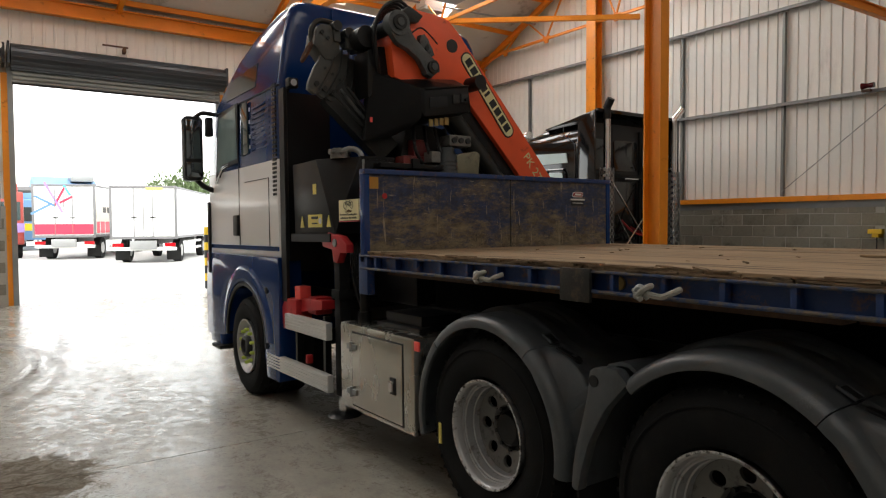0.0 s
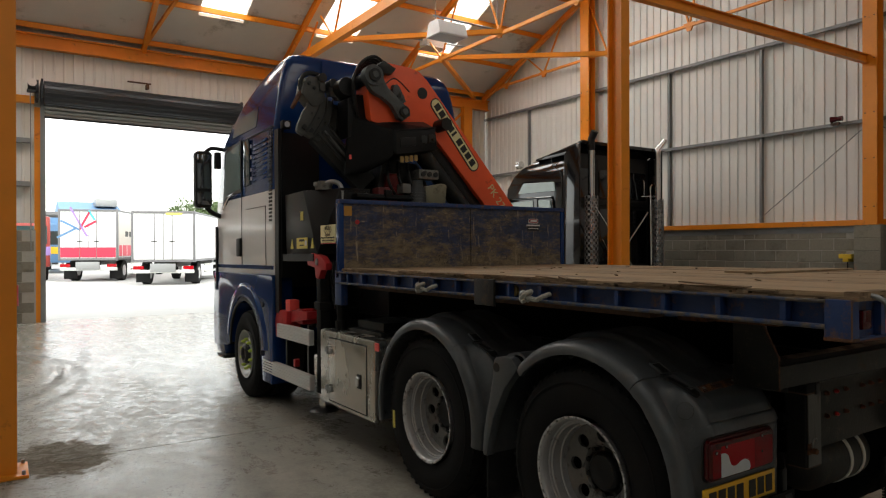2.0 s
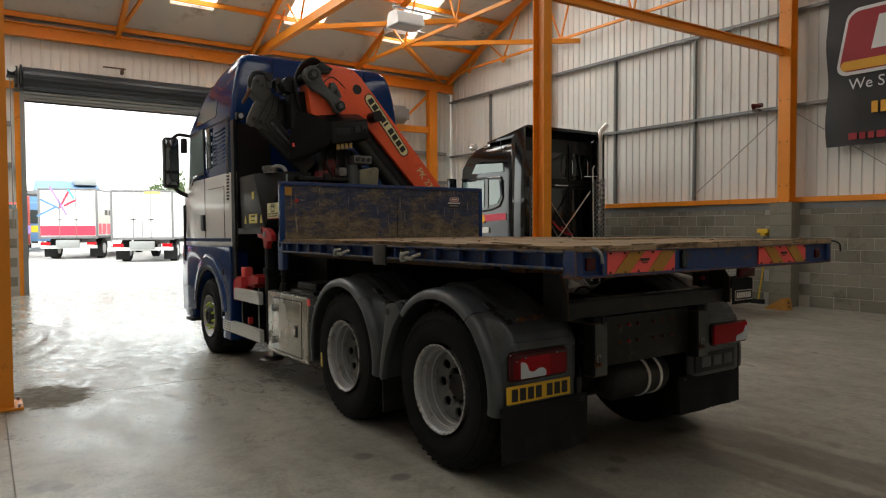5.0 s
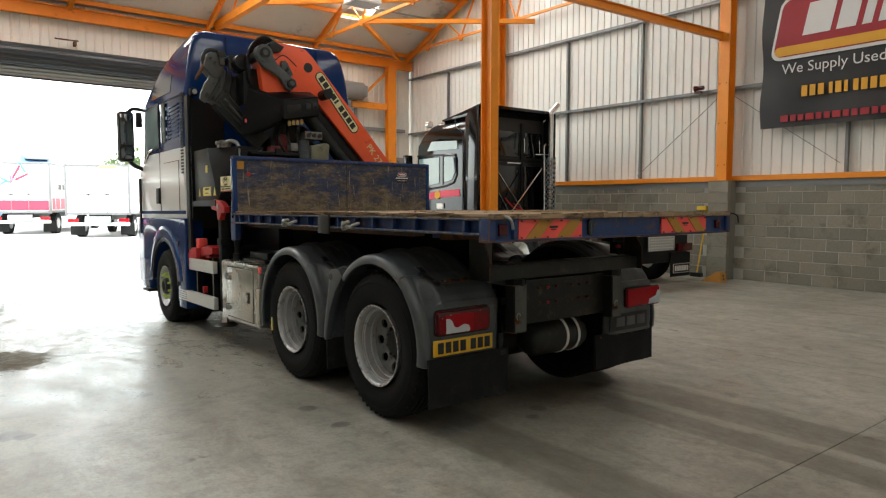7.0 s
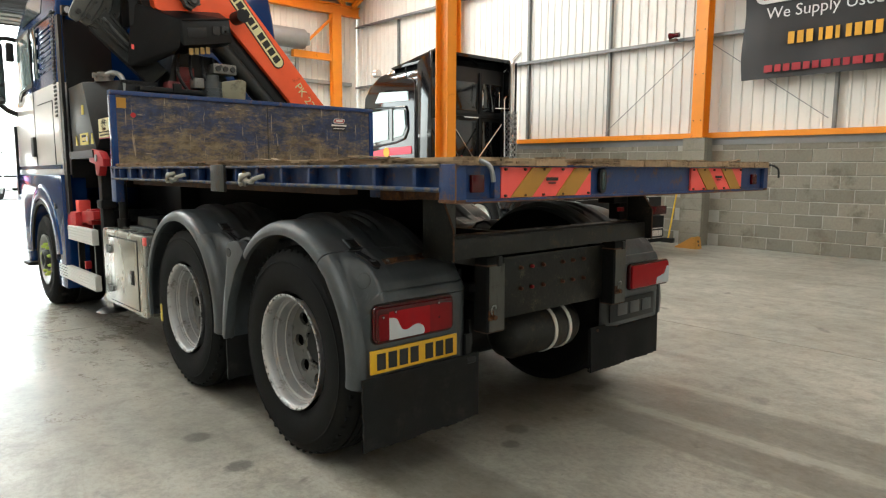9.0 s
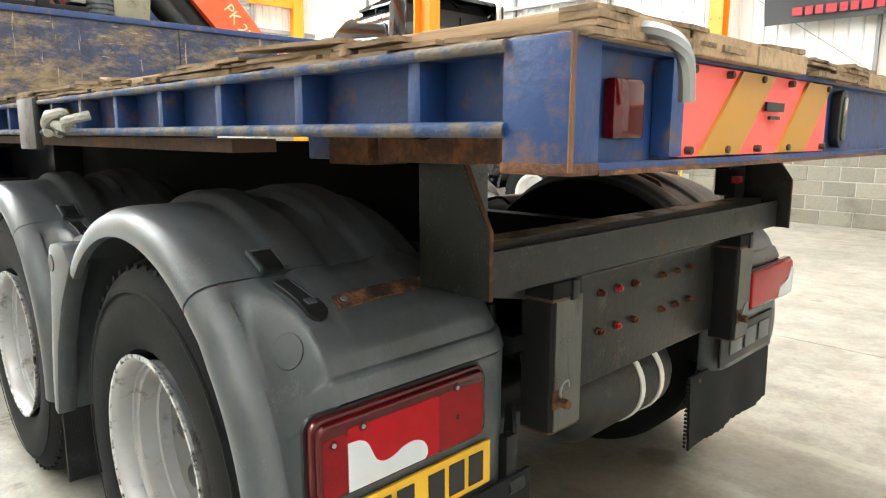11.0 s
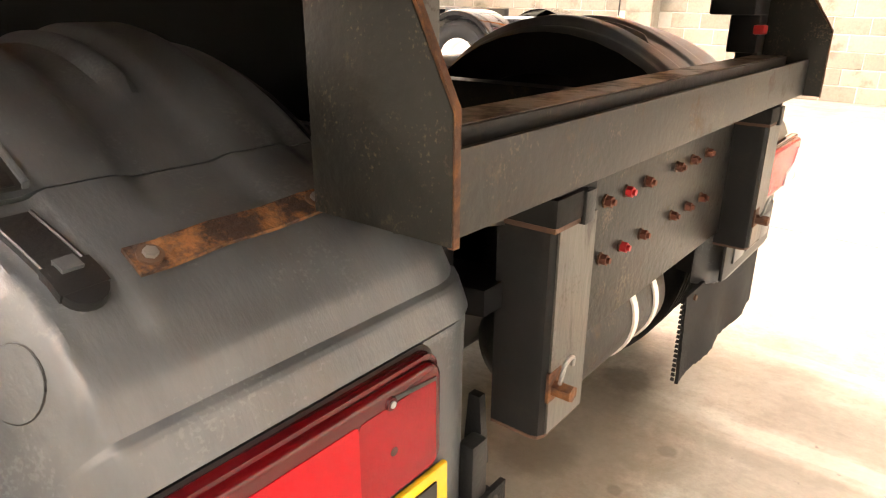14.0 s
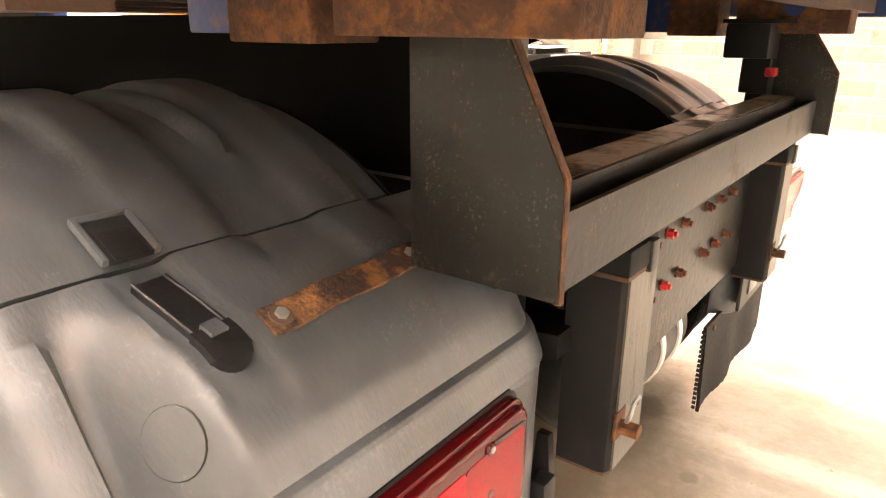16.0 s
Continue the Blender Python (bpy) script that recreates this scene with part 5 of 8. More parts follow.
# thin black bar paints a shadow line across the lens
part("lens_shadow_bar", P([(-0.825, 0.845), (-0.752, 0.838), (-0.752, 0.8435), (-0.825, 0.851)], "y", 0.5692, 0.5705), M_INK, lampL)
part("bulb", C(((-0.83, 0.5712, 0.778), (-0.83, 0.5692, 0.778), 0.006), seg=12), M_LENSDARK, lampL)
wave = arc_pts2([(-0.918, 0.728), (-0.921, 0.744), (-0.932, 0.758), (-0.95, 0.766), (-0.97, 0.767), (-0.99, 0.762), (-1.012, 0.753), (-1.035, 0.752), (-1.052, 0.762), (-1.062, 0.78), (-1.072, 0.8), (-1.09, 0.812), (-1.118, 0.815)])
part("clear_lens", P(wave + [(-1.118, 0.7175), (-0.925, 0.7175)], "y", 0.5688, 0.5725), M_LENSCLEAR, lampL, "frosted clear lamp lens patch")
part("corner_lens", P(lamp_outline(-1.172, -1.1185, 0.72, 0.835, 0.012), "y", 0.5697, 0.573), M_LENSMID, lampL)
for x, z in ((-0.833, 0.845), (-1.083, 0.838), (-1.15, 0.822)):
    part("screw_boss", C(((x, 0.575, z), (x, 0.5675, z), 0.011, 0.008), seg=16), M_LENSDARK, lampL)
    part("screw", C(((x, 0.568, z), (x, 0.5655, z), 0.0045), seg=12), M_GALV, lampL)
npl = tp("number_plate", B((-1.205, -0.7, 0.59, 0.6, 0.572, 0.677), bevel=0.004), M_PLATE, "yellow rear number plate with dark bars")
for x in (-1.172, -1.11, -1.048, -0.986, -0.898, -0.836, -0.774):
    part("bar", B((x, x + 0.046, 0.587, 0.591, 0.588, 0.66)), M_INK, npl)


def flap(x0, x1, z0, z1, y0, y1):
    rows = []
    rnd = random.Random(int(x0 * 100))
    for j in range(9):
        t = j / 8
        rows.append([(x0 + (x1 - x0) * i / 48 + (0.004 * (j % 2) if i == 0 else 0), y0 + (y1 - y0) * t + 0.008 * math.sin(i * 0.3) * t, z1 + (z0 - z1) * t + (rnd.uniform(-0.006, 0.004) if j == 8 else 0)) for i in range(49)])
    bm = bmesh.new()
    strip(bm, rows)
    return thicken(bm, 0.01)


fl1 = tp("mud_flap", flap(-1.258, -0.56, 0.243, 0.56, 0.592, 0.585), M_FLAP, "black rubber mud flap")
for x in (-1.15, -0.95, -0.75):
    part("flap_bolt", C(((x, 0.6, 0.545), (x, 0.582, 0.545), 0.008), seg=8), M_RUSTDARK, fl1)
fl2 = tp("mud_flap", flap(0.45, 1.21, 0.232, 0.505, 0.655, 0.645), M_FLAP, "black rubber mud flap with a ragged edge")
for k in range(17):
    z = 0.235 + 0.0155 * k
    part("tooth", P([(0.45, z), (0.442, z + 0.006), (0.45, z + 0.012)], "y", 0.647, 0.657), M_FLAP, fl2)
for x in (0.52, 0.72, 0.92, 1.12):
    part("flap_bolt", C(((x, 0.655, 0.482), (x, 0.638, 0.482), 0.009), seg=8), M_RUSTDARK, fl2)
lampR = tp("rear_lamp", P(lamp_outline(0.765, 1.215, 0.708, 0.866, 0.022, 0.004), "y", 0.583, 0.606, bevel=0.005), M_LENSDARK, "red rear lamp with a clear corner")
part("red_lens", pillow(0.772, 1.208, 0.714, 0.86, 0.02, 0.586, 0.57), M_LENSRED, lampR)
part("clear_lens", P([(1.05, 0.718), (1.2, 0.718), (1.212, 0.82), (1.18, 0.83), (1.15, 0.78), (1.06, 0.76)], "y", 0.567, 0.575, bevel=0.003), M_LENSCLEAR, lampR)
bdg = tp("badge_panel", B((0.575, 1.07, 0.592, 0.604, 0.525, 0.665), bevel=0.006), M_BLACK)
for x in (0.65, 0.785, 0.92):
    part("badge_mark", B((x, x + 0.105, 0.587, 0.593, 0.56, 0.635), bevel=0.003), M_FENDER, bdg)


def on_end(x, y, lift=0.0):
    """A place on the left mudguard end, found by its x and y, with the slope there."""
    best = min((end_point(x, i / 20) for i in range(0, 121)), key=lambda p: abs(p[1] - y))
    ks = [i / 20 for i in range(0, 121)]
    k = min(ks, key=lambda k_: abs(end_point(x, k_)[1] - y))
    p, q = Vector(end_point(x, max(0, k - 0.3))), Vector(end_point(x, k + 0.3))
    d = (q - p).normalized()
    nrm = Vector((0, d.z, -d.y))
    if nrm.z < 0:
        nrm.negate()
    return Vector(best) + nrm * lift, d, nrm


def strap_on(pts, w, lift, t):
    """A flat strap laid along places (x, y) of the left mudguard end."""
    rows = []
    P3 = [on_end(x, y, lift)[0] for x, y in pts]
    N3 = [on_end(x, y)[2] for x, y in pts]
    for i, (p, nrm) in enumerate(zip(P3, N3)):
        d = (P3[min(i + 1, len(P3) - 1)] - P3[max(i - 1, 0)]).normalized()
        s = d.cross(nrm).normalized() * (w / 2)
        rows.append([p - s, p + s, p + s + nrm * t, p - s + nrm * t])
    bm = bmesh.new()
    vs = strip(bm, rows, closed=True)
    bm.faces.new(vs[0][::-1])
    bm.faces.new(vs[-1])
    return bm


sp_pts = [(-1.025 + 0.265 * i / 8, 0.73 + 0.01 * i / 8) for i in range(9)]
bm = strap_on(sp_pts, 0.038, 0.001, 0.005)
strap = tp("fixing_strap", bm, M_RUSTSTRAP, "rusty steel strap bolted to the mudguard", smooth=False)
for x, y in ((-1.006, 0.73), (-0.785, 0.739)):
    p, d, nrm = on_end(x, y, 0.006)
    part("washer", C((p, p + nrm * 0.003, 0.0135), seg=18), M_RUSTDARK, strap)
    part("bolt", C((p + nrm * 0.002, p + nrm * 0.007, 0.008), seg=6), M_GALV, strap, "bright bolt head")
clip = tp("clip_strap", strap_on([(-1.082 + 0.008 * i / 8, 0.845 - 0.123 * i / 8) for i in range(9)], 0.041, 0.0, 0.008), M_BLACK, "black plastic clip strap")
part("clip_loop", strap_on([(-1.076, 0.752), (-1.075, 0.738), (-1.074, 0.722)], 0.046, 0.0, 0.011), M_BLACK, clip)
pe, de, ne = on_end(-1.074, 0.724, 0.0)
part("clip_end", C((pe - ne * 0.004, pe + ne * 0.0105, 0.0225, 0.021), seg=20), M_BLACK, clip)
for o in (-0.0185, 0.0185):
    part("clip_edge", T([on_end(-1.082 + o + 0.008 * i / 8, 0.845 - 0.12 * i / 8, 0.0085)[0] for i in range(9)], 0.0022, 6), M_BLACK, clip)
part("clip_button", strap_on([(-1.0765, 0.755), (-1.0755, 0.747), (-1.075, 0.739)], 0.02, 0.009, 0.006), M_FENDER, clip, "pale clip button")
tl2 = Matrix.Translation((-1.085, 0.893, 1.113)) @ Euler((radians(29), 0, 0)).to_matrix().to_4x4()
sk_ = tp("clip_socket", add_box(bmesh.new(), -0.026, 0.026, -0.034, 0.03, -0.006, 0.002, bevel=0.001, m=tl2), M_INK)
for x in (-0.029, 0.029):
    part("socket_cheek", add_box(bmesh.new(), x - 0.004, x + 0.004, -0.036, 0.034, -0.005, 0.006, bevel=0.003, m=tl2), M_FENDER, sk_)
part("socket_cheek", add_box(bmesh.new(), -0.033, 0.033, 0.028, 0.036, -0.005, 0.006, bevel=0.003, m=tl2), M_FENDER, sk_)
part("socket_tongue", add_box(bmesh.new(), -0.019, 0.019, -0.036, 0.008, 0.001, 0.005, bevel=0.002, m=tl2), M_BLACK, sk_)
for src in (clip, sk_):
    cl = tp(src.name.split(".")[0], bmesh.new(), M_BLACK)
    cl.data = src.data
    cl.location = (0, WY1 - WY2, 0)
    for ch_ in src.children:
        q = new(ch_.name.split(".")[0], ch_.data)
        q.parent = cl
kc = min((i / 20 for i in range(20, 140)), key=lambda k: abs(end_point(-1.147, k)[2] - 0.962))
pc = Vector(end_point(-1.147, kc))
nc = (Vector(end_point(-1.139, kc)) - Vector(end_point(-1.155, kc))).cross(Vector(end_point(-1.147, kc + 0.2)) - Vector(end_point(-1.147, kc - 0.2))).normalized()
if nc.x > 0:
    nc.negate()
grid = [Vector(end_point(-1.186 + 0.003 * i, k / 12)) for i in range(32) for k in range(24, 110)]
side_v = nc.cross(Vector((0, 0, 1))).normalized()
up_v = side_v.cross(nc)
ring = []
for i in range(25):
    a = 2 * math.pi * i / 24
    w = pc + 0.035 * (math.cos(a) * side_v + math.sin(a) * up_v)
    d = min(grid, key=lambda g: ((g - w) - nc * (g - w).dot(nc)).length)
    ring.append(w + nc * ((d - w).dot(nc) - 0.0005))
plug = bmesh.new()
rim_v = [plug.verts.new(p + nc * 0.002) for p in ring[:-1]]
mid_v = plug.verts.new(sum((p for p in ring[:-1]), Vector()) / 24 + nc * 0.0025)
for i in range(24):
    plug.faces.new((rim_v[i], rim_v[(i + 1) % 24], mid_v))
rc = tp("round_cap", thicken(plug, 0.004), M_FENDER, "round plug in the mudguard")
part("plug_rim", T(ring, 0.0016, 6), M_BLACK, rc)

# rear cross beam, end plates, posts and bolted panel
for s, x0, ya, zc in ((-1, -0.8, 0.512, 1.175), (1, 0.815, 0.478, 1.21)):
    out = [(ya, 1.037), (0.72, 1.037), (0.72, 1.345), (0.595 if s < 0 else 0.565, 1.345), (0.585 if s < 0 else 0.555, 1.318), (ya, zc)]
    ep = tp("end_plate", P(out, "x", x0, x0 + 0.014, bevel=0.002), M_CHASSISPITTED, "grey painted steel gusset with rusted edges")
    xi = x0 + 0.014 if s < 0 else x0 - 0.05
    part("return_flange", B((xi, xi + 0.13 if s < 0 else x0, 0.645, 0.657, 1.142, 1.345)), M_WORNGREY, ep)
    part("edge_rust", P([(ya - 0.002, 1.035), (ya + 0.006, 1.035), (ya + 0.006, zc), (0.594 if s < 0 else 0.564, 1.33), (0.586 if s < 0 else 0.556, 1.33), (ya - 0.002, zc + 0.003)], "x", x0 + 0.002, x0 + 0.012), M_RUSTY, ep)
    part("top_plate", B((min(x0 + s * 0.04, x0 - s * 0.12), max(x0 + s * 0.04, x0 - s * 0.12), 0.585, 0.78, 1.345, 1.357)), M_CHASSIS, ep)
    part("coupling", B((-0.78, -0.72, 0.6, 0.66, 1.145, 1.17), bevel=0.006) if s < 0 else B((0.7, 0.74, 0.62, 0.65, 1.2, 1.225), bevel=0.006), M_RED, ep, "small red air coupling")
cbx = tp("cable_box", B((0.66, 0.8, 0.64, 0.76, 1.25, 1.345), bevel=0.006), M_BLACK)
part("cable_gland", B((0.72, 0.8, 0.64, 0.72, 1.15, 1.25), bevel=0.006), M_BLACK, cbx)
tp("cross_beam", P([(0.52, 1.04), (0.586, 1.04), (0.586, 1.141), (0.578, 1.141), (0.578, 1.048), (0.529, 1.048), (0.529, 1.135), (0.52, 1.135)], "x", -0.786, 0.815, bevel=0.0015), M_CHASSIS, "grey steel channel across the rear")
tp("beam_plate", B((-0.7, 0.815, 0.587, 0.66, 1.134, 1.142)), M_SHEENPLATE, "rust-stained steel plate with a pale sheen painted in")
tp("corner_web", P([(-0.786, 1.04), (-0.565, 1.04), (-0.565, 0.985), (-0.786, 1.03)], "y", 0.6, 0.606), M_CHASSIS)
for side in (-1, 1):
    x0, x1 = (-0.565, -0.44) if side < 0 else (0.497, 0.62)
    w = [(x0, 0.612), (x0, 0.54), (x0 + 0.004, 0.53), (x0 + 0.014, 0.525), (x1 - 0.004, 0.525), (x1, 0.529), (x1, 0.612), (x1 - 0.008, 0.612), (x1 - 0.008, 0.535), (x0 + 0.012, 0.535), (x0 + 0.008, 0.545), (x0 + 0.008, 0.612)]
    # matt black sides stand in for shade; the flange keeps its own grey
    po = tp("guard_post", P(w, "z", 0.665, 1.04), M_MATTBLACK, "steel channel post, sides blackened for shade, grey front flange")
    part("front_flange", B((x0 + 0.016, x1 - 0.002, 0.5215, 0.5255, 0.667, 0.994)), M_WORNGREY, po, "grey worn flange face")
    part("post_foot", P([w[i] for i in (0, 1, 2, 3, 4, 5, 6)], "z", 0.66, 0.666), M_RUSTDARK, po)
    part("post_cap", B((x0 - 0.004, x0 + 0.088, 0.517, 0.61, 0.995, 1.036), bevel=0.006), M_MATTBLACK, po)
    part("cap_seal", B((x0 - 0.003, x0 + 0.086, 0.519, 0.61, 0.989, 0.996)), M_RUSTDARK, po)
    part("cap_clip", B((x0 + 0.068, x0 + 0.098, 0.512, 0.53, 0.985, 1.034), bevel=0.004), M_BLACK, po)
    bx = -0.536 if side < 0 else 0.53
    part("bolt_plate", B((bx - 0.018, bx + 0.018, 0.52, 0.526, 0.722, 0.772), bevel=0.002), M_RUSTY, po)
    part("pin_bolt", C(((bx, 0.522, 0.742), (bx, 0.49, 0.742), 0.013), seg=6), M_RUSTY, po, "rusty bolt head")
    part("pin_clip", T(arc_pts([(bx - 0.004, 0.51, 0.755), (bx - 0.02, 0.5, 0.775), (bx - 0.016, 0.497, 0.797), (bx + 0.004, 0.497, 0.8), (bx + 0.012, 0.5, 0.783)]), 0.0035, 6), M_GALV, po)
bp = tp("bolted_panel", B((-0.445, 0.5, 0.605, 0.615, 0.695, 1.01), bevel=0.002), M_CHASSISPITTED, "grey steel plate with rusty red bolts")
part("panel_lip", B((-0.44, 0.497, 0.59, 0.606, 1.004, 1.012)), M_CHASSIS, bp)
for i, x in enumerate((-0.235, -0.148, -0.053, 0.113, 0.206, 0.304)):
    for z in (0.946, 0.836):
        part("washer", C(((x, 0.605, z), (x, 0.602, z), 0.0125), seg=16), M_RUSTDARK, bp)
        part("bolt", C(((x, 0.602, z), (x, 0.59, z), 0.0105), seg=6), M_RED if i == 1 else M_RUSTRED, bp)
        part("bolt_end", C(((x, 0.591, z), (x, 0.584, z), 0.006), seg=10), M_RED if i == 1 else M_RUSTRED, bp)
tp("rear_cross_member", B((-0.46, 0.46, 0.68, 0.9, 0.8, 1.03)), M_BLACKPAINT)
tk = bmesh.new()
TX, TY, TZ = 0.14, 0.82, 0.53
lathe(tk, [(-0.32, 0.001), (-0.31, 0.07), (-0.28, 0.118), (-0.23, 0.14), (0.23, 0.14), (0.28, 0.118), (0.31, 0.07), (0.32, 0.001)], (TX, TY, TZ), "x", 40)
air = tp("air_tank", tk, M_CHASSIS, "dark painted air tank with pale straps")
for x in (0.17, 0.3):
    bm = bmesh.new()
    lathe(bm, [(-0.012, 0.14), (-0.012, 0.146), (0.012, 0.146), (0.012, 0.14)], (x, TY, TZ), "x", 40)
    part("strap", bm, M_PAPER, air, "pale metal tank strap")
tp("lamp_cable", T(arc_pts([(-0.6, 0.75, 0.86), (-0.66, 0.68, 0.78), (-0.64, 0.66, 0.66), (-0.6, 0.68, 0.58), (-0.5, 0.75, 0.62)]), 0.012, 8), M_BLACK)
tp("lamp_bracket", B((-0.625, -0.6, 0.66, 0.84, 0.7, 0.97), bevel=0.006), M_BLACKPAINT)
hg = tp("plate_hinge", B((-0.64, -0.6, 0.59, 0.62, 0.52, 0.66), bevel=0.008), M_BLACK)
part("hinge_barrel", C(((-0.64, 0.6, 0.53), (-0.585, 0.6, 0.53), 0.025), seg=18), M_BLACK, hg)
part("hinge_arm", P([(0.6, 0.6), (0.64, 0.6), (0.63, 0.72), (0.61, 0.72)], "x", -0.6, -0.585), M_BLACK, hg)

# ---- load bed
bed_z = 1.447
BED_AT = pose(0, 0, 0.015, 0.37)


def bedp(name, bm, mat, label="", parent=None, smooth=True):
    """A part of the load bed, which lies a touch flatter than the chassis."""
    ob = tp(name, bm, mat, label, parent, smooth)
    ob.matrix_basis = BED_AT
    return ob


rnd = random.Random(8)
nb = 13
for i in range(nb):
    w = 2.52 / nb
    x0 = -1.23 + i * w
    e = rnd.uniform(-0.012, 0.012)
    bm = B((x0 + 0.0015, x0 + w - 0.0015, 0.012 + e, 3.93, bed_z, bed_z + 0.028 + rnd.uniform(-0.0015, 0.0015)), bevel=0.002)
    bedp("plank", bm, M_WOOD, smooth=False)


def frayed_edge(run, at, seed, dense):
    """Split, splintered layers along an edge of the deck; at(u, out, z) gives a place."""
    rnd = random.Random(seed)
    bm = bmesh.new()
    for layer in range(4):
        u = run[0]
        while u < run[1]:
            ln = rnd.uniform(0.05, 0.3) * (1 if dense else 1.6)
            v = min(run[1], u + ln)
            if rnd.random() < 0.86:
                z = bed_z + 0.001 + 0.0085 * layer + rnd.uniform(-0.001, 0.002)
                t = rnd.uniform(0.004, 0.0085)
                a, b = rnd.uniform(0.002, 0.02), rnd.uniform(0.002, 0.02)
                lift = rnd.uniform(0, 0.012) if layer == 3 and rnd.random() < 0.3 else 0.0
                n = 5
                rows = []
                for i in range(n + 1):
                    f = i / n
                    o = a + (b - a) * f + rnd.uniform(-0.004, 0.004)
                    zz = z + lift * f
                    rows.append([at(u + (v - u) * f, -0.03, zz), at(u + (v - u) * f, o, zz), at(u + (v - u) * f, o, zz + t), at(u + (v - u) * f, -0.03, zz + t)])
                vs = strip(bm, rows, closed=True)
                bm.faces.new(vs[0][::-1])
                bm.faces.new(vs[-1])
            u = v + rnd.uniform(0.0, 0.02)
    return bm


for name, bm in (("frayed_edge", frayed_edge((0.0, 3.9), lambda u, o, z: (-1.232 - o, u, z), 3, True)), ("frayed_edge", frayed_edge((-1.23, 1.29), lambda u, o, z: (u, 0.02 - o, z), 5, True))):
    ob = bedp(name, bm, M_FRAY, "split and splintered deck edge", smooth=False)
    tagged(ob, kind="stuff")
bm = bmesh.new()
for k in range(26):
    x, y, q = rnd.uniform(-1.15, 1.1), rnd.uniform(0.1, 3.85), rnd.uniform(0.004, 0.012)
    m = Matrix.Translation((x, y, bed_z + 0.031 + q * 0.2)) @ Euler((rnd.uniform(-0.2, 0.2), rnd.uniform(-0.2, 0.2), rnd.uniform(0, 3))).to_matrix().to_4x4()
    add_box(bm, -q * rnd.uniform(0.6, 2), q * 2, -q * 0.6, q * 0.6, -q * 0.3, q * 0.3, m=m)
tagged(bedp("deck_debris", bm, M_FRAY, "bits of bark and splinters", smooth=False), kind="stuff")
bedp("deck_board", B((0.15, 1.2, 1.15, 1.4, bed_z + 0.03, bed_z + 0.042), bevel=0.002), M_WOOD, "loose thin board", smooth=False)


def channel(xo, xi, y0, y1, z0, z1, side):
    """A C-section edge rail, open outwards, with a rounded lower bead."""
    t = 0.006
    pts = [(xo, z1), (xi - side * t, z1), (xi - side * t, z0), (xo - side * 0.004, z0), (xo + side * 0.004, z0 + 0.004), (xo + side * 0.004, z0 + 0.013), (xo - side * 0.004, z0 + 0.017), (xi, z0 + 0.011), (xi, z1 - 0.008), (xo, z1 - 0.008)]
    return P(pts, "y", y0, y1)


for side in (-1, 1):
    xo = -1.25 if side < 0 else 1.31
    xi = xo - side * 0.05
    rl = bedp("side_rail", channel(xo, xi, 0.1, 4.0, 1.352, 1.449, side), M_BLUEBED, "scuffed blue steel channel with rust")
    for k in range(15):
        y = 0.247 + 0.2535 * k
        part("rib", P([(xi, 1.363), (xo - side * 0.004, 1.367), (xo - side * 0.004, 1.441), (xi, 1.441)], "y", y - 0.011, y + 0.011, bevel=0.003), M_BLUEBED, rl)
    part("lower_bead", C(((xo - side * 0.002, 0.1, 1.3595), (xo - side * 0.002, 4.0, 1.3595), 0.0085), seg=12), M_BEAD, rl, "rusty scraped lower bead")
    part("upper_bead", C(((xo, 0.1, 1.445), (xo, 4.0, 1.445), 0.007), seg=12), M_BEAD, rl)
    cp = part("corner_post", B((min(xo, xo - side * 0.05), max(xo, xo - side * 0.05), 0.016, 0.105, 1.318, 1.452), bevel=0.005), M_BLUEBED, rl)
    part("weld_seam", C(((xo - side * 0.001, 0.017, 1.318), (xo - side * 0.001, 0.017, 1.452), 0.003), seg=8), M_RUSTPATCH, cp)
    part("edge_rust", B((min(xo + side * 0.001, xo - side * 0.05), max(xo + side * 0.001, xo - side * 0.05), 0.014, 0.107, 1.314, 1.327), bevel=0.004), M_RUSTY, cp)
    part("front_post", B((min(xo, xo - side * 0.06), max(xo, xo - side * 0.06), 3.9, 4.02, 1.18, 1.46), bevel=0.004), M_BLUEBED, rl)
    part("stake_bracket", B((min(xo, xo + side * 0.018), max(xo, xo + side * 0.018), 1.87, 2.05, 1.31, 1.458), bevel=0.004), M_CHASSIS, rl, "grey steel stake pocket")
    part("side_marker", C(((xi, 1.76, 1.4), (xi + side * 0.012, 1.76, 1.4), 0.03), seg=18), M_TAG, rl, "dull amber side marker")
    for y in (2.6, 1.56):
        part("rope_ring", T(arc_pts([(xo - side * 0.02, y + 0.07, 1.37), (xo + side * 0.03, y + 0.06, 1.385), (xo + side * 0.045, y, 1.38), (xo + side * 0.04, y - 0.07, 1.37), (xo + side * 0.05, y - 0.12, 1.385), (xo, y - 0.13, 1.4)]), 0.012, 8), M_ROPE, rl, "pale knotted rope tie")
        part("rope_knot", T(arc_pts([(xo + side * 0.02, y + 0.045, 1.355), (xo + side * 0.058, y + 0.02, 1.372), (xo + side * 0.06, y - 0.012, 1.398), (xo + side * 0.03, y - 0.02, 1.408), (xo + side * 0.022, y + 0.012, 1.39), (xo + side * 0.05, y + 0.035, 1.376), (xo + side * 0.06, y + 0.005, 1.356)]), 0.012, 8), M_ROPE, rl)
        part("ring_eye", T(arc_pts([(xo + side * 0.03, y + 0.05, 1.36), (xo + side * 0.05, y + 0.02, 1.4), (xo + side * 0.03, y - 0.01, 1.36)]), 0.016, 8), M_GALV, rl)
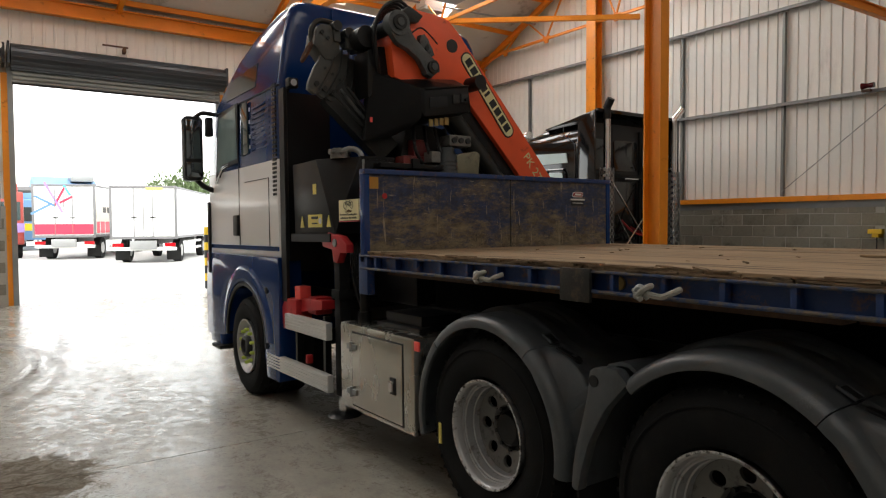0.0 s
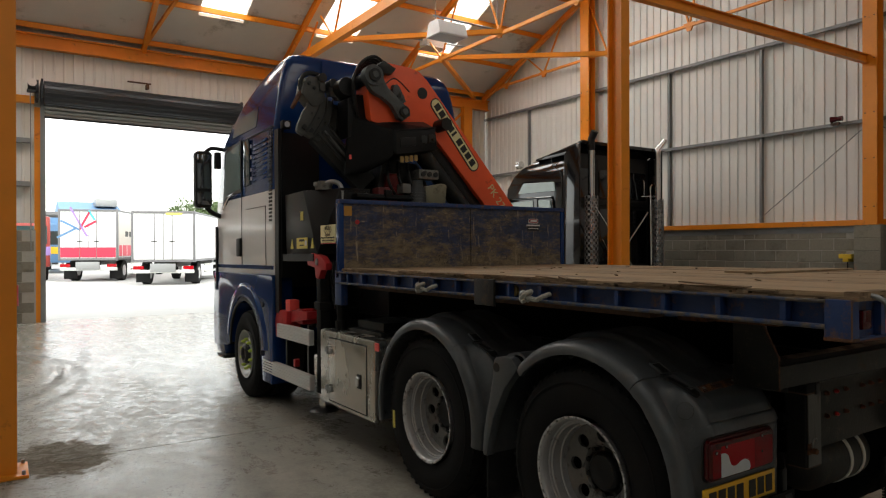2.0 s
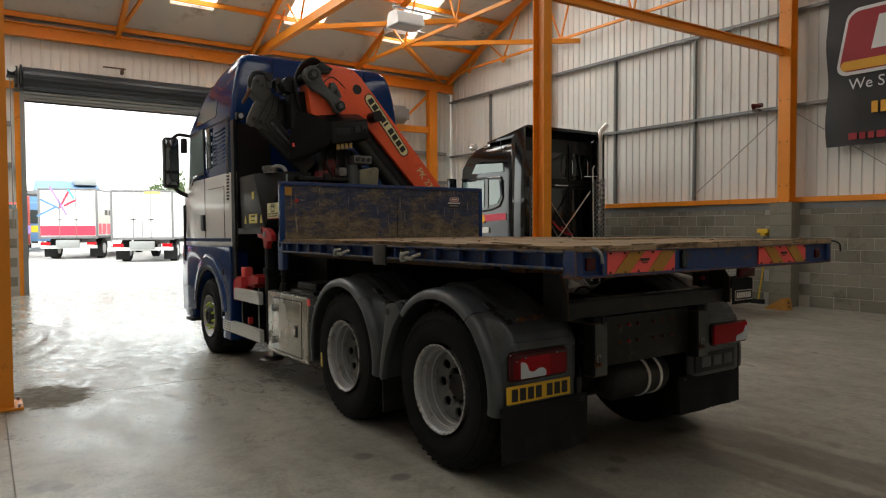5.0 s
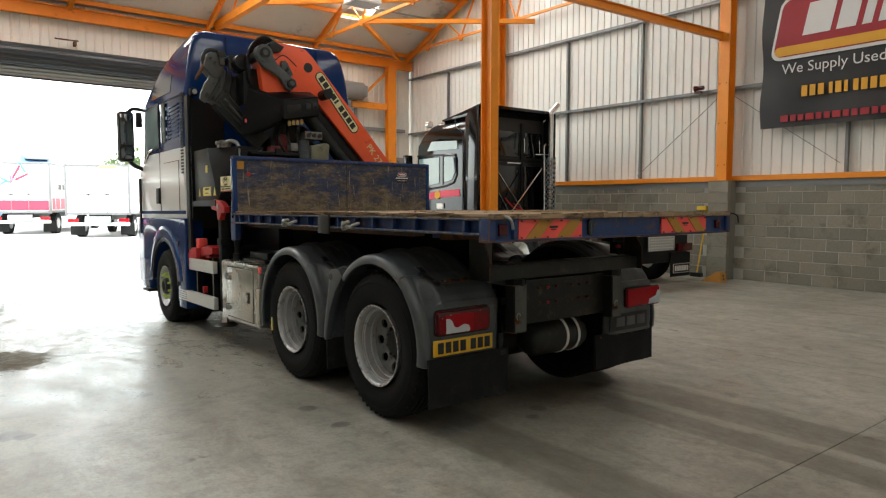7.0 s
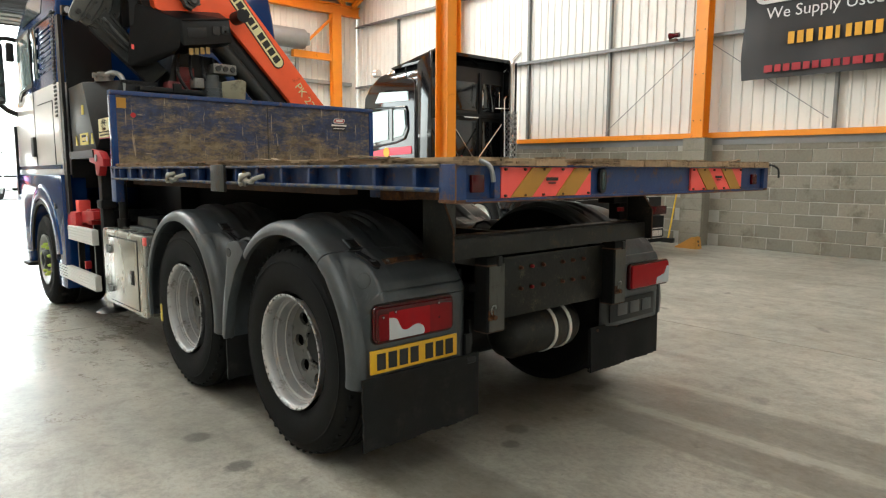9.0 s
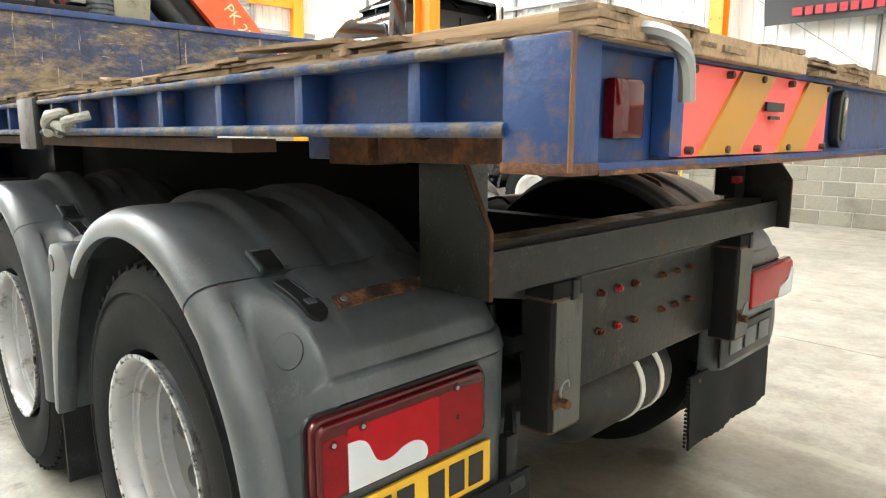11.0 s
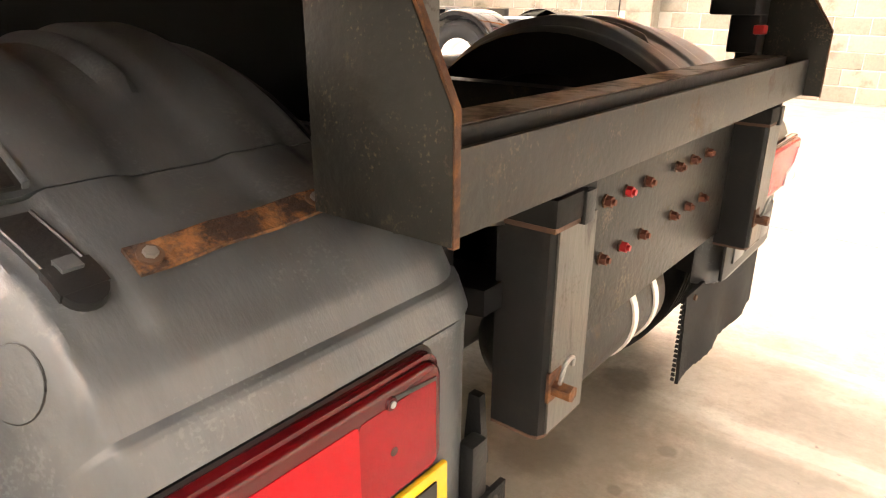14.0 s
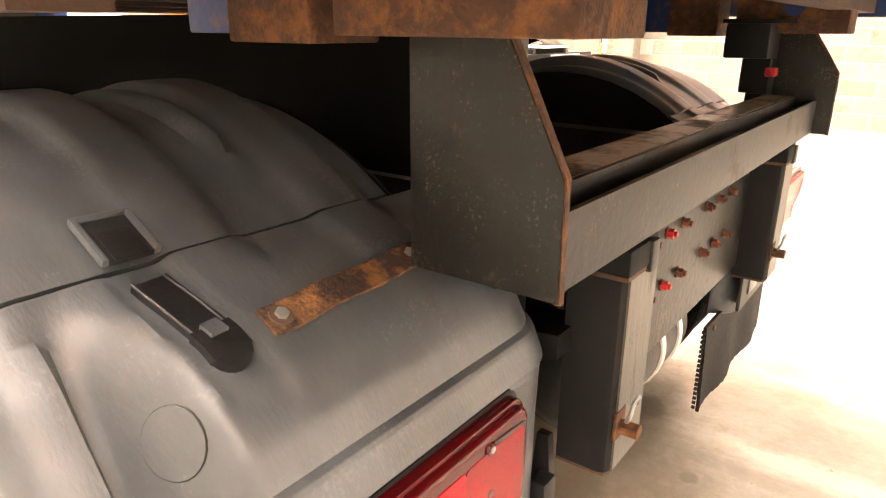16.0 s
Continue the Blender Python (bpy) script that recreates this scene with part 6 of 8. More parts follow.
rb = bedp("rear_rail", P([(0.018, 1.318), (0.078, 1.318), (0.078, 1.326), (0.046, 1.326), (0.046, 1.443), (0.078, 1.443), (0.078, 1.451), (0.018, 1.451), (0.018, 1.443), (0.038, 1.443), (0.038, 1.326), (0.018, 1.326)], "x", -1.2, 1.26), M_BLUEBED, "scuffed blue steel rear beam")
part("edge_rust", B((-1.2, 1.26, 0.015, 0.03, 1.313, 1.3185)), M_RUSTY, rb)
for x0, x1, lean in ((-1.01, -0.455, 1), (0.405, 0.98, -1)):
    bd = part("chevron_board", B((x0, x1, 0.026, 0.036, 1.328, 1.442)), M_CHEVRED, rb, "red and ochre chevron marker board")
    for k in range(2):
        a = x0 + 0.05 + 0.27 * k
        lo_, hi_ = (a, a + 0.12) if lean > 0 else (a + 0.12, a)
        part("chevron_stripe", P([(lo_, 1.329), (lo_ + 0.12, 1.329), (hi_ + 0.12, 1.441), (hi_, 1.441)], "y", 0.021, 0.0265), M_CHEVYEL, bd)
    part("maker_mark", B((x0 + 0.255, x0 + 0.325, 0.018, 0.022, 1.39, 1.403), (x0 + 0.27, x0 + 0.31, 0.018, 0.022, 1.378, 1.383)), M_INK, bd)
    for x in (x0 + 0.02, x0 + 0.13, x0 + 0.24, x0 + 0.36, x1 - 0.02):
        for z in (1.336, 1.434):
            part("rivet", C(((x, 0.027, z), (x, 0.017, z), 0.005), seg=8), M_RUSTDARK, bd)
part("marker_lamp", B((-1.165, -1.1, 0.022, 0.038, 1.35, 1.415), bevel=0.006), M_LENSDARK, rb)
part("marker_lamp", B((1.12, 1.18, 0.022, 0.038, 1.35, 1.41), bevel=0.006), M_LENSDARK, rb)
ov = part("light_oval", P(rounded(-0.395, -0.345, 1.332, 1.438, 0.024), "y", 0.02, 0.036, bevel=0.003), M_BLACK, rb)
part("light_lens", P(rounded(-0.382, -0.358, 1.345, 1.425, 0.011), "y", 0.017, 0.021, bevel=0.001), M_GLASSDARK, ov)
part("post_strip", B((-1.06, -1.03, 0.012, 0.036, 1.33, 1.44)), M_BLUEBED, rb)
for x in (-1.14, 1.325):
    part("tie_hook", T(arc_pts([(x, 0.06, 1.462), (x, 0.0, 1.462), (x + 0.015, -0.03, 1.44), (x + 0.03, -0.03, 1.39)]), 0.009 if x < 0 else 0.006, 8), M_GALV if x < 0 else M_BLACK, rb)
for y in (0.5, 1.1, 1.65, 2.2, 2.75, 3.3, 3.85):
    bedp("cross_bearer", B((-0.72 if y < 1 else -1.19, 1.19, y - 0.035, y + 0.035, 1.362 if y < 1 else 1.352, 1.44)), M_RUSTBLUE, "rusty cross bearer with blue paint left")
for s in (-1, 1):
    x = s * 0.81
    bkt = tp("rusty_bracket", P([(0.466, 1.318), (0.756, 1.318), (0.756, 1.425), (0.66, 1.425), (0.655, 1.385), (0.64, 1.368), (0.615, 1.362), (0.59, 1.368), (0.575, 1.385), (0.57, 1.425), (0.466, 1.425)], "x", x - 0.075, x + 0.075, bevel=0.003), M_RUSTY, "rusty steel mounting bracket under the bed")
    tp("rusty_bracket", B((x - 0.06, x + 0.06, 0.81, 0.96, 1.308, 1.425), bevel=0.004), M_RUSTY, "rusty steel mounting bracket under the bed")
    tp("bracket_plate", B((x - 0.05, x + 0.05, 0.96, 1.06, 1.318, 1.42), bevel=0.004), M_BLUEBED)
    tp("spacer_bar", B((x - 0.05, x + 0.07, 0.44, 1.2, 1.425, 1.447)), M_RUSTDARK)
bedp("lashing_bar", B((-1.15, -1.05, 0.9, 3.8, 1.318, 1.346)), M_RUSTDARK)

# headboard
hbd = tp("headboard", B((-1.235, 1.225, 3.935, 3.965, 1.48, 2.05), bevel=0.003), M_PLY, "plywood headboard with worn blue paint", smooth=False)
part("top_rail", B((-1.25, 1.24, 3.92, 3.985, 2.05, 2.085), bevel=0.004), M_BLUEBED, hbd)
for x in (-1.25, 1.2):
    part("side_post", B((x, x + 0.045, 3.925, 3.985, 1.44, 2.05), bevel=0.003), M_BLUE, hbd)
part("kick_strip", B((-1.2, 1.2, 3.9, 3.936, 1.48, 1.51)), M_WOOD, hbd)
part("corner_decal", B((-1.2, -1.13, 3.931, 3.936, 1.95, 2.03)), M_CHEVYEL, hbd)
part("reflector_spot", C(((-1.08, 3.936, 1.9), (-1.08, 3.93, 1.9), 0.02)), M_RED, hbd)
part("joint_strip", B((0.075, 0.08, 3.931, 3.936, 1.5, 2.05)), M_CHASSIS, hbd)
dl = part("dealer_sticker", P(rounded(0.775, 0.9, 1.925, 1.97, 0.016, skew=0.2), "y", 3.931, 3.936), M_PAPER, hbd, "red and white dealer sticker")
part("badge", P(rounded(0.782, 0.894, 1.931, 1.965, 0.012, skew=0.2), "y", 3.929, 3.932), M_BANNERRED, dl)
part("badge_mark", P([(0.8, 1.94), (0.88, 1.94), (0.885, 1.957), (0.805, 1.957)], "y", 3.9275, 3.93), M_PAPER, dl)
part("sticker_ground", B((0.765, 0.915, 3.9325, 3.936, 1.85, 1.915)), M_INK, dl)
part("bars", B((0.755, 0.925, 3.93, 3.9335, 1.898, 1.912)), M_PAPER, dl)
part("bars", B((0.775, 0.905, 3.93, 3.9335, 1.872, 1.877)), M_PAPER, dl)

# ---- side equipment
sbx = tp("steel_locker", B((-1.265, -0.74, 3.29, 4.3, 0.385, 1.0), bevel=0.03), M_STAINLESS, "brushed stainless steel side locker")
part("locker_door", B((-1.274, -1.262, 3.42, 4.09, 0.43, 0.94), bevel=0.006), M_STAINLESS, sbx)
part("door_seal", B((-1.269, -1.264, 3.41, 4.1, 0.42, 0.95)), M_BLACK, sbx)
for z in (0.52, 0.84):
    part("hinge", B((-1.282, -1.273, 4.03, 4.16, z - 0.02, z + 0.02), bevel=0.003), M_GALV, sbx)
    part("hinge_knuckle", C(((-1.28, 4.1, z - 0.035), (-1.28, 4.1, z + 0.035), 0.011), seg=10), M_GALV, sbx)
part("latch_plate", B((-1.28, -1.272, 3.49, 3.56, 0.61, 0.72), bevel=0.004), M_BLACK, sbx)
part("latch", B((-1.3, -1.279, 3.505, 3.545, 0.63, 0.7), bevel=0.006), M_CHROME, sbx)
tp("side_marker", B((-1.27, -1.255, 3.225, 3.28, 0.925, 0.985), bevel=0.005), M_CHEVRED)
tp("step_tread", B((-1.15, -0.75, 3.4, 3.95, 1.0, 1.03), (-1.1, -0.78, 3.45, 3.9, 1.03, 1.1), bevel=0.008), M_BLACKPAINT)
tp("valve_post", C(((-1.12, 4.18, 1.0), (-1.12, 4.18, 1.36), 0.035), ((-1.12, 4.18, 1.0), (-1.12, 4.18, 1.07), 0.05)), M_BLACKPAINT)
def guard_rail(y0, y1, z0, z1):
    """An aluminium section with grooves along its face and a dark plug in its end."""
    n = 5
    pts = [(-1.25, z0), (-1.297, z0)]
    for k in range(n):
        a, h = z0 + (z1 - z0) * k / n, (z1 - z0) / n
        pts += [(-1.3, a + 0.15 * h), (-1.3, a + 0.8 * h), (-1.295, a + 0.86 * h), (-1.295, a + 0.98 * h)]
    pts += [(-1.297, z1), (-1.25, z1)]
    ob = tp("side_guard_rail", P(pts, "y", y0, y1), M_ALU, "pale aluminium side guard rail", smooth=False)
    part("end_plug", B((-1.292, -1.258, y0 - 0.004, y0, z0 + 0.01, z1 - 0.01)), M_ALU, ob)


guard_rail(4.46, 5.28, 0.835, 0.965)
guard_rail(4.45, 5.72, 0.44, 0.57)
for y in (4.6, 5.15):
    tp("guard_bracket", B((-1.25, -1.2, y - 0.02, y + 0.02, 0.44, 1.0)), M_BLACKPAINT)
tp("guard_lamp", B((-1.25, -1.2, 4.93, 4.97, 0.58, 0.65), bevel=0.006), M_RED)
leg = tp("stabiliser_leg", B((-1.23, -1.14, 4.36, 4.45, 0.42, 1.6), bevel=0.008), M_MATTBLACK)
part("collar", B((-1.245, -1.125, 4.34, 4.47, 1.15, 1.22), bevel=0.006), M_MATTBLACK, leg)
part("ram", C(((-1.185, 4.4, 0.42), (-1.185, 4.4, 0.3), 0.04)), M_CHROME, leg)
part("foot", C(((-1.185, 4.4, 0.27), (-1.185, 4.4, 0.3), 0.13, 0.09), seg=24), M_BLACKPAINT, leg)
sb = tp("stabiliser_beam", B((-1.2, -1.05, 4.86, 5.02, 0.98, 1.12), bevel=0.012), M_RED, "red stabiliser beam")
part("inner_beam", B((-1.05, 1.2, 4.875, 5.005, 0.995, 1.105), bevel=0.008), M_BLACKPAINT, sb)
part("end_box", P([(5.12, 0.82), (5.4, 0.82), (5.42, 1.0), (5.36, 1.09), (5.1, 1.09)], "x", -1.27, -1.12, bevel=0.014), M_RED, sb)
part("beam_arm", P([(4.7, 1.04), (5.15, 0.98), (5.15, 1.1), (4.7, 1.11)], "x", -1.22, -1.1, bevel=0.006), M_RED, sb)
part("warning_lamp", B((-1.24, -1.14, 5.08, 5.2, 1.09, 1.2), bevel=0.01), M_CHEVRED, sb)
hk = tp("leg_clamp", P([(4.3, 1.5), (4.36, 1.42), (4.42, 1.43), (4.44, 1.52), (4.6, 1.54), (4.62, 1.6), (4.5, 1.65), (4.3, 1.62), (4.2, 1.56), (4.2, 1.5)], "x", -1.25, -1.19, bevel=0.006), M_RED, "red steel locking arm")
part("pivot", C(((-1.26, 4.38, 1.57), (-1.18, 4.38, 1.57), 0.03)), M_GALV, hk)
for k in range(4):
    o = 0.03 * k
    tp("hydraulic_hose", T(arc_pts([(-1.05 + o, 4.5, 1.6), (-1.12 + o, 4.35 + o, 1.3), (-1.05, 4.3, 1.0), (-0.9, 4.5 + o, 0.8)]), 0.014, 8), M_BLACK)

# hydraulic tank with labels
bm = bmesh.new()
lowv = [bm.verts.new(v) for v in ((-1.24, 5.16, 1.64), (-1.24, 4.4, 1.64), (-0.74, 4.4, 1.64), (-0.74, 5.16, 1.64))]
topv = [bm.verts.new(v) for v in ((-1.24, 5.19, 2.215), (-1.24, 4.72, 2.22), (-1.02, 4.4, 2.225), (-0.72, 4.4, 2.225), (-0.72, 5.19, 2.215))]
for f in ((lowv[0], lowv[1], topv[1], topv[0]), (lowv[1], topv[2], topv[1]), (lowv[1], lowv[2], topv[3], topv[2]), (lowv[2], lowv[3], topv[4], topv[3]), (lowv[3], lowv[0], topv[0], topv[4]), lowv[::-1], topv):
    bm.faces.new(f)
bmesh.ops.recalc_face_normals(bm, faces=bm.faces)
bmesh.ops.bevel(bm, geom=list(bm.edges), offset=0.006, segments=2, affect="EDGES", profile=0.6)
tank = tp("hydraulic_tank", bm, M_BLACKPAINT, "black steel hydraulic oil tank with warning labels")
part("tank_ledge", B((-1.26, -0.72, 4.45, 5.2, 1.575, 1.64)), M_BLACKPAINT, tank)
part("filler", C(((-1.1, 4.58, 2.22), (-1.1, 4.58, 2.26), 0.075), ((-1.1, 4.58, 2.26), (-1.1, 4.58, 2.275), 0.085), ((-1.1, 4.58, 2.275), (-1.1, 4.58, 2.3), 0.05)), M_VALVE, tank)
part("filler_lug", B((-1.19, -1.15, 4.55, 4.6, 2.25, 2.29), bevel=0.005), M_VALVE, tank)
part("elbow_pipe", T(arc_pts([(-1.1, 4.55, 2.27), (-1.06, 4.5, 2.29), (-1.015, 4.45, 2.275), (-0.995, 4.42, 2.22), (-0.995, 4.42, 2.12)]), 0.022, 12), M_GALV, tank, "corrugated metal elbow pipe")
part("pipe_collar", C(((-0.995, 4.4, 2.12), (-0.995, 4.4, 1.98), 0.028), seg=14), M_GALV, tank)
part("top_edge", B((-1.02, -0.72, 4.394, 4.402, 2.205, 2.23)), M_BLACKPAINT, tank)
part("latch", B((-0.78, -0.745, 4.385, 4.395, 2.14, 2.19), bevel=0.004), M_GALV, tank)
lb = part("warning_label", B((-1.244, -1.24, 4.62, 4.88, 1.69, 1.79)), M_YELLOW, tank)
part("label_text", B((-1.247, -1.243, 4.69, 4.81, 1.755, 1.775), (-1.247, -1.243, 4.7, 4.8, 1.715, 1.725)), M_INK, lb)
part("label_sign", C(((-1.247, 4.65, 1.74), (-1.243, 4.65, 1.74), 0.025)), M_PAPER, lb)
for y in (4.5, 5.0):
    part("warning_triangle", P([(y - 0.035, 1.69), (y + 0.035, 1.69), (y, 1.78)], "x", -1.246, -1.24), M_YELLOW, tank)
part("small_label", B((-1.245, -1.24, 4.72, 4.78, 1.95, 2.03)), M_YELLOW, tank)
cyc = tp("cyclist_sign", B((-1.225, -1.215, 4.05, 4.36, 1.735, 1.885)), M_CREAM, "pale yellow cyclist warning notice")
text("lettering", "Cyclists", 0.034, pose(-1.227, 4.205, 1.803) @ FACE_LEFT, M_RUSTDARK, cyc)
text("lettering", "Beware of passing this", 0.022, pose(-1.227, 4.205, 1.778) @ FACE_LEFT, M_INK, cyc, width=0.27)
text("lettering", "vehicle on the inside", 0.022, pose(-1.227, 4.205, 1.754) @ FACE_LEFT, M_INK, cyc, width=0.25)
bike = bmesh.new()
for y in (4.155, 4.255):
    lathe(bike, [(0, 0.026), (-0.002, 0.0235), (0, 0.021)], (-1.2265, y, 1.844), "x", 24)
for pts in (((4.255, 1.844), (4.235, 1.87), (4.18, 1.87), (4.155, 1.844)), ((4.235, 1.87), (4.205, 1.842), (4.18, 1.87)), ((4.205, 1.842), (4.155, 1.844)), ((4.255, 1.844), (4.232, 1.877), (4.222, 1.877)), ((4.19, 1.878), (4.168, 1.878))):
    add_tube(bike, [(-1.2275, a, b) for a, b in pts], 0.0022, 6)
part("bicycle_mark", bike, M_INK, cyc)
part("sign_band", B((-1.226, -1.214, 4.05, 4.36, 1.725, 1.732)), M_RED, cyc)

# ---- crane
DZ = 0.014
BOOM_AT = pose(-0.045, 0, 0)
YB = 4.5


def ribbon(line, widths, n=6):
    """Outline of a plate that follows a curved line, with its half width given along it."""
    c = arc_pts([(x, 0, z) for x, z in line], n)
    m = len(c) - 1
    left, right = [], []
    for i, p in enumerate(c):
        d = (c[min(i + 1, m)] - c[max(i - 1, 0)]).normalized()
        f = i / m * (len(widths) - 1)
        k = min(int(f), len(widths) - 2)
        w = widths[k] + (widths[k + 1] - widths[k]) * smooth01(f - k)
        left.append((p.x - d.z * w, p.z + d.x * w))
        right.append((p.x + d.z * w, p.z - d.x * w))
    return left + right[::-1]


def xz(*pts):
    return [(x, z + DZ) for x, z in pts]


col = tp("crane_column", P(xz((-0.62, 1.3), (0.12, 1.3), (0.1, 2.1), (-0.1, 2.5), (-0.5, 2.55), (-0.62, 2.0)), "y", 4.55, 4.95, bevel=0.02), M_HYD, "dark crane column")
part("column_block", B((-0.62, -0.34, 4.42, 4.56, 1.9, 2.26), (-0.5, -0.36, 4.46, 4.56, 2.26, 2.4), bevel=0.02), M_OLDRED, col, "dull red cast block")
part("slew_base", C(((-0.25, 4.75, 1.25), (-0.25, 4.75, 1.62), 0.36), seg=32), M_HYD, col)
boom = tp("crane_boom", P([(x + 0.045, z) for x, z in ((-0.715, 2.86), (-0.745, 3.1), (-0.73, 3.26), (-0.665, 3.37), (-0.55, 3.42), (-0.32, 3.41), (-0.19, 3.385), (-0.1, 3.31), (0.0, 3.2), (1.315, 1.735), (1.055, 1.594), (0.575, 2.134), (-0.145, 2.894), (-0.3, 2.86), (-0.465, 2.78))], "y", YB - 0.12, YB + 0.14, bevel=0.012), M_CRANE, "orange-red crane boom")
boom.matrix_basis = BOOM_AT
part("weld_line", T([(x, YB - 0.121, z + DZ) for x, z in arc_pts2(((-0.56, 3.16), (-0.44, 3.26), (-0.36, 3.24), (-0.26, 3.16)))], 0.006, 6), M_INK, boom)
part("boom_eye", C(((-0.115, YB - 0.125, 3.165 + DZ), (-0.115, YB - 0.115, 3.165 + DZ), 0.055), seg=24), M_INK, boom)
ang = math.degrees(math.atan2(2.484 - 3.10, 0.505 - 0.016))
mid = pose((0.016 + 0.505) / 2 + 0.0, YB - 0.123, (3.10 + 2.484) / 2 + DZ) @ FACE_REAR @ pose(0, 0, 0, 0, 0, ang)


def plate_on(m, x0, x1, y0, y1, t0, t1, r=0.0):
    bm = P(rounded(x0, x1, y0, y1, r) if r else [(x0, y0), (x1, y0), (x1, y1), (x0, y1)], "z", t0, t1)
    bmesh.ops.transform(bm, matrix=m, verts=bm.verts)
    return bm


bl = part("boom_badge", plate_on(mid, -0.42, 0.42, -0.062, 0.062, 0, 0.003, 0.058), M_INK, boom, "cream badge with black marks")
part("badge_field", plate_on(mid, -0.408, 0.408, -0.052, 0.052, 0.003, 0.005, 0.05), M_CREAM, bl)
for k in range(9):
    x = -0.36 + 0.082 * k
    part("badge_mark", plate_on(mid, x, x + (0.062 if k not in (4,) else 0.025), -0.035, 0.035, 0.005, 0.007), M_INK, bl)
text("model_number", "PK 27002", 0.115, pose(0.825, YB - 0.124, 2.135 + DZ) @ FACE_REAR @ pose(0, 0, 0, 0, 0, ang), M_CREAM, boom, extrude=0.002)
part("boom_lamp", C(((0.06, YB - 0.28, 2.86 + DZ), (0.06, YB - 0.12, 2.86 + DZ), 0.06), seg=18), M_BLACK, boom)
jib = tp("jib_arm", T(arc_pts([(-0.05, YB + 0.05, 2.72 + DZ), (0.35, YB + 0.05, 2.3 + DZ), (0.95, YB + 0.05, 1.62 + DZ)]), 0.14, 20), M_BLACKPAINT, "black folded outer boom")
jib.matrix_basis = BOOM_AT
tp("jib_cylinder", C(((-0.145, YB - 0.06, 2.62 + DZ), (0.755, YB - 0.06, 1.66 + DZ), 0.07), seg=20), M_HYD)
lk = tp("link_arm", P(ribbon(((-0.735, 3.3), (-0.735, 3.25), (-0.69, 3.17), (-0.6, 3.1), (-0.52, 3.04), (-0.46, 2.98), (-0.425, 2.945), (-0.39, 2.9)), (0.05, 0.095, 0.085, 0.055, 0.05, 0.062, 0.078, 0.05)), "y", YB - 0.22, YB - 0.15, bevel=0.012), M_LINK, "worn grey steel crane link arm")
part("link_boss", C(((-0.735, YB - 0.235, 3.25), (-0.735, YB - 0.14, 3.25), 0.095), seg=28), M_LINK, lk)
part("pin", C(((-0.735, YB - 0.255, 3.25), (-0.735, YB + 0.2, 3.25), 0.058), seg=24), M_HYD, lk)
part("pin_end", C(((-0.735, YB - 0.265, 3.25), (-0.735, YB - 0.25, 3.25), 0.03), seg=18), M_LINK, lk)
part("pin", C(((-0.425, YB - 0.245, 2.95), (-0.425, YB + 0.2, 2.95), 0.05), seg=24), M_HYD, lk)
part("pin_end", C(((-0.425, YB - 0.258, 2.95), (-0.425, YB - 0.24, 2.95), 0.028), seg=18), M_LINK, lk)
part("link_plate", P(ribbon(((-0.49, 3.205), (-0.475, 3.15), (-0.455, 3.08), (-0.42, 3.03)), (0.02, 0.045, 0.062, 0.05)), "y", YB - 0.19, YB - 0.125, bevel=0.01), M_LINK, lk)
part("plate_bolt", C(((-0.458, YB - 0.2, 3.1), (-0.458, YB - 0.185, 3.1), 0.02), seg=8), M_HYD, lk)
part("top_lug", P([(-0.66, 3.37), (-0.6, 3.42), (-0.47, 3.36), (-0.52, 3.3), (-0.6, 3.29), (-0.63, 3.33)], "y", YB - 0.17, YB + 0.1, bevel=0.012), M_HYD, lk)
part("back_plate", P([(-0.9, 3.06), (-0.84, 3.1), (-0.69, 3.12), (-0.68, 2.78), (-0.9, 2.7)], "y", YB - 0.02, YB + 0.2, bevel=0.012), M_BLACKPAINT, lk)
part("hose_drum", C(((-0.9, YB - 0.02, 3.17), (-0.9, YB + 0.12, 3.17), 0.085), seg=20), M_BLACK, lk)
for k in range(7):
    o = 0.024 * k
    tp("crane_hose", T(arc_pts([(-0.58 + o * 0.4, YB - 0.14 + 0.05 * k, 3.4 - 0.2 * o), (-0.7 + o * 0.3, YB - 0.16 + 0.05 * k, 3.44 - 0.3 * o), (-0.82 + o * 0.4, YB - 0.14 + 0.05 * k, 3.37 - 0.6 * o), (-0.875 + o * 0.5, YB - 0.1 + 0.05 * k, 3.22 - 0.5 * o), (-0.85 + o * 0.6, YB - 0.08 + 0.05 * k, 3.02), (-0.78 + o * 0.4, YB + 0.03 * k, 2.86)]), 0.014, 8), M_BLACK)
def hull(pts, bevel):
    bm = bmesh.new()
    for p in pts:
        bm.verts.new(p)
    bmesh.ops.convex_hull(bm, input=list(bm.verts))
    bmesh.ops.dissolve_limit(bm, angle_limit=radians(1.5), verts=list(bm.verts), edges=list(bm.edges))
    bmesh.ops.bevel(bm, geom=list(bm.edges), offset=bevel, segments=2, affect="EDGES", profile=0.6)
    return bm


cb = tp("control_housing", hull(((-0.55, 4.2, 2.537), (-0.105, 4.2, 2.614), (-0.13, 4.2, 2.815), (-0.558, 4.2, 2.75), (-0.77, 4.5, 2.9), (-0.15, 4.5, 2.965), (-0.1, 4.8, 2.9), (-0.6, 4.8, 2.85), (-0.08, 4.7, 2.6), (-0.5, 4.7, 2.5)), 0.01), M_BLACKPAINT, "black crane control housing")
for x0, x1, z in ((-0.29, -0.225, 2.665), (-0.21, -0.14, 2.68)):
    part("recess", B((x0, x1, 4.19, 4.21, z, z + 0.07), bevel=0.004), M_INK, cb)
part("lever_knob", C(((-0.17, 4.19, 2.705), (-0.17, 4.165, 2.705), 0.012), seg=12), M_BLACK, cb)
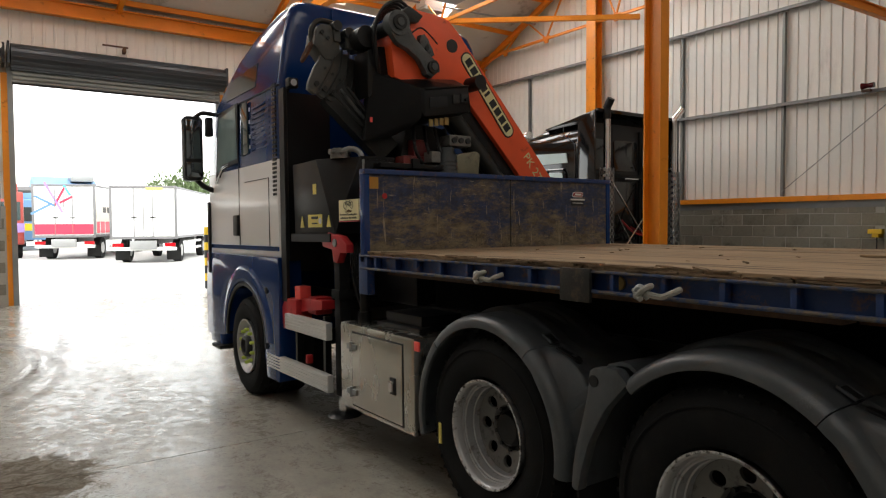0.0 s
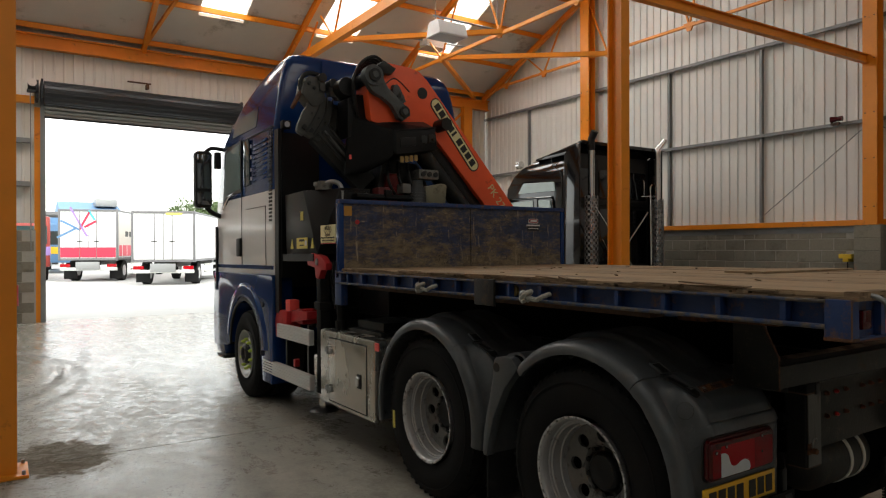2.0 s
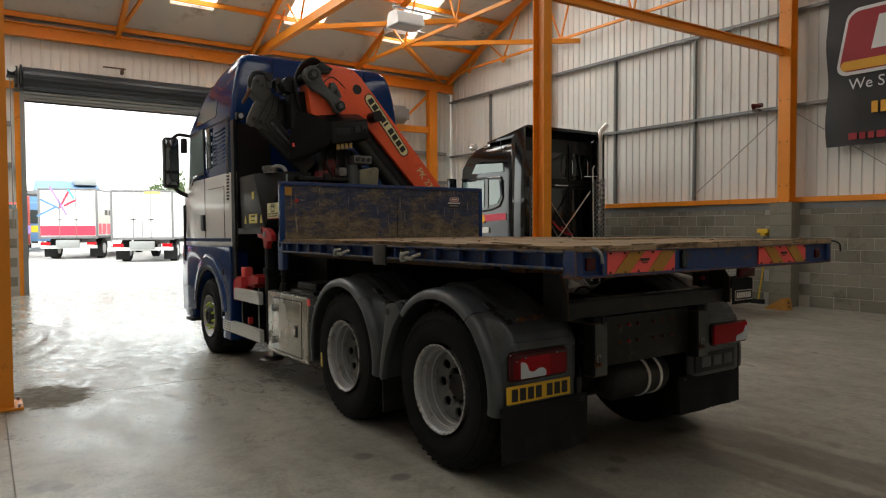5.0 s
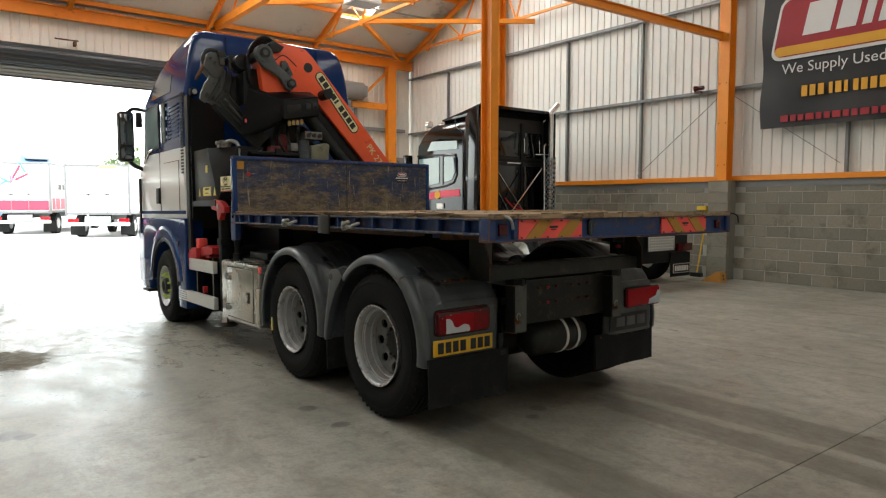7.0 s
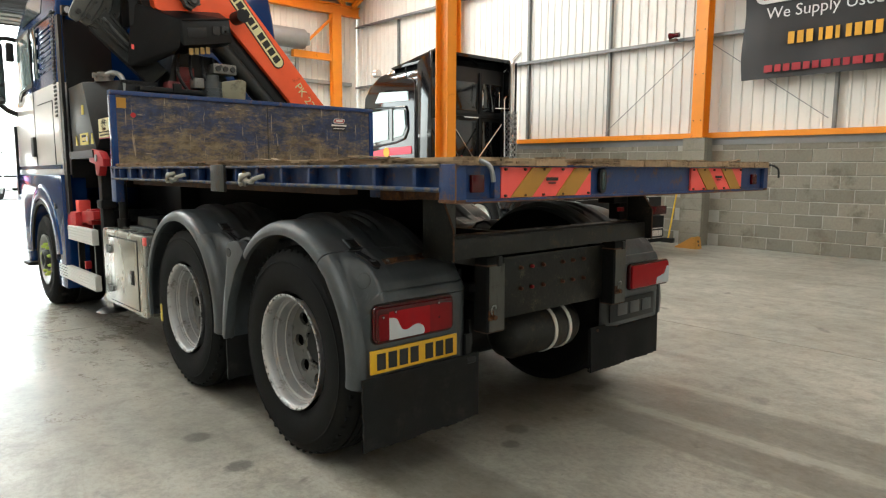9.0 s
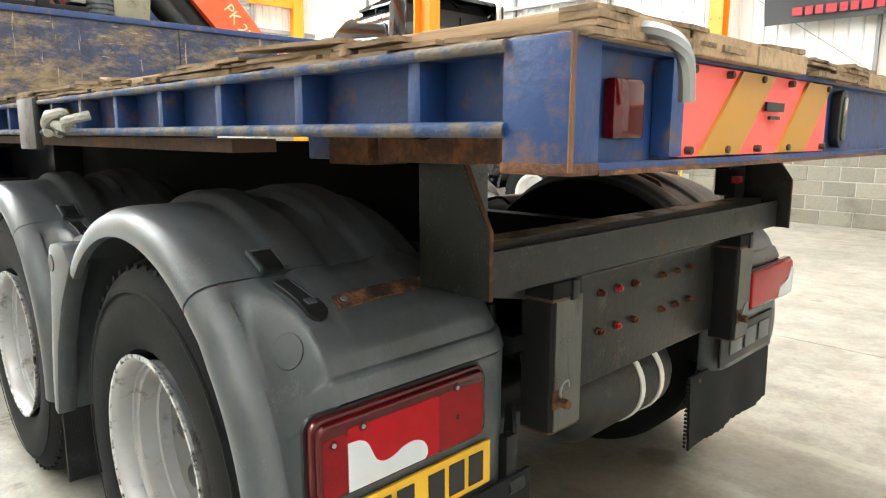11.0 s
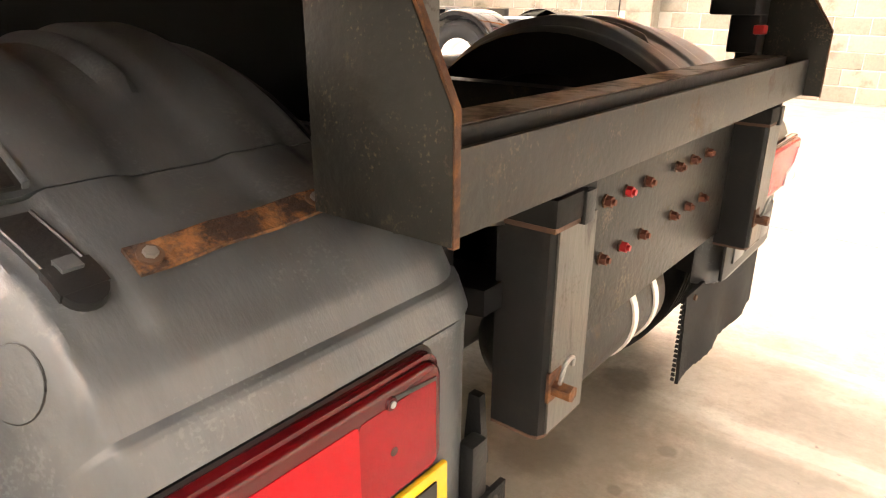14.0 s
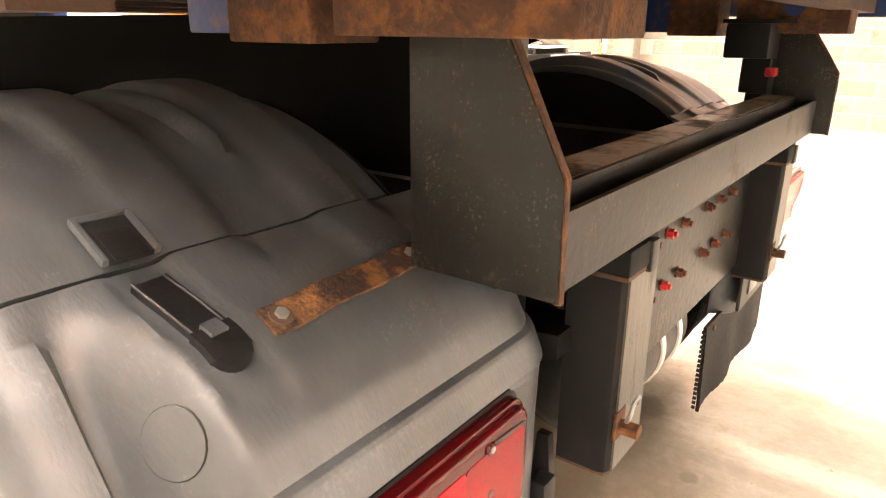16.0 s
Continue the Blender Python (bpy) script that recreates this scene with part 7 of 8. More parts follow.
part("face_panel", P([(-0.51, 2.605), (-0.34, 2.635), (-0.345, 2.715), (-0.515, 2.69)], "y", 4.194, 4.21, bevel=0.004), M_BLACK, cb)
part("edge_flange", T([(-0.558, 4.195, 2.752), (-0.13, 4.195, 2.818)], 0.008, 6), M_BLACK, cb)
part("side_cheek", hull(((-0.57, 4.22, 2.76), (-0.57, 4.22, 2.53), (-0.6, 4.3, 2.47), (-0.78, 4.42, 2.37), (-0.93, 4.5, 2.36), (-0.87, 4.5, 2.89), (-0.84, 4.52, 2.92), (-0.8, 4.7, 2.9), (-0.85, 4.7, 2.4), (-0.62, 4.6, 2.5), (-0.6, 4.6, 2.8)), 0.012), M_MATTBLACK, cb)
part("sticker", B((-0.905, -0.885, 4.44, 4.45, 2.5, 2.54)), M_CHEVRED, cb)
for k in range(4):
    part("lever_tag", B((-0.488 + 0.05 * k, -0.452 + 0.05 * k, 4.24, 4.25, 2.475 + 0.008 * k, 2.53 + 0.009 * k)), M_TAG, cb)
    tp("valve_hose", T(arc_pts([(-0.5 + 0.1 * k, 4.45, 2.5), (-0.55 + 0.12 * k, 4.35, 2.3), (-0.4 + 0.12 * k, 4.4, 2.12), (-0.2 + 0.1 * k, 4.6, 2.05)]), 0.015, 8), M_BLACK)
tp("oil_filter", C(*[((-0.25, 4.35, 2.06 + 0.03 * k), (-0.25, 4.35, 2.078 + 0.03 * k), 0.09) for k in range(6)], ((-0.25, 4.35, 1.95), (-0.25, 4.35, 2.27), 0.082), ((-0.25, 4.35, 2.27), (-0.25, 4.35, 2.33), 0.06)), M_FENDER, "grey ribbed oil filter")
vb = tp("valve_block", B((-0.25, -0.03, 4.3, 4.45, 2.345, 2.435), bevel=0.01), M_VALVE)
for k in range(3):
    part("port", C(((-0.21 + 0.07 * k, 4.3, 2.39), (-0.21 + 0.07 * k, 4.285, 2.39), 0.024), seg=14), M_INK, vb)
tp("valve_block", B((-0.43, -0.34, 4.3, 4.42, 2.2, 2.29), bevel=0.01), M_VALVE)
tp("small_tank", P([(-0.18, 2.09), (0.05, 2.09), (0.07, 2.3), (0.02, 2.315), (-0.18, 2.275)], "y", 4.3, 4.5, bevel=0.025), M_RESERVOIR, "dull cream plastic reservoir")
tp("pump_unit", B((-0.75, -0.45, 4.35, 4.6, 2.0, 2.12), (0.3, 0.5, 4.3, 4.6, 1.95, 2.1), bevel=0.015), M_HYD)
tp("wiper_bracket", B((-0.9, -0.3, 4.3, 4.42, 2.14, 2.18), (-0.62, -0.55, 4.28, 4.32, 2.14, 2.22), bevel=0.005), M_BLACKPAINT)

# folded knuckle arm: nested telescopic sections with hook
kn = tp("knuckle_arm", P([(-1.27, 3.1), (-1.25, 3.2), (-1.2, 3.27), (-1.12, 3.27), (-1.05, 3.2), (-1.04, 3.08), (-1.1, 3.0), (-1.17, 2.99)], "y", 4.66, 4.84, bevel=0.02), M_KNUCKLE, "dark folded telescopic knuckle arm with a hook")
for x, z in ((-1.15, 3.16), (-1.2, 3.2)):
    part("head_bolt", C(((x, 4.665, z), (x, 4.645, z), 0.016), seg=8), M_HYD, kn)
for k in range(5):
    y = 4.7 + 0.035 * k
    line = ((-1.13 + 0.072 * k, 3.13 - 0.022 * k), (-1.15 + 0.075 * k, 3.0 - 0.025 * k), (-1.19 + 0.08 * k, 2.9 - 0.03 * k), (-1.245 + 0.082 * k, 2.8 - 0.022 * k), (-1.285 + 0.085 * k, 2.735 - 0.015 * k))
    part("section_plate", P(ribbon(line, (0.06, 0.058, 0.072, 0.062, 0.035)), "y", y - 0.025, y + 0.025, bevel=0.009), M_KNUCKLE, kn)
    part("section_edge", T(arc_pts([(x + 0.058, y - 0.03, z + 0.02) for x, z in line]), 0.007, 6), M_HYD, kn)
    part("section_bolt", C(((line[3][0], y - 0.024, line[3][1]), (line[3][0], y - 0.04, line[3][1]), 0.022), seg=8), M_HYD, kn)
    part("section_bolt", C(((line[2][0] + 0.02, y - 0.024, line[2][1] + 0.03), (line[2][0] + 0.02, y - 0.036, line[2][1] + 0.03), 0.01), seg=8), M_HYD, kn)
for x, z, r in ((-1.08, 3.28, 0.04), (-0.975, 3.24, 0.042), (-0.905, 3.21, 0.045), (-0.84, 3.18, 0.045)):
    part("section_pin", C(((x, 4.62, z - 0.02), (x, 4.86, z - 0.02), r), seg=18), M_HYD, kn)
    part("pin_tab", P([(x - 0.03, z - 0.02), (x + 0.03, z - 0.02), (x + 0.035, z - 0.14), (x - 0.02, z - 0.14)], "y", 4.64, 4.67, bevel=0.006), M_KNUCKLE, kn)
bm = bmesh.new()
beam(bm, (-1.05, 4.85, 2.78), (-0.6, 4.72, 2.3), 0.2, 0.2)
part("section_tube", bm, M_HYD, kn)
for k in range(3):
    part("ram", T(arc_pts([(-1.13 + 0.06 * k, 4.62, 2.74 + 0.025 * k), (-0.97 + 0.05 * k, 4.6, 2.57 + 0.03 * k), (-0.8 + 0.035 * k, 4.58, 2.42 + 0.03 * k)]), 0.014, 8), M_LINK if k == 1 else M_HYD, kn)
bm = T([(-1.295 + 0.045 * math.cos(a), 4.72 + 0.03 * math.sin(a), 3.055 + 0.085 * math.cos(a)) for a in [2 * math.pi * i / 18 for i in range(19)]], 0.015, 8)
part("hook_ring", bm, M_RUSTY, kn, "rusty hook ring")
part("shackle", T(arc_pts([(-1.25, 4.72, 3.12), (-1.26, 4.72, 3.22), (-1.2, 4.72, 3.3), (-1.08, 4.72, 3.3), (-1.02, 4.72, 3.25)]), 0.022, 8), M_HYD, kn)

# ---- cab
CAB_AT = pose(-0.14, -0.13, 0.025) @ Matrix.Diagonal((0.927, 1, 0.985, 1))


def cabp(name, bm, mat, label="", parent=None, smooth=True):
    """A part of the cab, set where the cab sits on the chassis."""
    ob = tp(name, bm, mat, label, parent, smooth)
    ob.matrix_basis = CAB_AT
    return ob


def cab_ring(z, w, yf, yr, r=0.12, rr=0.06, n=6, cx=0.0):
    pts = []
    for px, py, q, a0 in ((cx + w - r, yf - r, r, 0), (cx - w + r, yf - r, r, 90), (cx - w + rr, yr + rr, rr, 180), (cx + w - rr, yr + rr, rr, 270)):
        for k in range(n + 1):
            a = radians(a0 + 90 * k / n)
            pts.append((px + q * math.cos(a), py + q * math.sin(a), z))
    return pts


def loft(rings, cap0=True, cap1=True):
    bm = bmesh.new()
    vs = strip(bm, rings, closed=True)
    if cap0:
        bm.faces.new(vs[0][::-1])
    if cap1:
        bm.faces.new(vs[-1])
    return bm


cab = cabp("cab_body", loft([cab_ring(1.43, 1.215, 7.72, 5.54), cab_ring(1.45, 1.225, 7.73, 5.53), cab_ring(1.95, 1.23, 7.74, 5.53), cab_ring(2.3, 1.226, 7.73, 5.53)]), M_WHITE, "white cab side panel")
part("upper_cab", loft([cab_ring(2.3, 1.225, 7.728, 5.532), cab_ring(2.7, 1.215, 7.62, 5.53), cab_ring(2.95, 1.205, 7.5, 5.53)], False, False), M_BLUE, cab, "blue upper cab")
part("cab_roof", loft([cab_ring(2.95, 1.212, 7.51, 5.525), cab_ring(3.02, 1.2, 7.46, 5.52), cab_ring(3.2, 1.175, 7.28, 5.52, 0.2), cab_ring(3.4, 1.14, 6.98, 5.53, 0.25), cab_ring(3.56, 1.1, 6.6, 5.54, 0.3, 0.07), cab_ring(3.66, 1.06, 6.2, 5.56, 0.3, 0.09), cab_ring(3.72, 1.0, 5.95, 5.6, 0.15, 0.1), cab_ring(3.745, 0.9, 5.8, 5.64, 0.05, 0.05)]), M_BLUE, cab, "glossy blue high cab roof")
part("roof_seam", B((-1.216, -1.195, 5.56, 7.44, 2.945, 2.957)), M_INK, cab)
for x in (-0.66, 0.66):
    part("rear_rib", B((x - 0.01, x + 0.01, 5.508, 5.54, 2.9, 3.68)), M_BLUE, cab)
# black panel; it also paints the shadow low on the cab's rear
part("rear_panel", B((-1.15, 1.15, 5.5, 5.53, 1.4, 2.88)), M_BLACK, cab)
part("rear_blue", B((-0.72, 1.18, 5.494, 5.5, 2.1, 2.9)), M_BLUE, cab)
part("side_stripe", B((-1.234, -1.222, 5.57, 7.6, 1.485, 1.525)), M_BLUE, cab, "thin blue stripe")
part("door_gap", B((-1.2335, -1.224, 6.6, 6.608, 1.5, 2.9)), M_INK, cab)
lo = bmesh.new()
add_box(lo, -1.2335, -1.226, 5.78, 6.42, 2.145, 2.151)
add_box(lo, -1.2335, -1.226, 5.776, 5.782, 1.52, 2.15)
part("locker_gap", lo, M_INK, cab)
part("door_handle", B((-1.26, -1.225, 6.6, 6.74, 1.62, 1.83), bevel=0.012), M_BLACK, cab, "black door handle")
part("door_window", P([(6.63, 2.4), (7.12, 2.38), (7.22, 2.3), (7.3, 2.32), (7.2, 2.88), (6.66, 2.92)], "x", -1.238, -1.224), M_GLASSPALE, cab, "door window with pale daylight painted in")
part("window_frame", P([(6.6, 2.36), (7.1, 2.34), (7.22, 2.25), (7.36, 2.26), (7.24, 2.92), (6.6, 2.96)], "x", -1.234, -1.222), M_BLACK, cab)
part("quarter_window", P([(6.3, 2.42), (6.5, 2.41), (6.52, 2.92), (6.33, 2.93)], "x", -1.236, -1.222, bevel=0.003), M_GLASSDARK, cab, "dark narrow cab window")
part("mirror_trim", T(arc_pts([(-1.235, 7.34, 2.2), (-1.245, 7.22, 2.27), (-1.24, 7.1, 2.34), (-1.238, 6.9, 2.36)]), 0.014, 8), M_CHROME, cab)
pane = bmesh.new()
edge = [(6.16, 3.04, 1.199), (7.04, 3.04, 1.199), (7.0, 3.16, 1.183), (6.86, 3.24, 1.17), (6.16, 3.27, 1.165)]
pane.faces.new([pane.verts.new((-w - 0.004, y, z)) for y, z, w in edge])
part("roof_window", thicken(pane, 0.008), M_GLASSDARK, cab, "dark glossy roof side window")
for k in range(26):
    z = 1.98 + 0.0385 * k
    for j in range(2):
        part("air_slot", B((-1.235, -1.222, 5.585 + 0.05 * j, 5.62 + 0.05 * j, z, z + 0.022)), M_INK, cab)
# white chips paint small reflections on the cab side
for z in (2.46, 2.56, 2.7, 2.82):
    part("slot_glint", B((-1.236, -1.226, 6.245, 6.262, z, z + 0.035)), M_PAPER, cab)
for k in range(9):
    z = 2.44 + 0.05 * k
    part("side_louvre", P([(5.76, z), (6.22, z - 0.012), (6.22, z + 0.01), (5.76, z + 0.022)], "x", -1.2245, -1.216, bevel=0.003), M_BLUE, cab)
part("windscreen", P([(-1.1, 2.3), (1.1, 2.3), (1.05, 2.95), (-1.05, 2.95)], "y", 7.55, 7.72), M_GLASSDARK, cab)
sp = cabp("work_lamp", B((-1.185, -1.085, 5.38, 5.46, 2.9, 2.985), bevel=0.015), M_BLACK, "small black work lamp behind the cab")
part("lens", C(((-1.135, 5.38, 2.942), (-1.135, 5.374, 2.942), 0.03), seg=16), M_LENSCLEAR, sp)
part("bezel", C(((-1.135, 5.385, 2.942), (-1.135, 5.377, 2.942), 0.038), seg=16), M_BLACK, sp)
part("stalk", C(((-1.14, 5.46, 2.93), (-1.14, 5.53, 2.88), 0.015), seg=8), M_BLACK, sp)
cabp("side_deflector", B((-1.22, -1.19, 5.42, 5.53, 1.05, 2.9)), M_BLACK)
mir = cabp("door_mirror", P(rounded(-1.55, -1.335, 2.23, 2.94, 0.05), "y", 7.48, 7.62, bevel=0.02), M_BLACK, "tall black door mirror")
part("mirror_glass", B((-1.53, -1.355, 7.474, 7.48, 2.47, 2.9), bevel=0.002), M_MIRROR, mir)
part("wide_glass", B((-1.53, -1.355, 7.474, 7.48, 2.27, 2.43), bevel=0.002), M_MIRROR, mir)
part("mirror_arm", T(arc_pts([(-1.42, 7.55, 2.92), (-1.34, 7.5, 2.98), (-1.2, 7.42, 2.96)]), 0.025, 10), M_BLACK, mir)
part("mirror_arm", T(arc_pts([(-1.4, 7.56, 2.25), (-1.32, 7.52, 2.17), (-1.2, 7.5, 2.12)]), 0.03, 10), M_BLACK, mir)
part("kerb_mirror", B((-1.31, -1.23, 7.42, 7.52, 2.72, 2.93), bevel=0.02), M_BLACK, mir)
cabp("grab_pole", B((-1.26, -1.23, 7.58, 7.64, 1.2, 2.0), bevel=0.01), M_BLACK)


WYC = 6.43


def cab_skirt(side):
    arch = [(WYC + 0.575 * math.cos(radians(a)), 0.6 + 0.55 * math.sin(radians(a))) for a in range(0, 181, 12)]
    pts = [(5.55, 1.43), (5.53, 1.2), (5.56, 0.32), (5.86, 0.32), (5.93, 0.56)] + arch[::-1] + [(7.14, 0.55), (7.74, 0.5), (7.76, 0.9), (7.72, 1.43)]
    x0, x1 = (-1.25, -1.02) if side < 0 else (1.02, 1.25)
    sk = cabp("cab_skirt", P(pts, "x", x0, x1, bevel=0.01), M_BLUE, "blue lower cab panel with wheel arch")
    bm = bmesh.new()
    rows = []
    for a in range(-2, 183, 8):
        c, s_ = math.cos(radians(a)), math.sin(radians(a))
        rows.append([(side * x, WYC + q * c, 0.6 + (q - 0.025) * s_) for x, q in ((1.262, 0.55), (1.268, 0.57), (1.266, 0.585), (1.25, 0.6), (1.24, 0.55))])
    strip(bm, rows, closed=True)
    part("arch_trim", bm, M_BLACK, sk)
    rows = []
    for a in range(8, 181, 6):
        c, s_ = math.cos(radians(a)), math.sin(radians(a))
        rows.append([(side * x, WYC + q * c, 0.6 + (q - 0.025) * s_) for x, q in ((1.245, 0.76), (1.252, 0.75), (1.262, 0.68), (1.272, 0.61), (1.268, 0.6), (1.245, 0.6))])
    bm = bmesh.new()
    strip(bm, rows, closed=True)
    part("arch_flare", bm, M_BLUE, sk, "blue flared wheel arch")
    # solid black disc stands in for the dark inside of the arch
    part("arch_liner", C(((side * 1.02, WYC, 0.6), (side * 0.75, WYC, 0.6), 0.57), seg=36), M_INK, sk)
    part("filler_cap", C(((side * 1.25, 5.83, 1.12), (side * 1.262, 5.83, 1.12), 0.03)), M_BLACK, sk)
    return sk


for side in (-1, 1):
    cab_skirt(side)
    cabp("cab_step", B((min(side * 1.28, side * 1.05), max(side * 1.28, side * 1.05), 7.2, 7.5, 0.38, 0.42), bevel=0.008), M_BLACK)
cabp("front_bumper", loft([cab_ring(0.42, 1.22, 7.78, 7.3), cab_ring(0.6, 1.25, 7.82, 7.25), cab_ring(1.1, 1.24, 7.8, 7.2), cab_ring(1.5, 1.2, 7.72, 7.2)]), M_BLUE)
cabp("cab_floor", B((-1.18, 1.18, 5.56, 7.5, 1.3, 1.5)), M_BLACK)

# ---------------------------------------------------------------- the black tractor unit behind
t2 = thing("tractor_unit", "glossy black tractor unit with tall chrome exhaust stacks", "truck", at=pose(6.79, 0, 0))


def t2p(name, bm, mat, label="", parent=None, smooth=True):
    return part(name, bm, mat, parent or t2, label, smooth)


cb2 = t2p("cab_body", loft([cab_ring(1.0, 1.2, 10.35, 8.45), cab_ring(1.9, 1.23, 10.37, 8.45), cab_ring(2.9, 1.215, 10.28, 8.45), cab_ring(3.15, 1.19, 10.18, 8.45, 0.25), cab_ring(3.32, 1.13, 10.0, 8.46, 0.3), cab_ring(3.42, 1.05, 9.7, 8.47, 0.3), cab_ring(3.5, 0.95, 9.2, 8.5, 0.2)]), M_BLACKGLOSS, "glossy black cab")
part("door_window", P([(10.15, 2.6), (9.36, 2.6), (9.36, 2.02), (10.15, 1.92)], "x", -1.242, -1.222), M_GLASSPALE, cb2, "door window with pale daylight painted in")
part("rear_window", P([(9.18, 2.6), (8.84, 2.58), (8.79, 2.24), (8.9, 2.08), (9.18, 2.04)], "x", -1.242, -1.222), M_GLASSPALE, cb2, "side window with pale daylight painted in")
part("window_frame", T([(-1.238, 10.2, 2.67), (-1.238, 8.79, 2.64), (-1.238, 8.75, 2.56), (-1.238, 8.72, 2.2), (-1.238, 8.82, 2.02), (-1.238, 9.1, 1.95), (-1.238, 10.2, 1.84)], 0.022, 8), M_BLACKGLOSS, cb2, "black window surround")
part("window_post", B((-1.246, -1.222, 9.22, 9.32, 1.98, 2.66)), M_BLACKGLOSS, cb2)
part("upper_window", P([(9.66, 2.98), (8.74, 2.94), (8.7, 2.76), (9.82, 2.77)], "x", -1.236, -1.2), M_GLASSPALE, cb2)
part("panel_gap", T(arc_pts([(-1.18, 8.86, 3.44), (-1.2, 8.8, 3.25), (-1.22, 8.56, 3.1), (-1.232, 8.52, 2.7), (-1.236, 8.52, 1.3)]), 0.008, 6), M_INK, cb2)
part("decal_script", P([(8.62, 1.72), (9.3, 1.69), (10.2, 1.6), (10.2, 1.74), (9.4, 1.84), (8.62, 1.87)], "x", -1.244, -1.226), M_BARRED, cb2, "red script decal")
part("decal_flower", C(((-1.24, 9.42, 1.75), (-1.25, 9.42, 1.75), 0.1)), M_BANNERYEL, cb2)
part("decal_mark", B((-1.246, -1.226, 9.2, 9.45, 1.44, 1.56)), M_PAPER, cb2)
for side in (-1, 1):
    part("side_fairing", P([(8.06, 1.1), (8.46, 1.1), (8.47, 3.44), (8.3, 3.58), (8.06, 3.66)], "x", min(side * 1.21, side * 1.17), max(side * 1.21, side * 1.17), bevel=0.008), M_BLACKGLOSS, cb2, "black side air fairing")
part("roof_deflector", P([(8.06, 3.62), (8.06, 3.69), (8.75, 3.56), (9.4, 3.46), (9.4, 3.42), (8.5, 3.46)], "x", -1.13, 1.13, bevel=0.015), M_BLACKGLOSS, cb2)
part("back_panel", B((-1.16, 1.16, 8.4, 8.44, 1.1, 3.5)), M_INK, cb2)
for x in (-0.42, 0.42):
    part("back_rib", B((x - 0.03, x + 0.03, 8.36, 8.4, 1.2, 3.4)), M_BLACK, cb2)
part("back_rail", B((-1.0, 1.0, 8.33, 8.36, 2.5, 2.56)), M_BLACK, cb2)
for x0, x1 in ((-1.08, -0.5), (-0.34, 0.34), (0.5, 1.08)):
    for z0, z1 in ((1.3, 2.42), (2.62, 3.2)):
        part("pressed_panel", P(rounded(x0, x1, z0, z1, 0.06), "y", 8.385, 8.402, bevel=0.006), M_BLACKGLOSS, cb2)
for x in (0.45, 0.95):
    part("grab_handle", T(arc_pts([(x, 8.38, 2.7), (x, 8.33, 2.74), (x, 8.33, 3.02), (x, 8.38, 3.06)]), 0.012, 8), M_CHROME, cb2)
part("air_coupling_bar", B((-0.1, 0.3, 8.3, 8.33, 2.47, 2.49)), M_CHROME, cb2)
m2 = t2p("door_mirror", B((-1.5, -1.3, 10.3, 10.45, 2.0, 2.7), bevel=0.04), M_BLACKGLOSS)
part("chrome_lamp", C(((-1.0, 10.0, 3.42), (-1.0, 10.12, 3.42), 0.08)), M_CHROME, cb2)
for side in (-1, 1):
    x = 1.03 if side > 0 else -0.9
    stk = t2p("exhaust_pipe", C(((x, 8.05, 1.2), (x, 8.05, 3.5), 0.065), seg=24), M_CHROME, "tall polished exhaust stack")
    part("tip", T(arc_pts([(x, 8.05, 3.45), (x, 8.05, 3.62), (x + 0.03, 8.04, 3.69), (x + 0.17, 7.99, 3.86)]), 0.066, 20) if side > 0 else C(((x, 8.05, 3.5), (x, 8.05, 3.72), 0.066), ((x, 8.06, 3.7), (x, 7.96, 3.86), 0.07), seg=24), M_CHROME if side > 0 else M_BLACK, stk)
    bm = bmesh.new()
    for i in range(16):
        a = 2 * math.pi * i / 16
        for k in range(26):
            if (i + k) % 2:
                continue
            c = Vector((x + 0.125 * math.cos(a), 8.05 + 0.125 * math.sin(a), 1.2 + 0.055 * k))
            m = Matrix.Translation(c) @ Euler((0, 0, a)).to_matrix().to_4x4()
            add_box(bm, -0.004, 0.004, -0.024, 0.024, 0, 0.055, m=m)
    part("perforated_guard", bm, M_GALV, stk, "perforated steel guard", smooth=False)
for p0, p1 in (((-0.79, 2.48), (0.38, 1.2)), ((0.79, 2.36), (-0.32, 1.2)), ((-0.56, 1.8), (-0.11, 1.2))):
    t2p("stay", T([(p0[0], 8.1, p0[1]), (p1[0], 8.1, p1[1])], 0.017, 8), M_CHROME)
t2p("vertical_pipe", T([(0.9, 8.1, 1.1), (0.87, 8.1, 2.86), (0.91, 8.1, 2.94)], 0.022, 8), M_CHROME)
t2p("cross_stay", T([(0.58, 8.1, 2.68), (1.0, 8.1, 2.7)], 0.018, 8), M_CHROME)
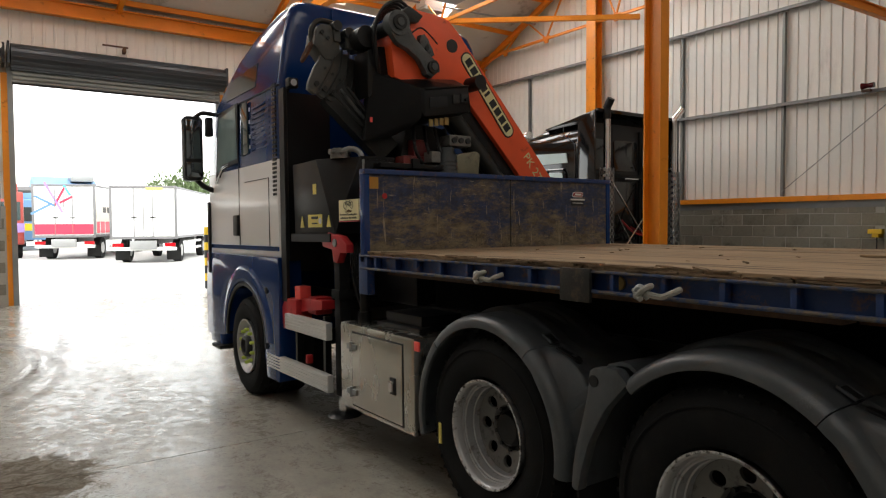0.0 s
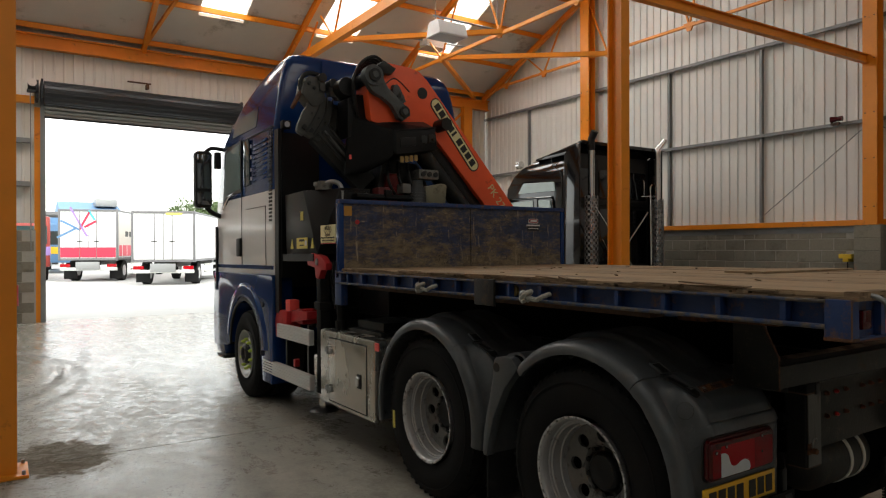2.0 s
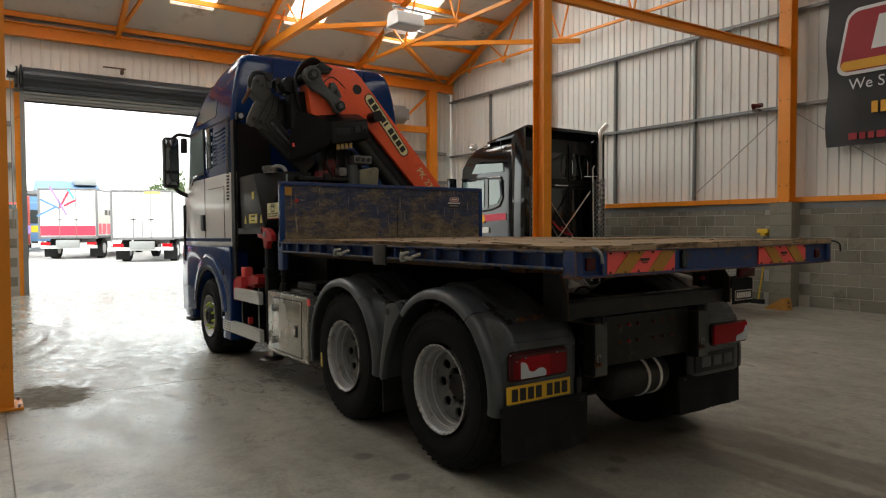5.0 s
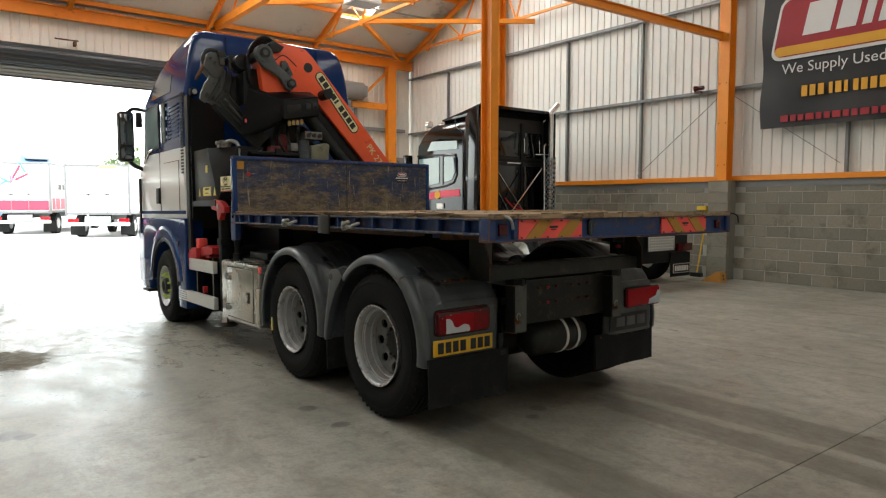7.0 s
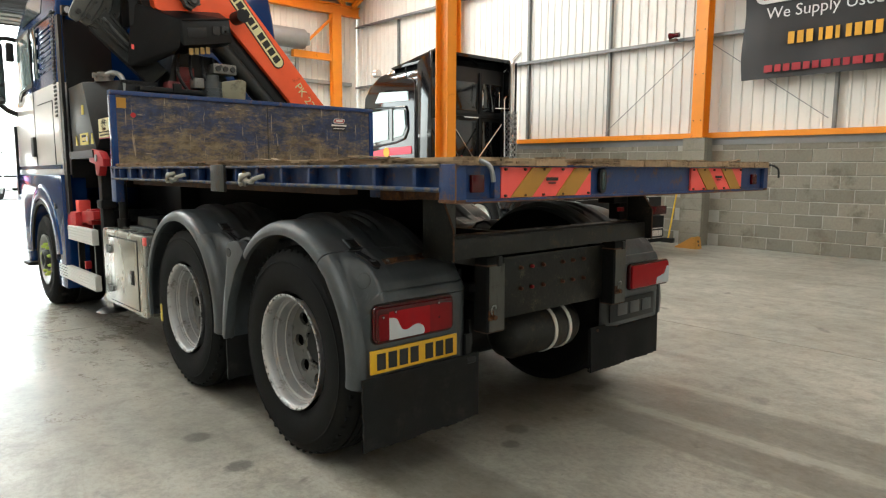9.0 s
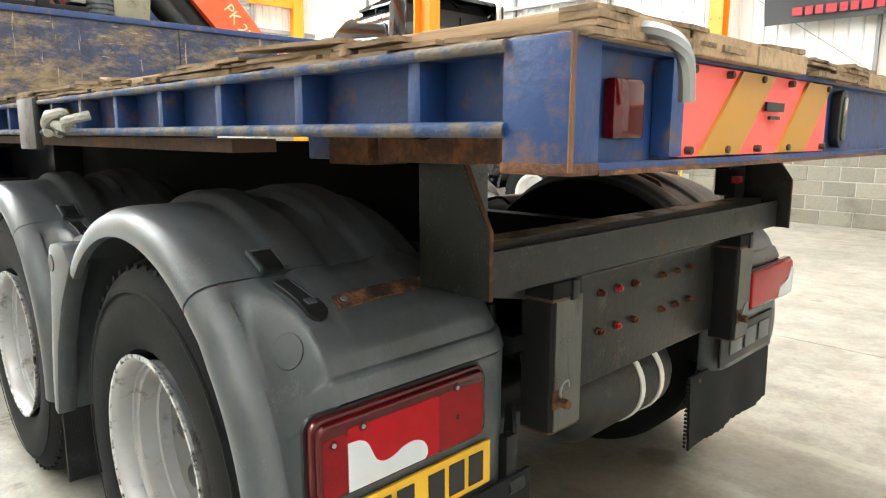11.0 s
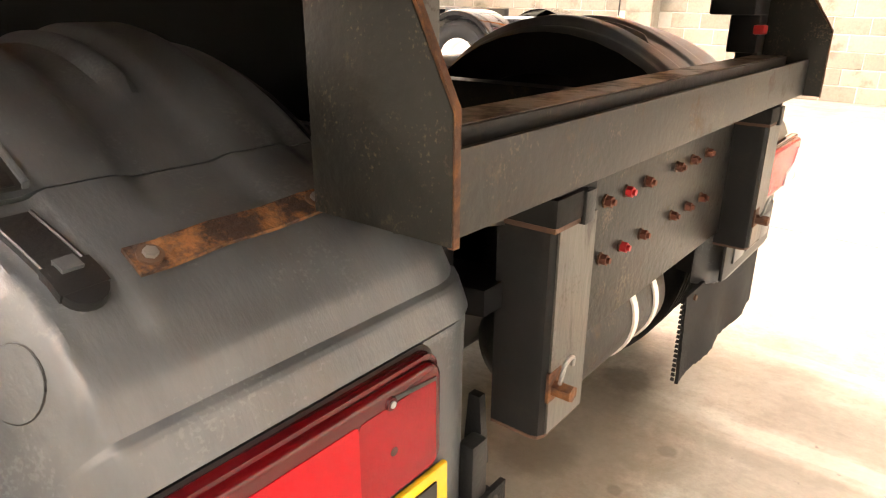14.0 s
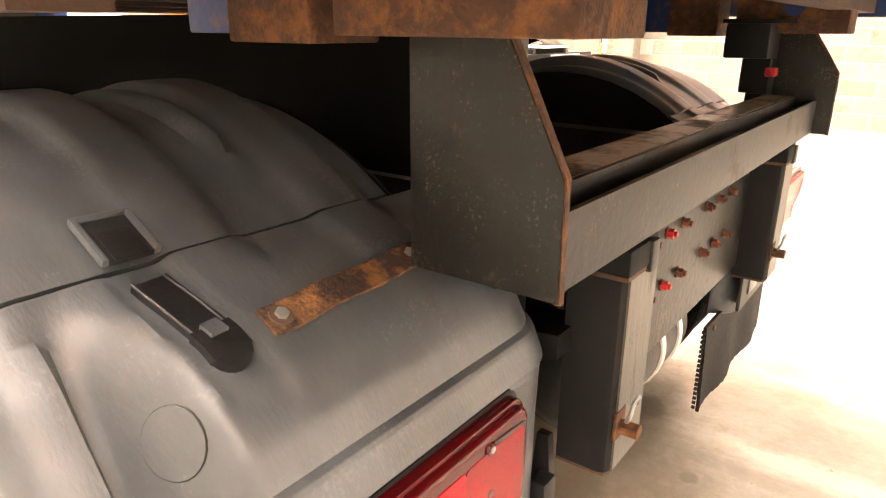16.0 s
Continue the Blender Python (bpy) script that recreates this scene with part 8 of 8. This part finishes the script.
for side in (-1, 1):
    t2p("chassis_rail", B((min(side * 0.38, side * 0.46), max(side * 0.38, side * 0.46), 4.6, 10.8, 0.75, 1.02)), M_BLACKPAINT)
    for y in (5.4, 6.75):
        w = t2p("wheel", wheel_tyre(side * 1.22, y, 0.52, 0.52, -side), M_RUBBER)
        bm = bmesh.new()
        lathe(bm, [(0.03, 0.27), (0.0, 0.29), (0.02, 0.26), (0.15, 0.24), (0.16, 0.001)], (side * 1.22, y, 0.52), "x", 32, -side)
        part("rim", bm, M_ALU, w)
        bm = bmesh.new()
        rows = []
        for i in range(25):
            a = radians(5 + 170 * i / 24)
            rows.append([(side * q, y + r * math.cos(a), 0.52 + r * math.sin(a)) for q, r in ((1.26, 0.56), (1.26, 0.61), (1.22, 0.63), (0.7, 0.63))])
        strip(bm, rows)
        thicken(bm, 0.01)
        t2p("mudguard", bm, M_BLACKGLOSS, "gloss black mudguard")
    w = t2p("wheel", wheel_tyre(side * 1.2, 9.85, 0.52, 0.52, -side), M_RUBBER)
    t2p("rear_lamp", B((side * 1.05 - 0.24, side * 1.05 + 0.24, 4.5, 4.56, 0.65, 0.8), bevel=0.015), M_LENSDARK, "dark red rear lamp cluster")
    t2p("mud_flap", B((side * 0.95 - 0.32, side * 0.95 + 0.32, 4.54, 4.555, 0.16, 0.62)), M_FLAP)
ch = t2p("tread_plate", B((-0.35, 0.35, 4.5, 5.4, 1.03, 1.05), (-0.17, 0.63, 4.47, 4.5, 0.685, 0.95), bevel=0.004), M_ALU, "bright checker plate")
bm = bmesh.new()
for i in range(14):
    for k in range(5):
        m = Matrix.Translation((-0.135 + 0.056 * i, 4.468, 0.715 + 0.051 * k)) @ Euler((0, radians(45 if (i + k) % 2 else -45), 0)).to_matrix().to_4x4()
        add_box(bm, -0.019, 0.019, -0.003, 0.003, -0.006, 0.006, m=m)
tagged(part("tread_pattern", bm, M_CHROME, ch), kind="stuff")
pl2 = t2p("name_board", P(rounded(0.68, 1.25, 0.22, 0.42, 0.02), "y", 4.528, 4.54), M_BLACK, "black board with white bars")
part("border", P(rounded(0.69, 1.24, 0.23, 0.41, 0.02), "y", 4.524, 4.528), M_PAPER, pl2)
part("field", P(rounded(0.7, 1.23, 0.24, 0.4, 0.015), "y", 4.52, 4.524), M_BLACK, pl2)
bm = bmesh.new()
for k in range(8):
    add_box(bm, 0.735 + 0.058 * k, 0.775 + 0.058 * k, 4.516, 4.52, 0.27, 0.37)
part("bars", bm, M_PAPER, pl2)
t2p("rear_bumper", B((-1.2, 1.2, 4.56, 4.66, 0.45, 0.96), bevel=0.02), M_BLACKPAINT)
t2p("fifth_wheel", C(((0, 6.0, 1.05), (0, 6.0, 1.15), 0.45), seg=32), M_HYD)
for x in (-1.22, 1.17):
    t2p("side_skirt", B((x, x + 0.05, 7.5, 8.7, 0.4, 1.1), bevel=0.01), M_BLACKGLOSS)
t2p("air_lines", T(arc_pts([(-0.1, 8.6, 1.9), (-0.05, 8.2, 1.5), (0.1, 8.0, 1.4), (0.2, 8.5, 1.6)]), 0.02, 8), M_RED)

# ---------------------------------------------------------------- the yard outside the door
solid("ground", B((-400, 400, NORTH + 0.25, 600, -0.32, -0.02), (-400, WEST - 0.2, -300, NORTH + 0.25, -0.32, -0.02), (EAST + 0.15, 400, -300, NORTH + 0.25, -0.32, -0.02), (WEST - 0.2, EAST + 0.15, -300, SOUTH - 0.2, -0.32, -0.02)), M_LOT, "pale sunlit concrete yard", "ground", kind="structure", smooth=False)
bo = thing("bollard", "yellow and black striped steel bollard outside the door", "bollard")
for k in range(8):
    part("band", C(((1.46, 17.6, -0.02 + 0.2 * k), (1.46, 17.6, 0.18 + 0.2 * k), 0.08)), M_YELPAINT if k % 2 else M_INK, bo)


def yard_wheel(parent, x, y, r=0.48, w=0.28):
    ob = part("wheel", C(((x - w / 2, y, r), (x + w / 2, y, r), r), seg=24), M_RUBBER, parent)
    part("rim", C(((x - w / 2 - 0.01, y, r), (x + w / 2 + 0.01, y, r), r * 0.52), seg=20), M_RIM, ob)


def box_lorry(at, length, height, body, label, stripe=False, curtain=False, splash=False):
    t = thing("box_lorry", label, "lorry", "parked lorries", at=at)
    z0 = 1.05
    part("box_body", B((-1.25, 1.25, 0, length, z0, height), bevel=0.03), body, t)
    for x in (-1.22, 1.22):
        part("rear_post", B((x - 0.045, x + 0.045, -0.03, 0.05, z0 - 0.1, height + 0.03), bevel=0.01), M_YARDFRAME, t)
    for z in (height - 0.03, z0 - 0.04):
        part("rear_rail", B((-1.17, 1.17, -0.03, 0.05, z - 0.05, z + 0.05), bevel=0.01), M_YARDFRAME, t)
    part("side_rail", B((1.24, 1.28, 0.05, length, height - 0.08, height), bevel=0.01), M_YARDFRAME, t)
    part("side_rail", B((1.24, 1.28, 0.05, length, z0 - 0.06, z0 + 0.04), bevel=0.01), M_YARDFRAME, t)
    part("door_gap", B((-0.012, 0.012, -0.024, 0.0, z0 + 0.03, height - 0.1)), M_INK, t)
    part("tail_lift", B((-0.5, 0.5, -0.14, -0.06, 0.55, z0 - 0.15), bevel=0.02), M_GALV, t)
    for s in (-1, 1):
        part("rear_door", B((0.01 if s > 0 else -1.16, 1.16 if s > 0 else -0.01, -0.02, 0.02, z0 + 0.03, height - 0.11), bevel=0.006), M_BOXWHITE, t)
        part("lock_bar", C(((s * 0.35, -0.04, z0), (s * 0.35, -0.04, height - 0.1), 0.016), seg=8), M_YARDFRAME, t)
        part("lock_handle", B((s * 0.35 - 0.12, s * 0.35 + 0.12, -0.06, -0.035, z0 + 0.75, z0 + 0.79)), M_CHASSIS, t)
    if stripe:
        part("red_band", B((-1.16, 1.16, -0.032, -0.022, z0 + 0.05, z0 + 0.5)), M_BARRED, t)
    if splash:
        for k, (a, m) in enumerate(((62, M_BARRED), (118, M_PURPLE), (120, M_TEAL), (28, M_BARRED), (28, M_FARBLUE), (152, M_FARBLUE))):
            bm = bmesh.new()
            c = Vector(((-0.15, -0.4, 0.15, 0.1, -0.9, -0.75)[k], -0.03, (2.75, 2.7, 3.0, 2.6, 2.2, 2.55)[k]))
            d = Vector((math.cos(radians(a)), 0, math.sin(radians(a))))
            q = (0.45, 0.75, 0.25, 0.3, 0.45, 0.45)[k]
            beam(bm, c - d * q, c + d * q, 0.006, 0.1)
            part("print", bm, m, t)
    if curtain:
        part("curtain", B((1.25, 1.275, 0.1, length - 0.1, z0 + 0.1, height - 0.15)), M_CURTAIN, t)
        part("curtain_band", B((1.275, 1.283, 0.1, length - 0.1, z0 + 0.1, z0 + 0.6)), M_BARRED, t)
        for k in range(9):
            part("print_bar", B((1.276, 1.286, 1.0 + 0.6 * k, 1.42 + 0.6 * k, 2.05, 2.3)), M_CHASSIS, t)
        for k in range(14):
            part("buckle_strap", B((1.283, 1.292, 0.5 + 0.7 * k, 0.54 + 0.7 * k, z0 + 0.02, z0 + 0.62)), M_BOXWHITE, t)
    part("chassis", B((-0.45, 0.45, 0.3, length + 1.5, 0.75, z0)), M_CHASSIS, t)
    part("bumper", B((-1.2, 1.2, 0.0, 0.12, 0.5, 0.64), bevel=0.02), M_ALU, t)
    for s in (-1, 1):
        part("rear_lamp", B((s * 0.98 - 0.2, s * 0.98 + 0.2, -0.02, 0.05, 0.66, 0.8)), M_LENSRED, t)
        part("mud_flap", B((s * 0.98 - 0.28, s * 0.98 + 0.28, 0.62, 0.66, 0.1, 0.6)), M_FLAP, t)
        yard_wheel(t, s * 1.0, 1.3)
        yard_wheel(t, s * 1.0, length - 1.2)
    part("side_guard", B((1.16, 1.22, 2.2, length - 2.2, 0.45, 0.55), (1.16, 1.22, 2.2, length - 2.2, 0.75, 0.85)), M_ALU, t)
    part("cab", B((-1.2, 1.2, length + 0.3, length + 2.2, 0.7, 3.1), bevel=0.08), M_BOXWHITE, t)
    return t


def scaled(m, k):
    return m @ Matrix.Scale(k, 4)


b = box_lorry(scaled(pose(2.4, 30.6, -0.02, 0, 0, -25), 1.08), 7.5, 3.05, M_BOXWHITE, "white box lorry parked in the yard with its rear doors shut")
part("yellow_notice", B((0.1, 0.75, -0.04, -0.03, 2.9, 3.0)), M_YELLOW, b)
box_lorry(scaled(pose(-0.05, 36.2, -0.02, 0, 0, -24), 1.1), 9.5, 3.25, M_BOXWHITE, "white curtain-sided lorry with red band and bright printed doors", True, True, True)
box_lorry(pose(9.0, 38.0, -0.02, 0, 0, -27), 8, 3.2, M_BOXWHITE, "white box lorry parked further along the yard")


def cab_lorry(at, m, m2, label):
    t = thing("tractor_lorry", label, "lorry", "parked lorries", at=at)
    part("cab", B((-1.2, 1.2, 0, 2.1, 0.7, 3.3), bevel=0.1), m, t)
    part("windscreen", B((-1.05, 1.05, -0.02, 0.05, 1.9, 2.8)), M_GLASSDARK, t)
    part("band", B((-1.21, 1.21, -0.01, 2.11, 1.3, 1.75)), m2, t)
    part("trailer", B((-1.25, 1.25, 2.5, 12, 1.0, 3.8), bevel=0.03), m, t)
    for y in (0.9, 3.6, 9.0, 10.3):
        for s in (-1, 1):
            yard_wheel(t, s * 1.02, y)


cab_lorry(pose(-2.75, 38.5, -0.02, 0, 0, 4), M_YARDRED, M_PURPLE, "red and purple lorry parked in the yard")
cab_lorry(pose(-1.0, 50.0, -0.02, 0, 0, -8), M_FARBLUE, M_YELPAINT, "blue and yellow lorry parked far across the yard")

far = thing("far_building", "low blue industrial building beyond the yard", "building")
part("wall", B((3.6, 11.0, 110, 125, 0, 6.9)), M_FARBLUE, far)
part("roof", P([(109.5, 6.9), (125.5, 6.9), (117, 8.9)], "x", 3.2, 11.4), M_FARBLUE, far)
for k in range(3):
    w = part("window", B((4.2 + 2.3 * k, 5.8 + 2.3 * k, 109.9, 110.02, 3.4, 5.0)), M_GLASSDARK, far)
    part("frame", B((4.1 + 2.3 * k, 5.9 + 2.3 * k, 109.86, 109.95, 3.3, 3.4)), M_PAPER, w)
part("roof_plant", B((8, 11, 112, 116, 8.0, 9.2), bevel=0.1), M_GALV, far)
shed = thing("yard_shed", "low grey open-fronted shed beyond the yard", "building")
part("roof", B((-14, 1.1, 70, 78, 4.75, 5.05)), M_YARDFRAME, shed)
part("back_wall", B((-14, 1.1, 77.8, 78, 0, 4.75)), M_CHASSIS, shed)
for x in (-9, -4, 0.9):
    part("post", B((x, x + 0.2, 70.1, 70.3, 0, 4.75)), M_YARDFRAME, shed)
mast = thing("lattice_mast", "thin grey lattice mast far away", "mast")
part("pole", C(((2.4, 150, 0), (2.4, 150, 19), 0.25, 0.12), seg=8), M_GALV, mast)


def tree(x, y, h, seed):
    rnd = random.Random(seed)
    t = thing("tree", "leafy green broadleaf tree beyond the yard", "tree", "far trees")
    bm = bmesh.new()
    add_cyl(bm, (x, y, -0.02), (x, y, h * 0.55), h * 0.035, h * 0.018, seg=10)
    for k in range(7):
        a = 2.4 * k
        z = h * (0.3 + 0.05 * k)
        add_cyl(bm, (x, y, z), (x + math.cos(a) * h * 0.22, y + math.sin(a) * h * 0.22, z + h * 0.22), h * 0.013, h * 0.005, seg=6)
    part("trunk", bm, M_BARK, t)
    verts, faces = [], []
    for k in range(1500):
        u, v = rnd.uniform(-1, 1), rnd.uniform(0, 2 * math.pi)
        lobe = 1 + 0.25 * math.sin(3 * v + 2 * u) + 0.15 * math.sin(7 * v)
        r = h * 0.34 * lobe * (rnd.random() ** 0.35)
        q = math.sqrt(1 - u * u)
        c = Vector((x + r * q * math.cos(v), y + r * q * math.sin(v), h * 0.66 + r * u * 0.95))
        e = Euler((rnd.uniform(0, 6), rnd.uniform(0, 6), rnd.uniform(0, 6))).to_matrix()
        s = h * rnd.uniform(0.018, 0.035)
        i = len(verts)
        verts += [c + e @ Vector(o) * s for o in ((-1, 0, 0), (0, -0.6, 0.1), (1.2, 0, 0), (0, 0.6, 0.1))]
        faces.append((i, i + 1, i + 2, i + 3))
    me = bpy.data.meshes.new("crown")
    me.from_pydata(verts, [], faces)
    me.materials.append(M_LEAF)
    ob = new("crown", me)
    ob.parent = t


for k, (x, y, h) in enumerate(((16.8, 92, 8.0), (20.5, 95, 9.0), (24.5, 96, 8.8), (29, 90, 9.5))):
    tree(x, y, h, k)

# ---------------------------------------------------------------- concrete blocks of the east wall
CX, CY, CZ = 0.1, 0.44, 0.215
bm = bmesh.new()
add_box(bm, 0, CX, 0, CY, 0, CZ, bevel=0)
bmesh.ops.bevel(bm, geom=[e for e in bm.edges if all(abs(v.co.x) < 1e-4 for v in e.verts)], offset=0.008, segments=1, affect="EDGES")
block_mesh = mesh_of("block", bm, M_BLOCK)
rest = bmesh.new()
rb = random.Random(4)
for row in range(9):
    z = 0.005 + row * 0.2245
    off = 0.225 if row % 2 else 0.0
    k = 0
    y = SOUTH + off
    while y < NORTH - 0.2:
        if 4.3 < y + 0.2 < 4.9 or 11.15 < y + 0.2 < 11.75:
            y += 0.45
            continue
        dx = rb.uniform(-0.003, 0.003)
        if -1.0 <= y <= 13.5:
            o = new("block", block_mesh)
            o.parent = wall_east
            o.location = (EAST - 0.08 + dx, y, z)
        else:
            add_box(rest, EAST - 0.08 + dx, EAST + 0.01, y, y + CY, z, z + CZ)
        y += 0.45
    for y in (4.39, 11.23):
        o = new("block", block_mesh)
        o.parent = wall_east
        o.location = (EAST - 0.385, y, z)
tagged(part("blocks", rest, M_BLOCK, wall_east, smooth=False), kind="stuff")
for y in (4.39, 11.23):
    part("pier_core", B((EAST - 0.38, EAST, y + 0.004, y + 0.436, 0, 2.028)), M_BLOCK, wall_east)
rest = bmesh.new()
for row in range(9):
    z = 0.005 + row * 0.2245
    for x0, x1 in ((WEST, -2.98), (1.5, 3.28), (7.4, EAST - 0.1)):
        x = x0 + (0.225 if row % 2 else 0)
        while x + CY < x1:
            add_box(rest, x, x + CY, NORTH - 0.09, NORTH + 0.01, z, z + CZ)
            x += 0.45
tagged(part("blocks", rest, M_BLOCK, wall_north, smooth=False), kind="stuff")
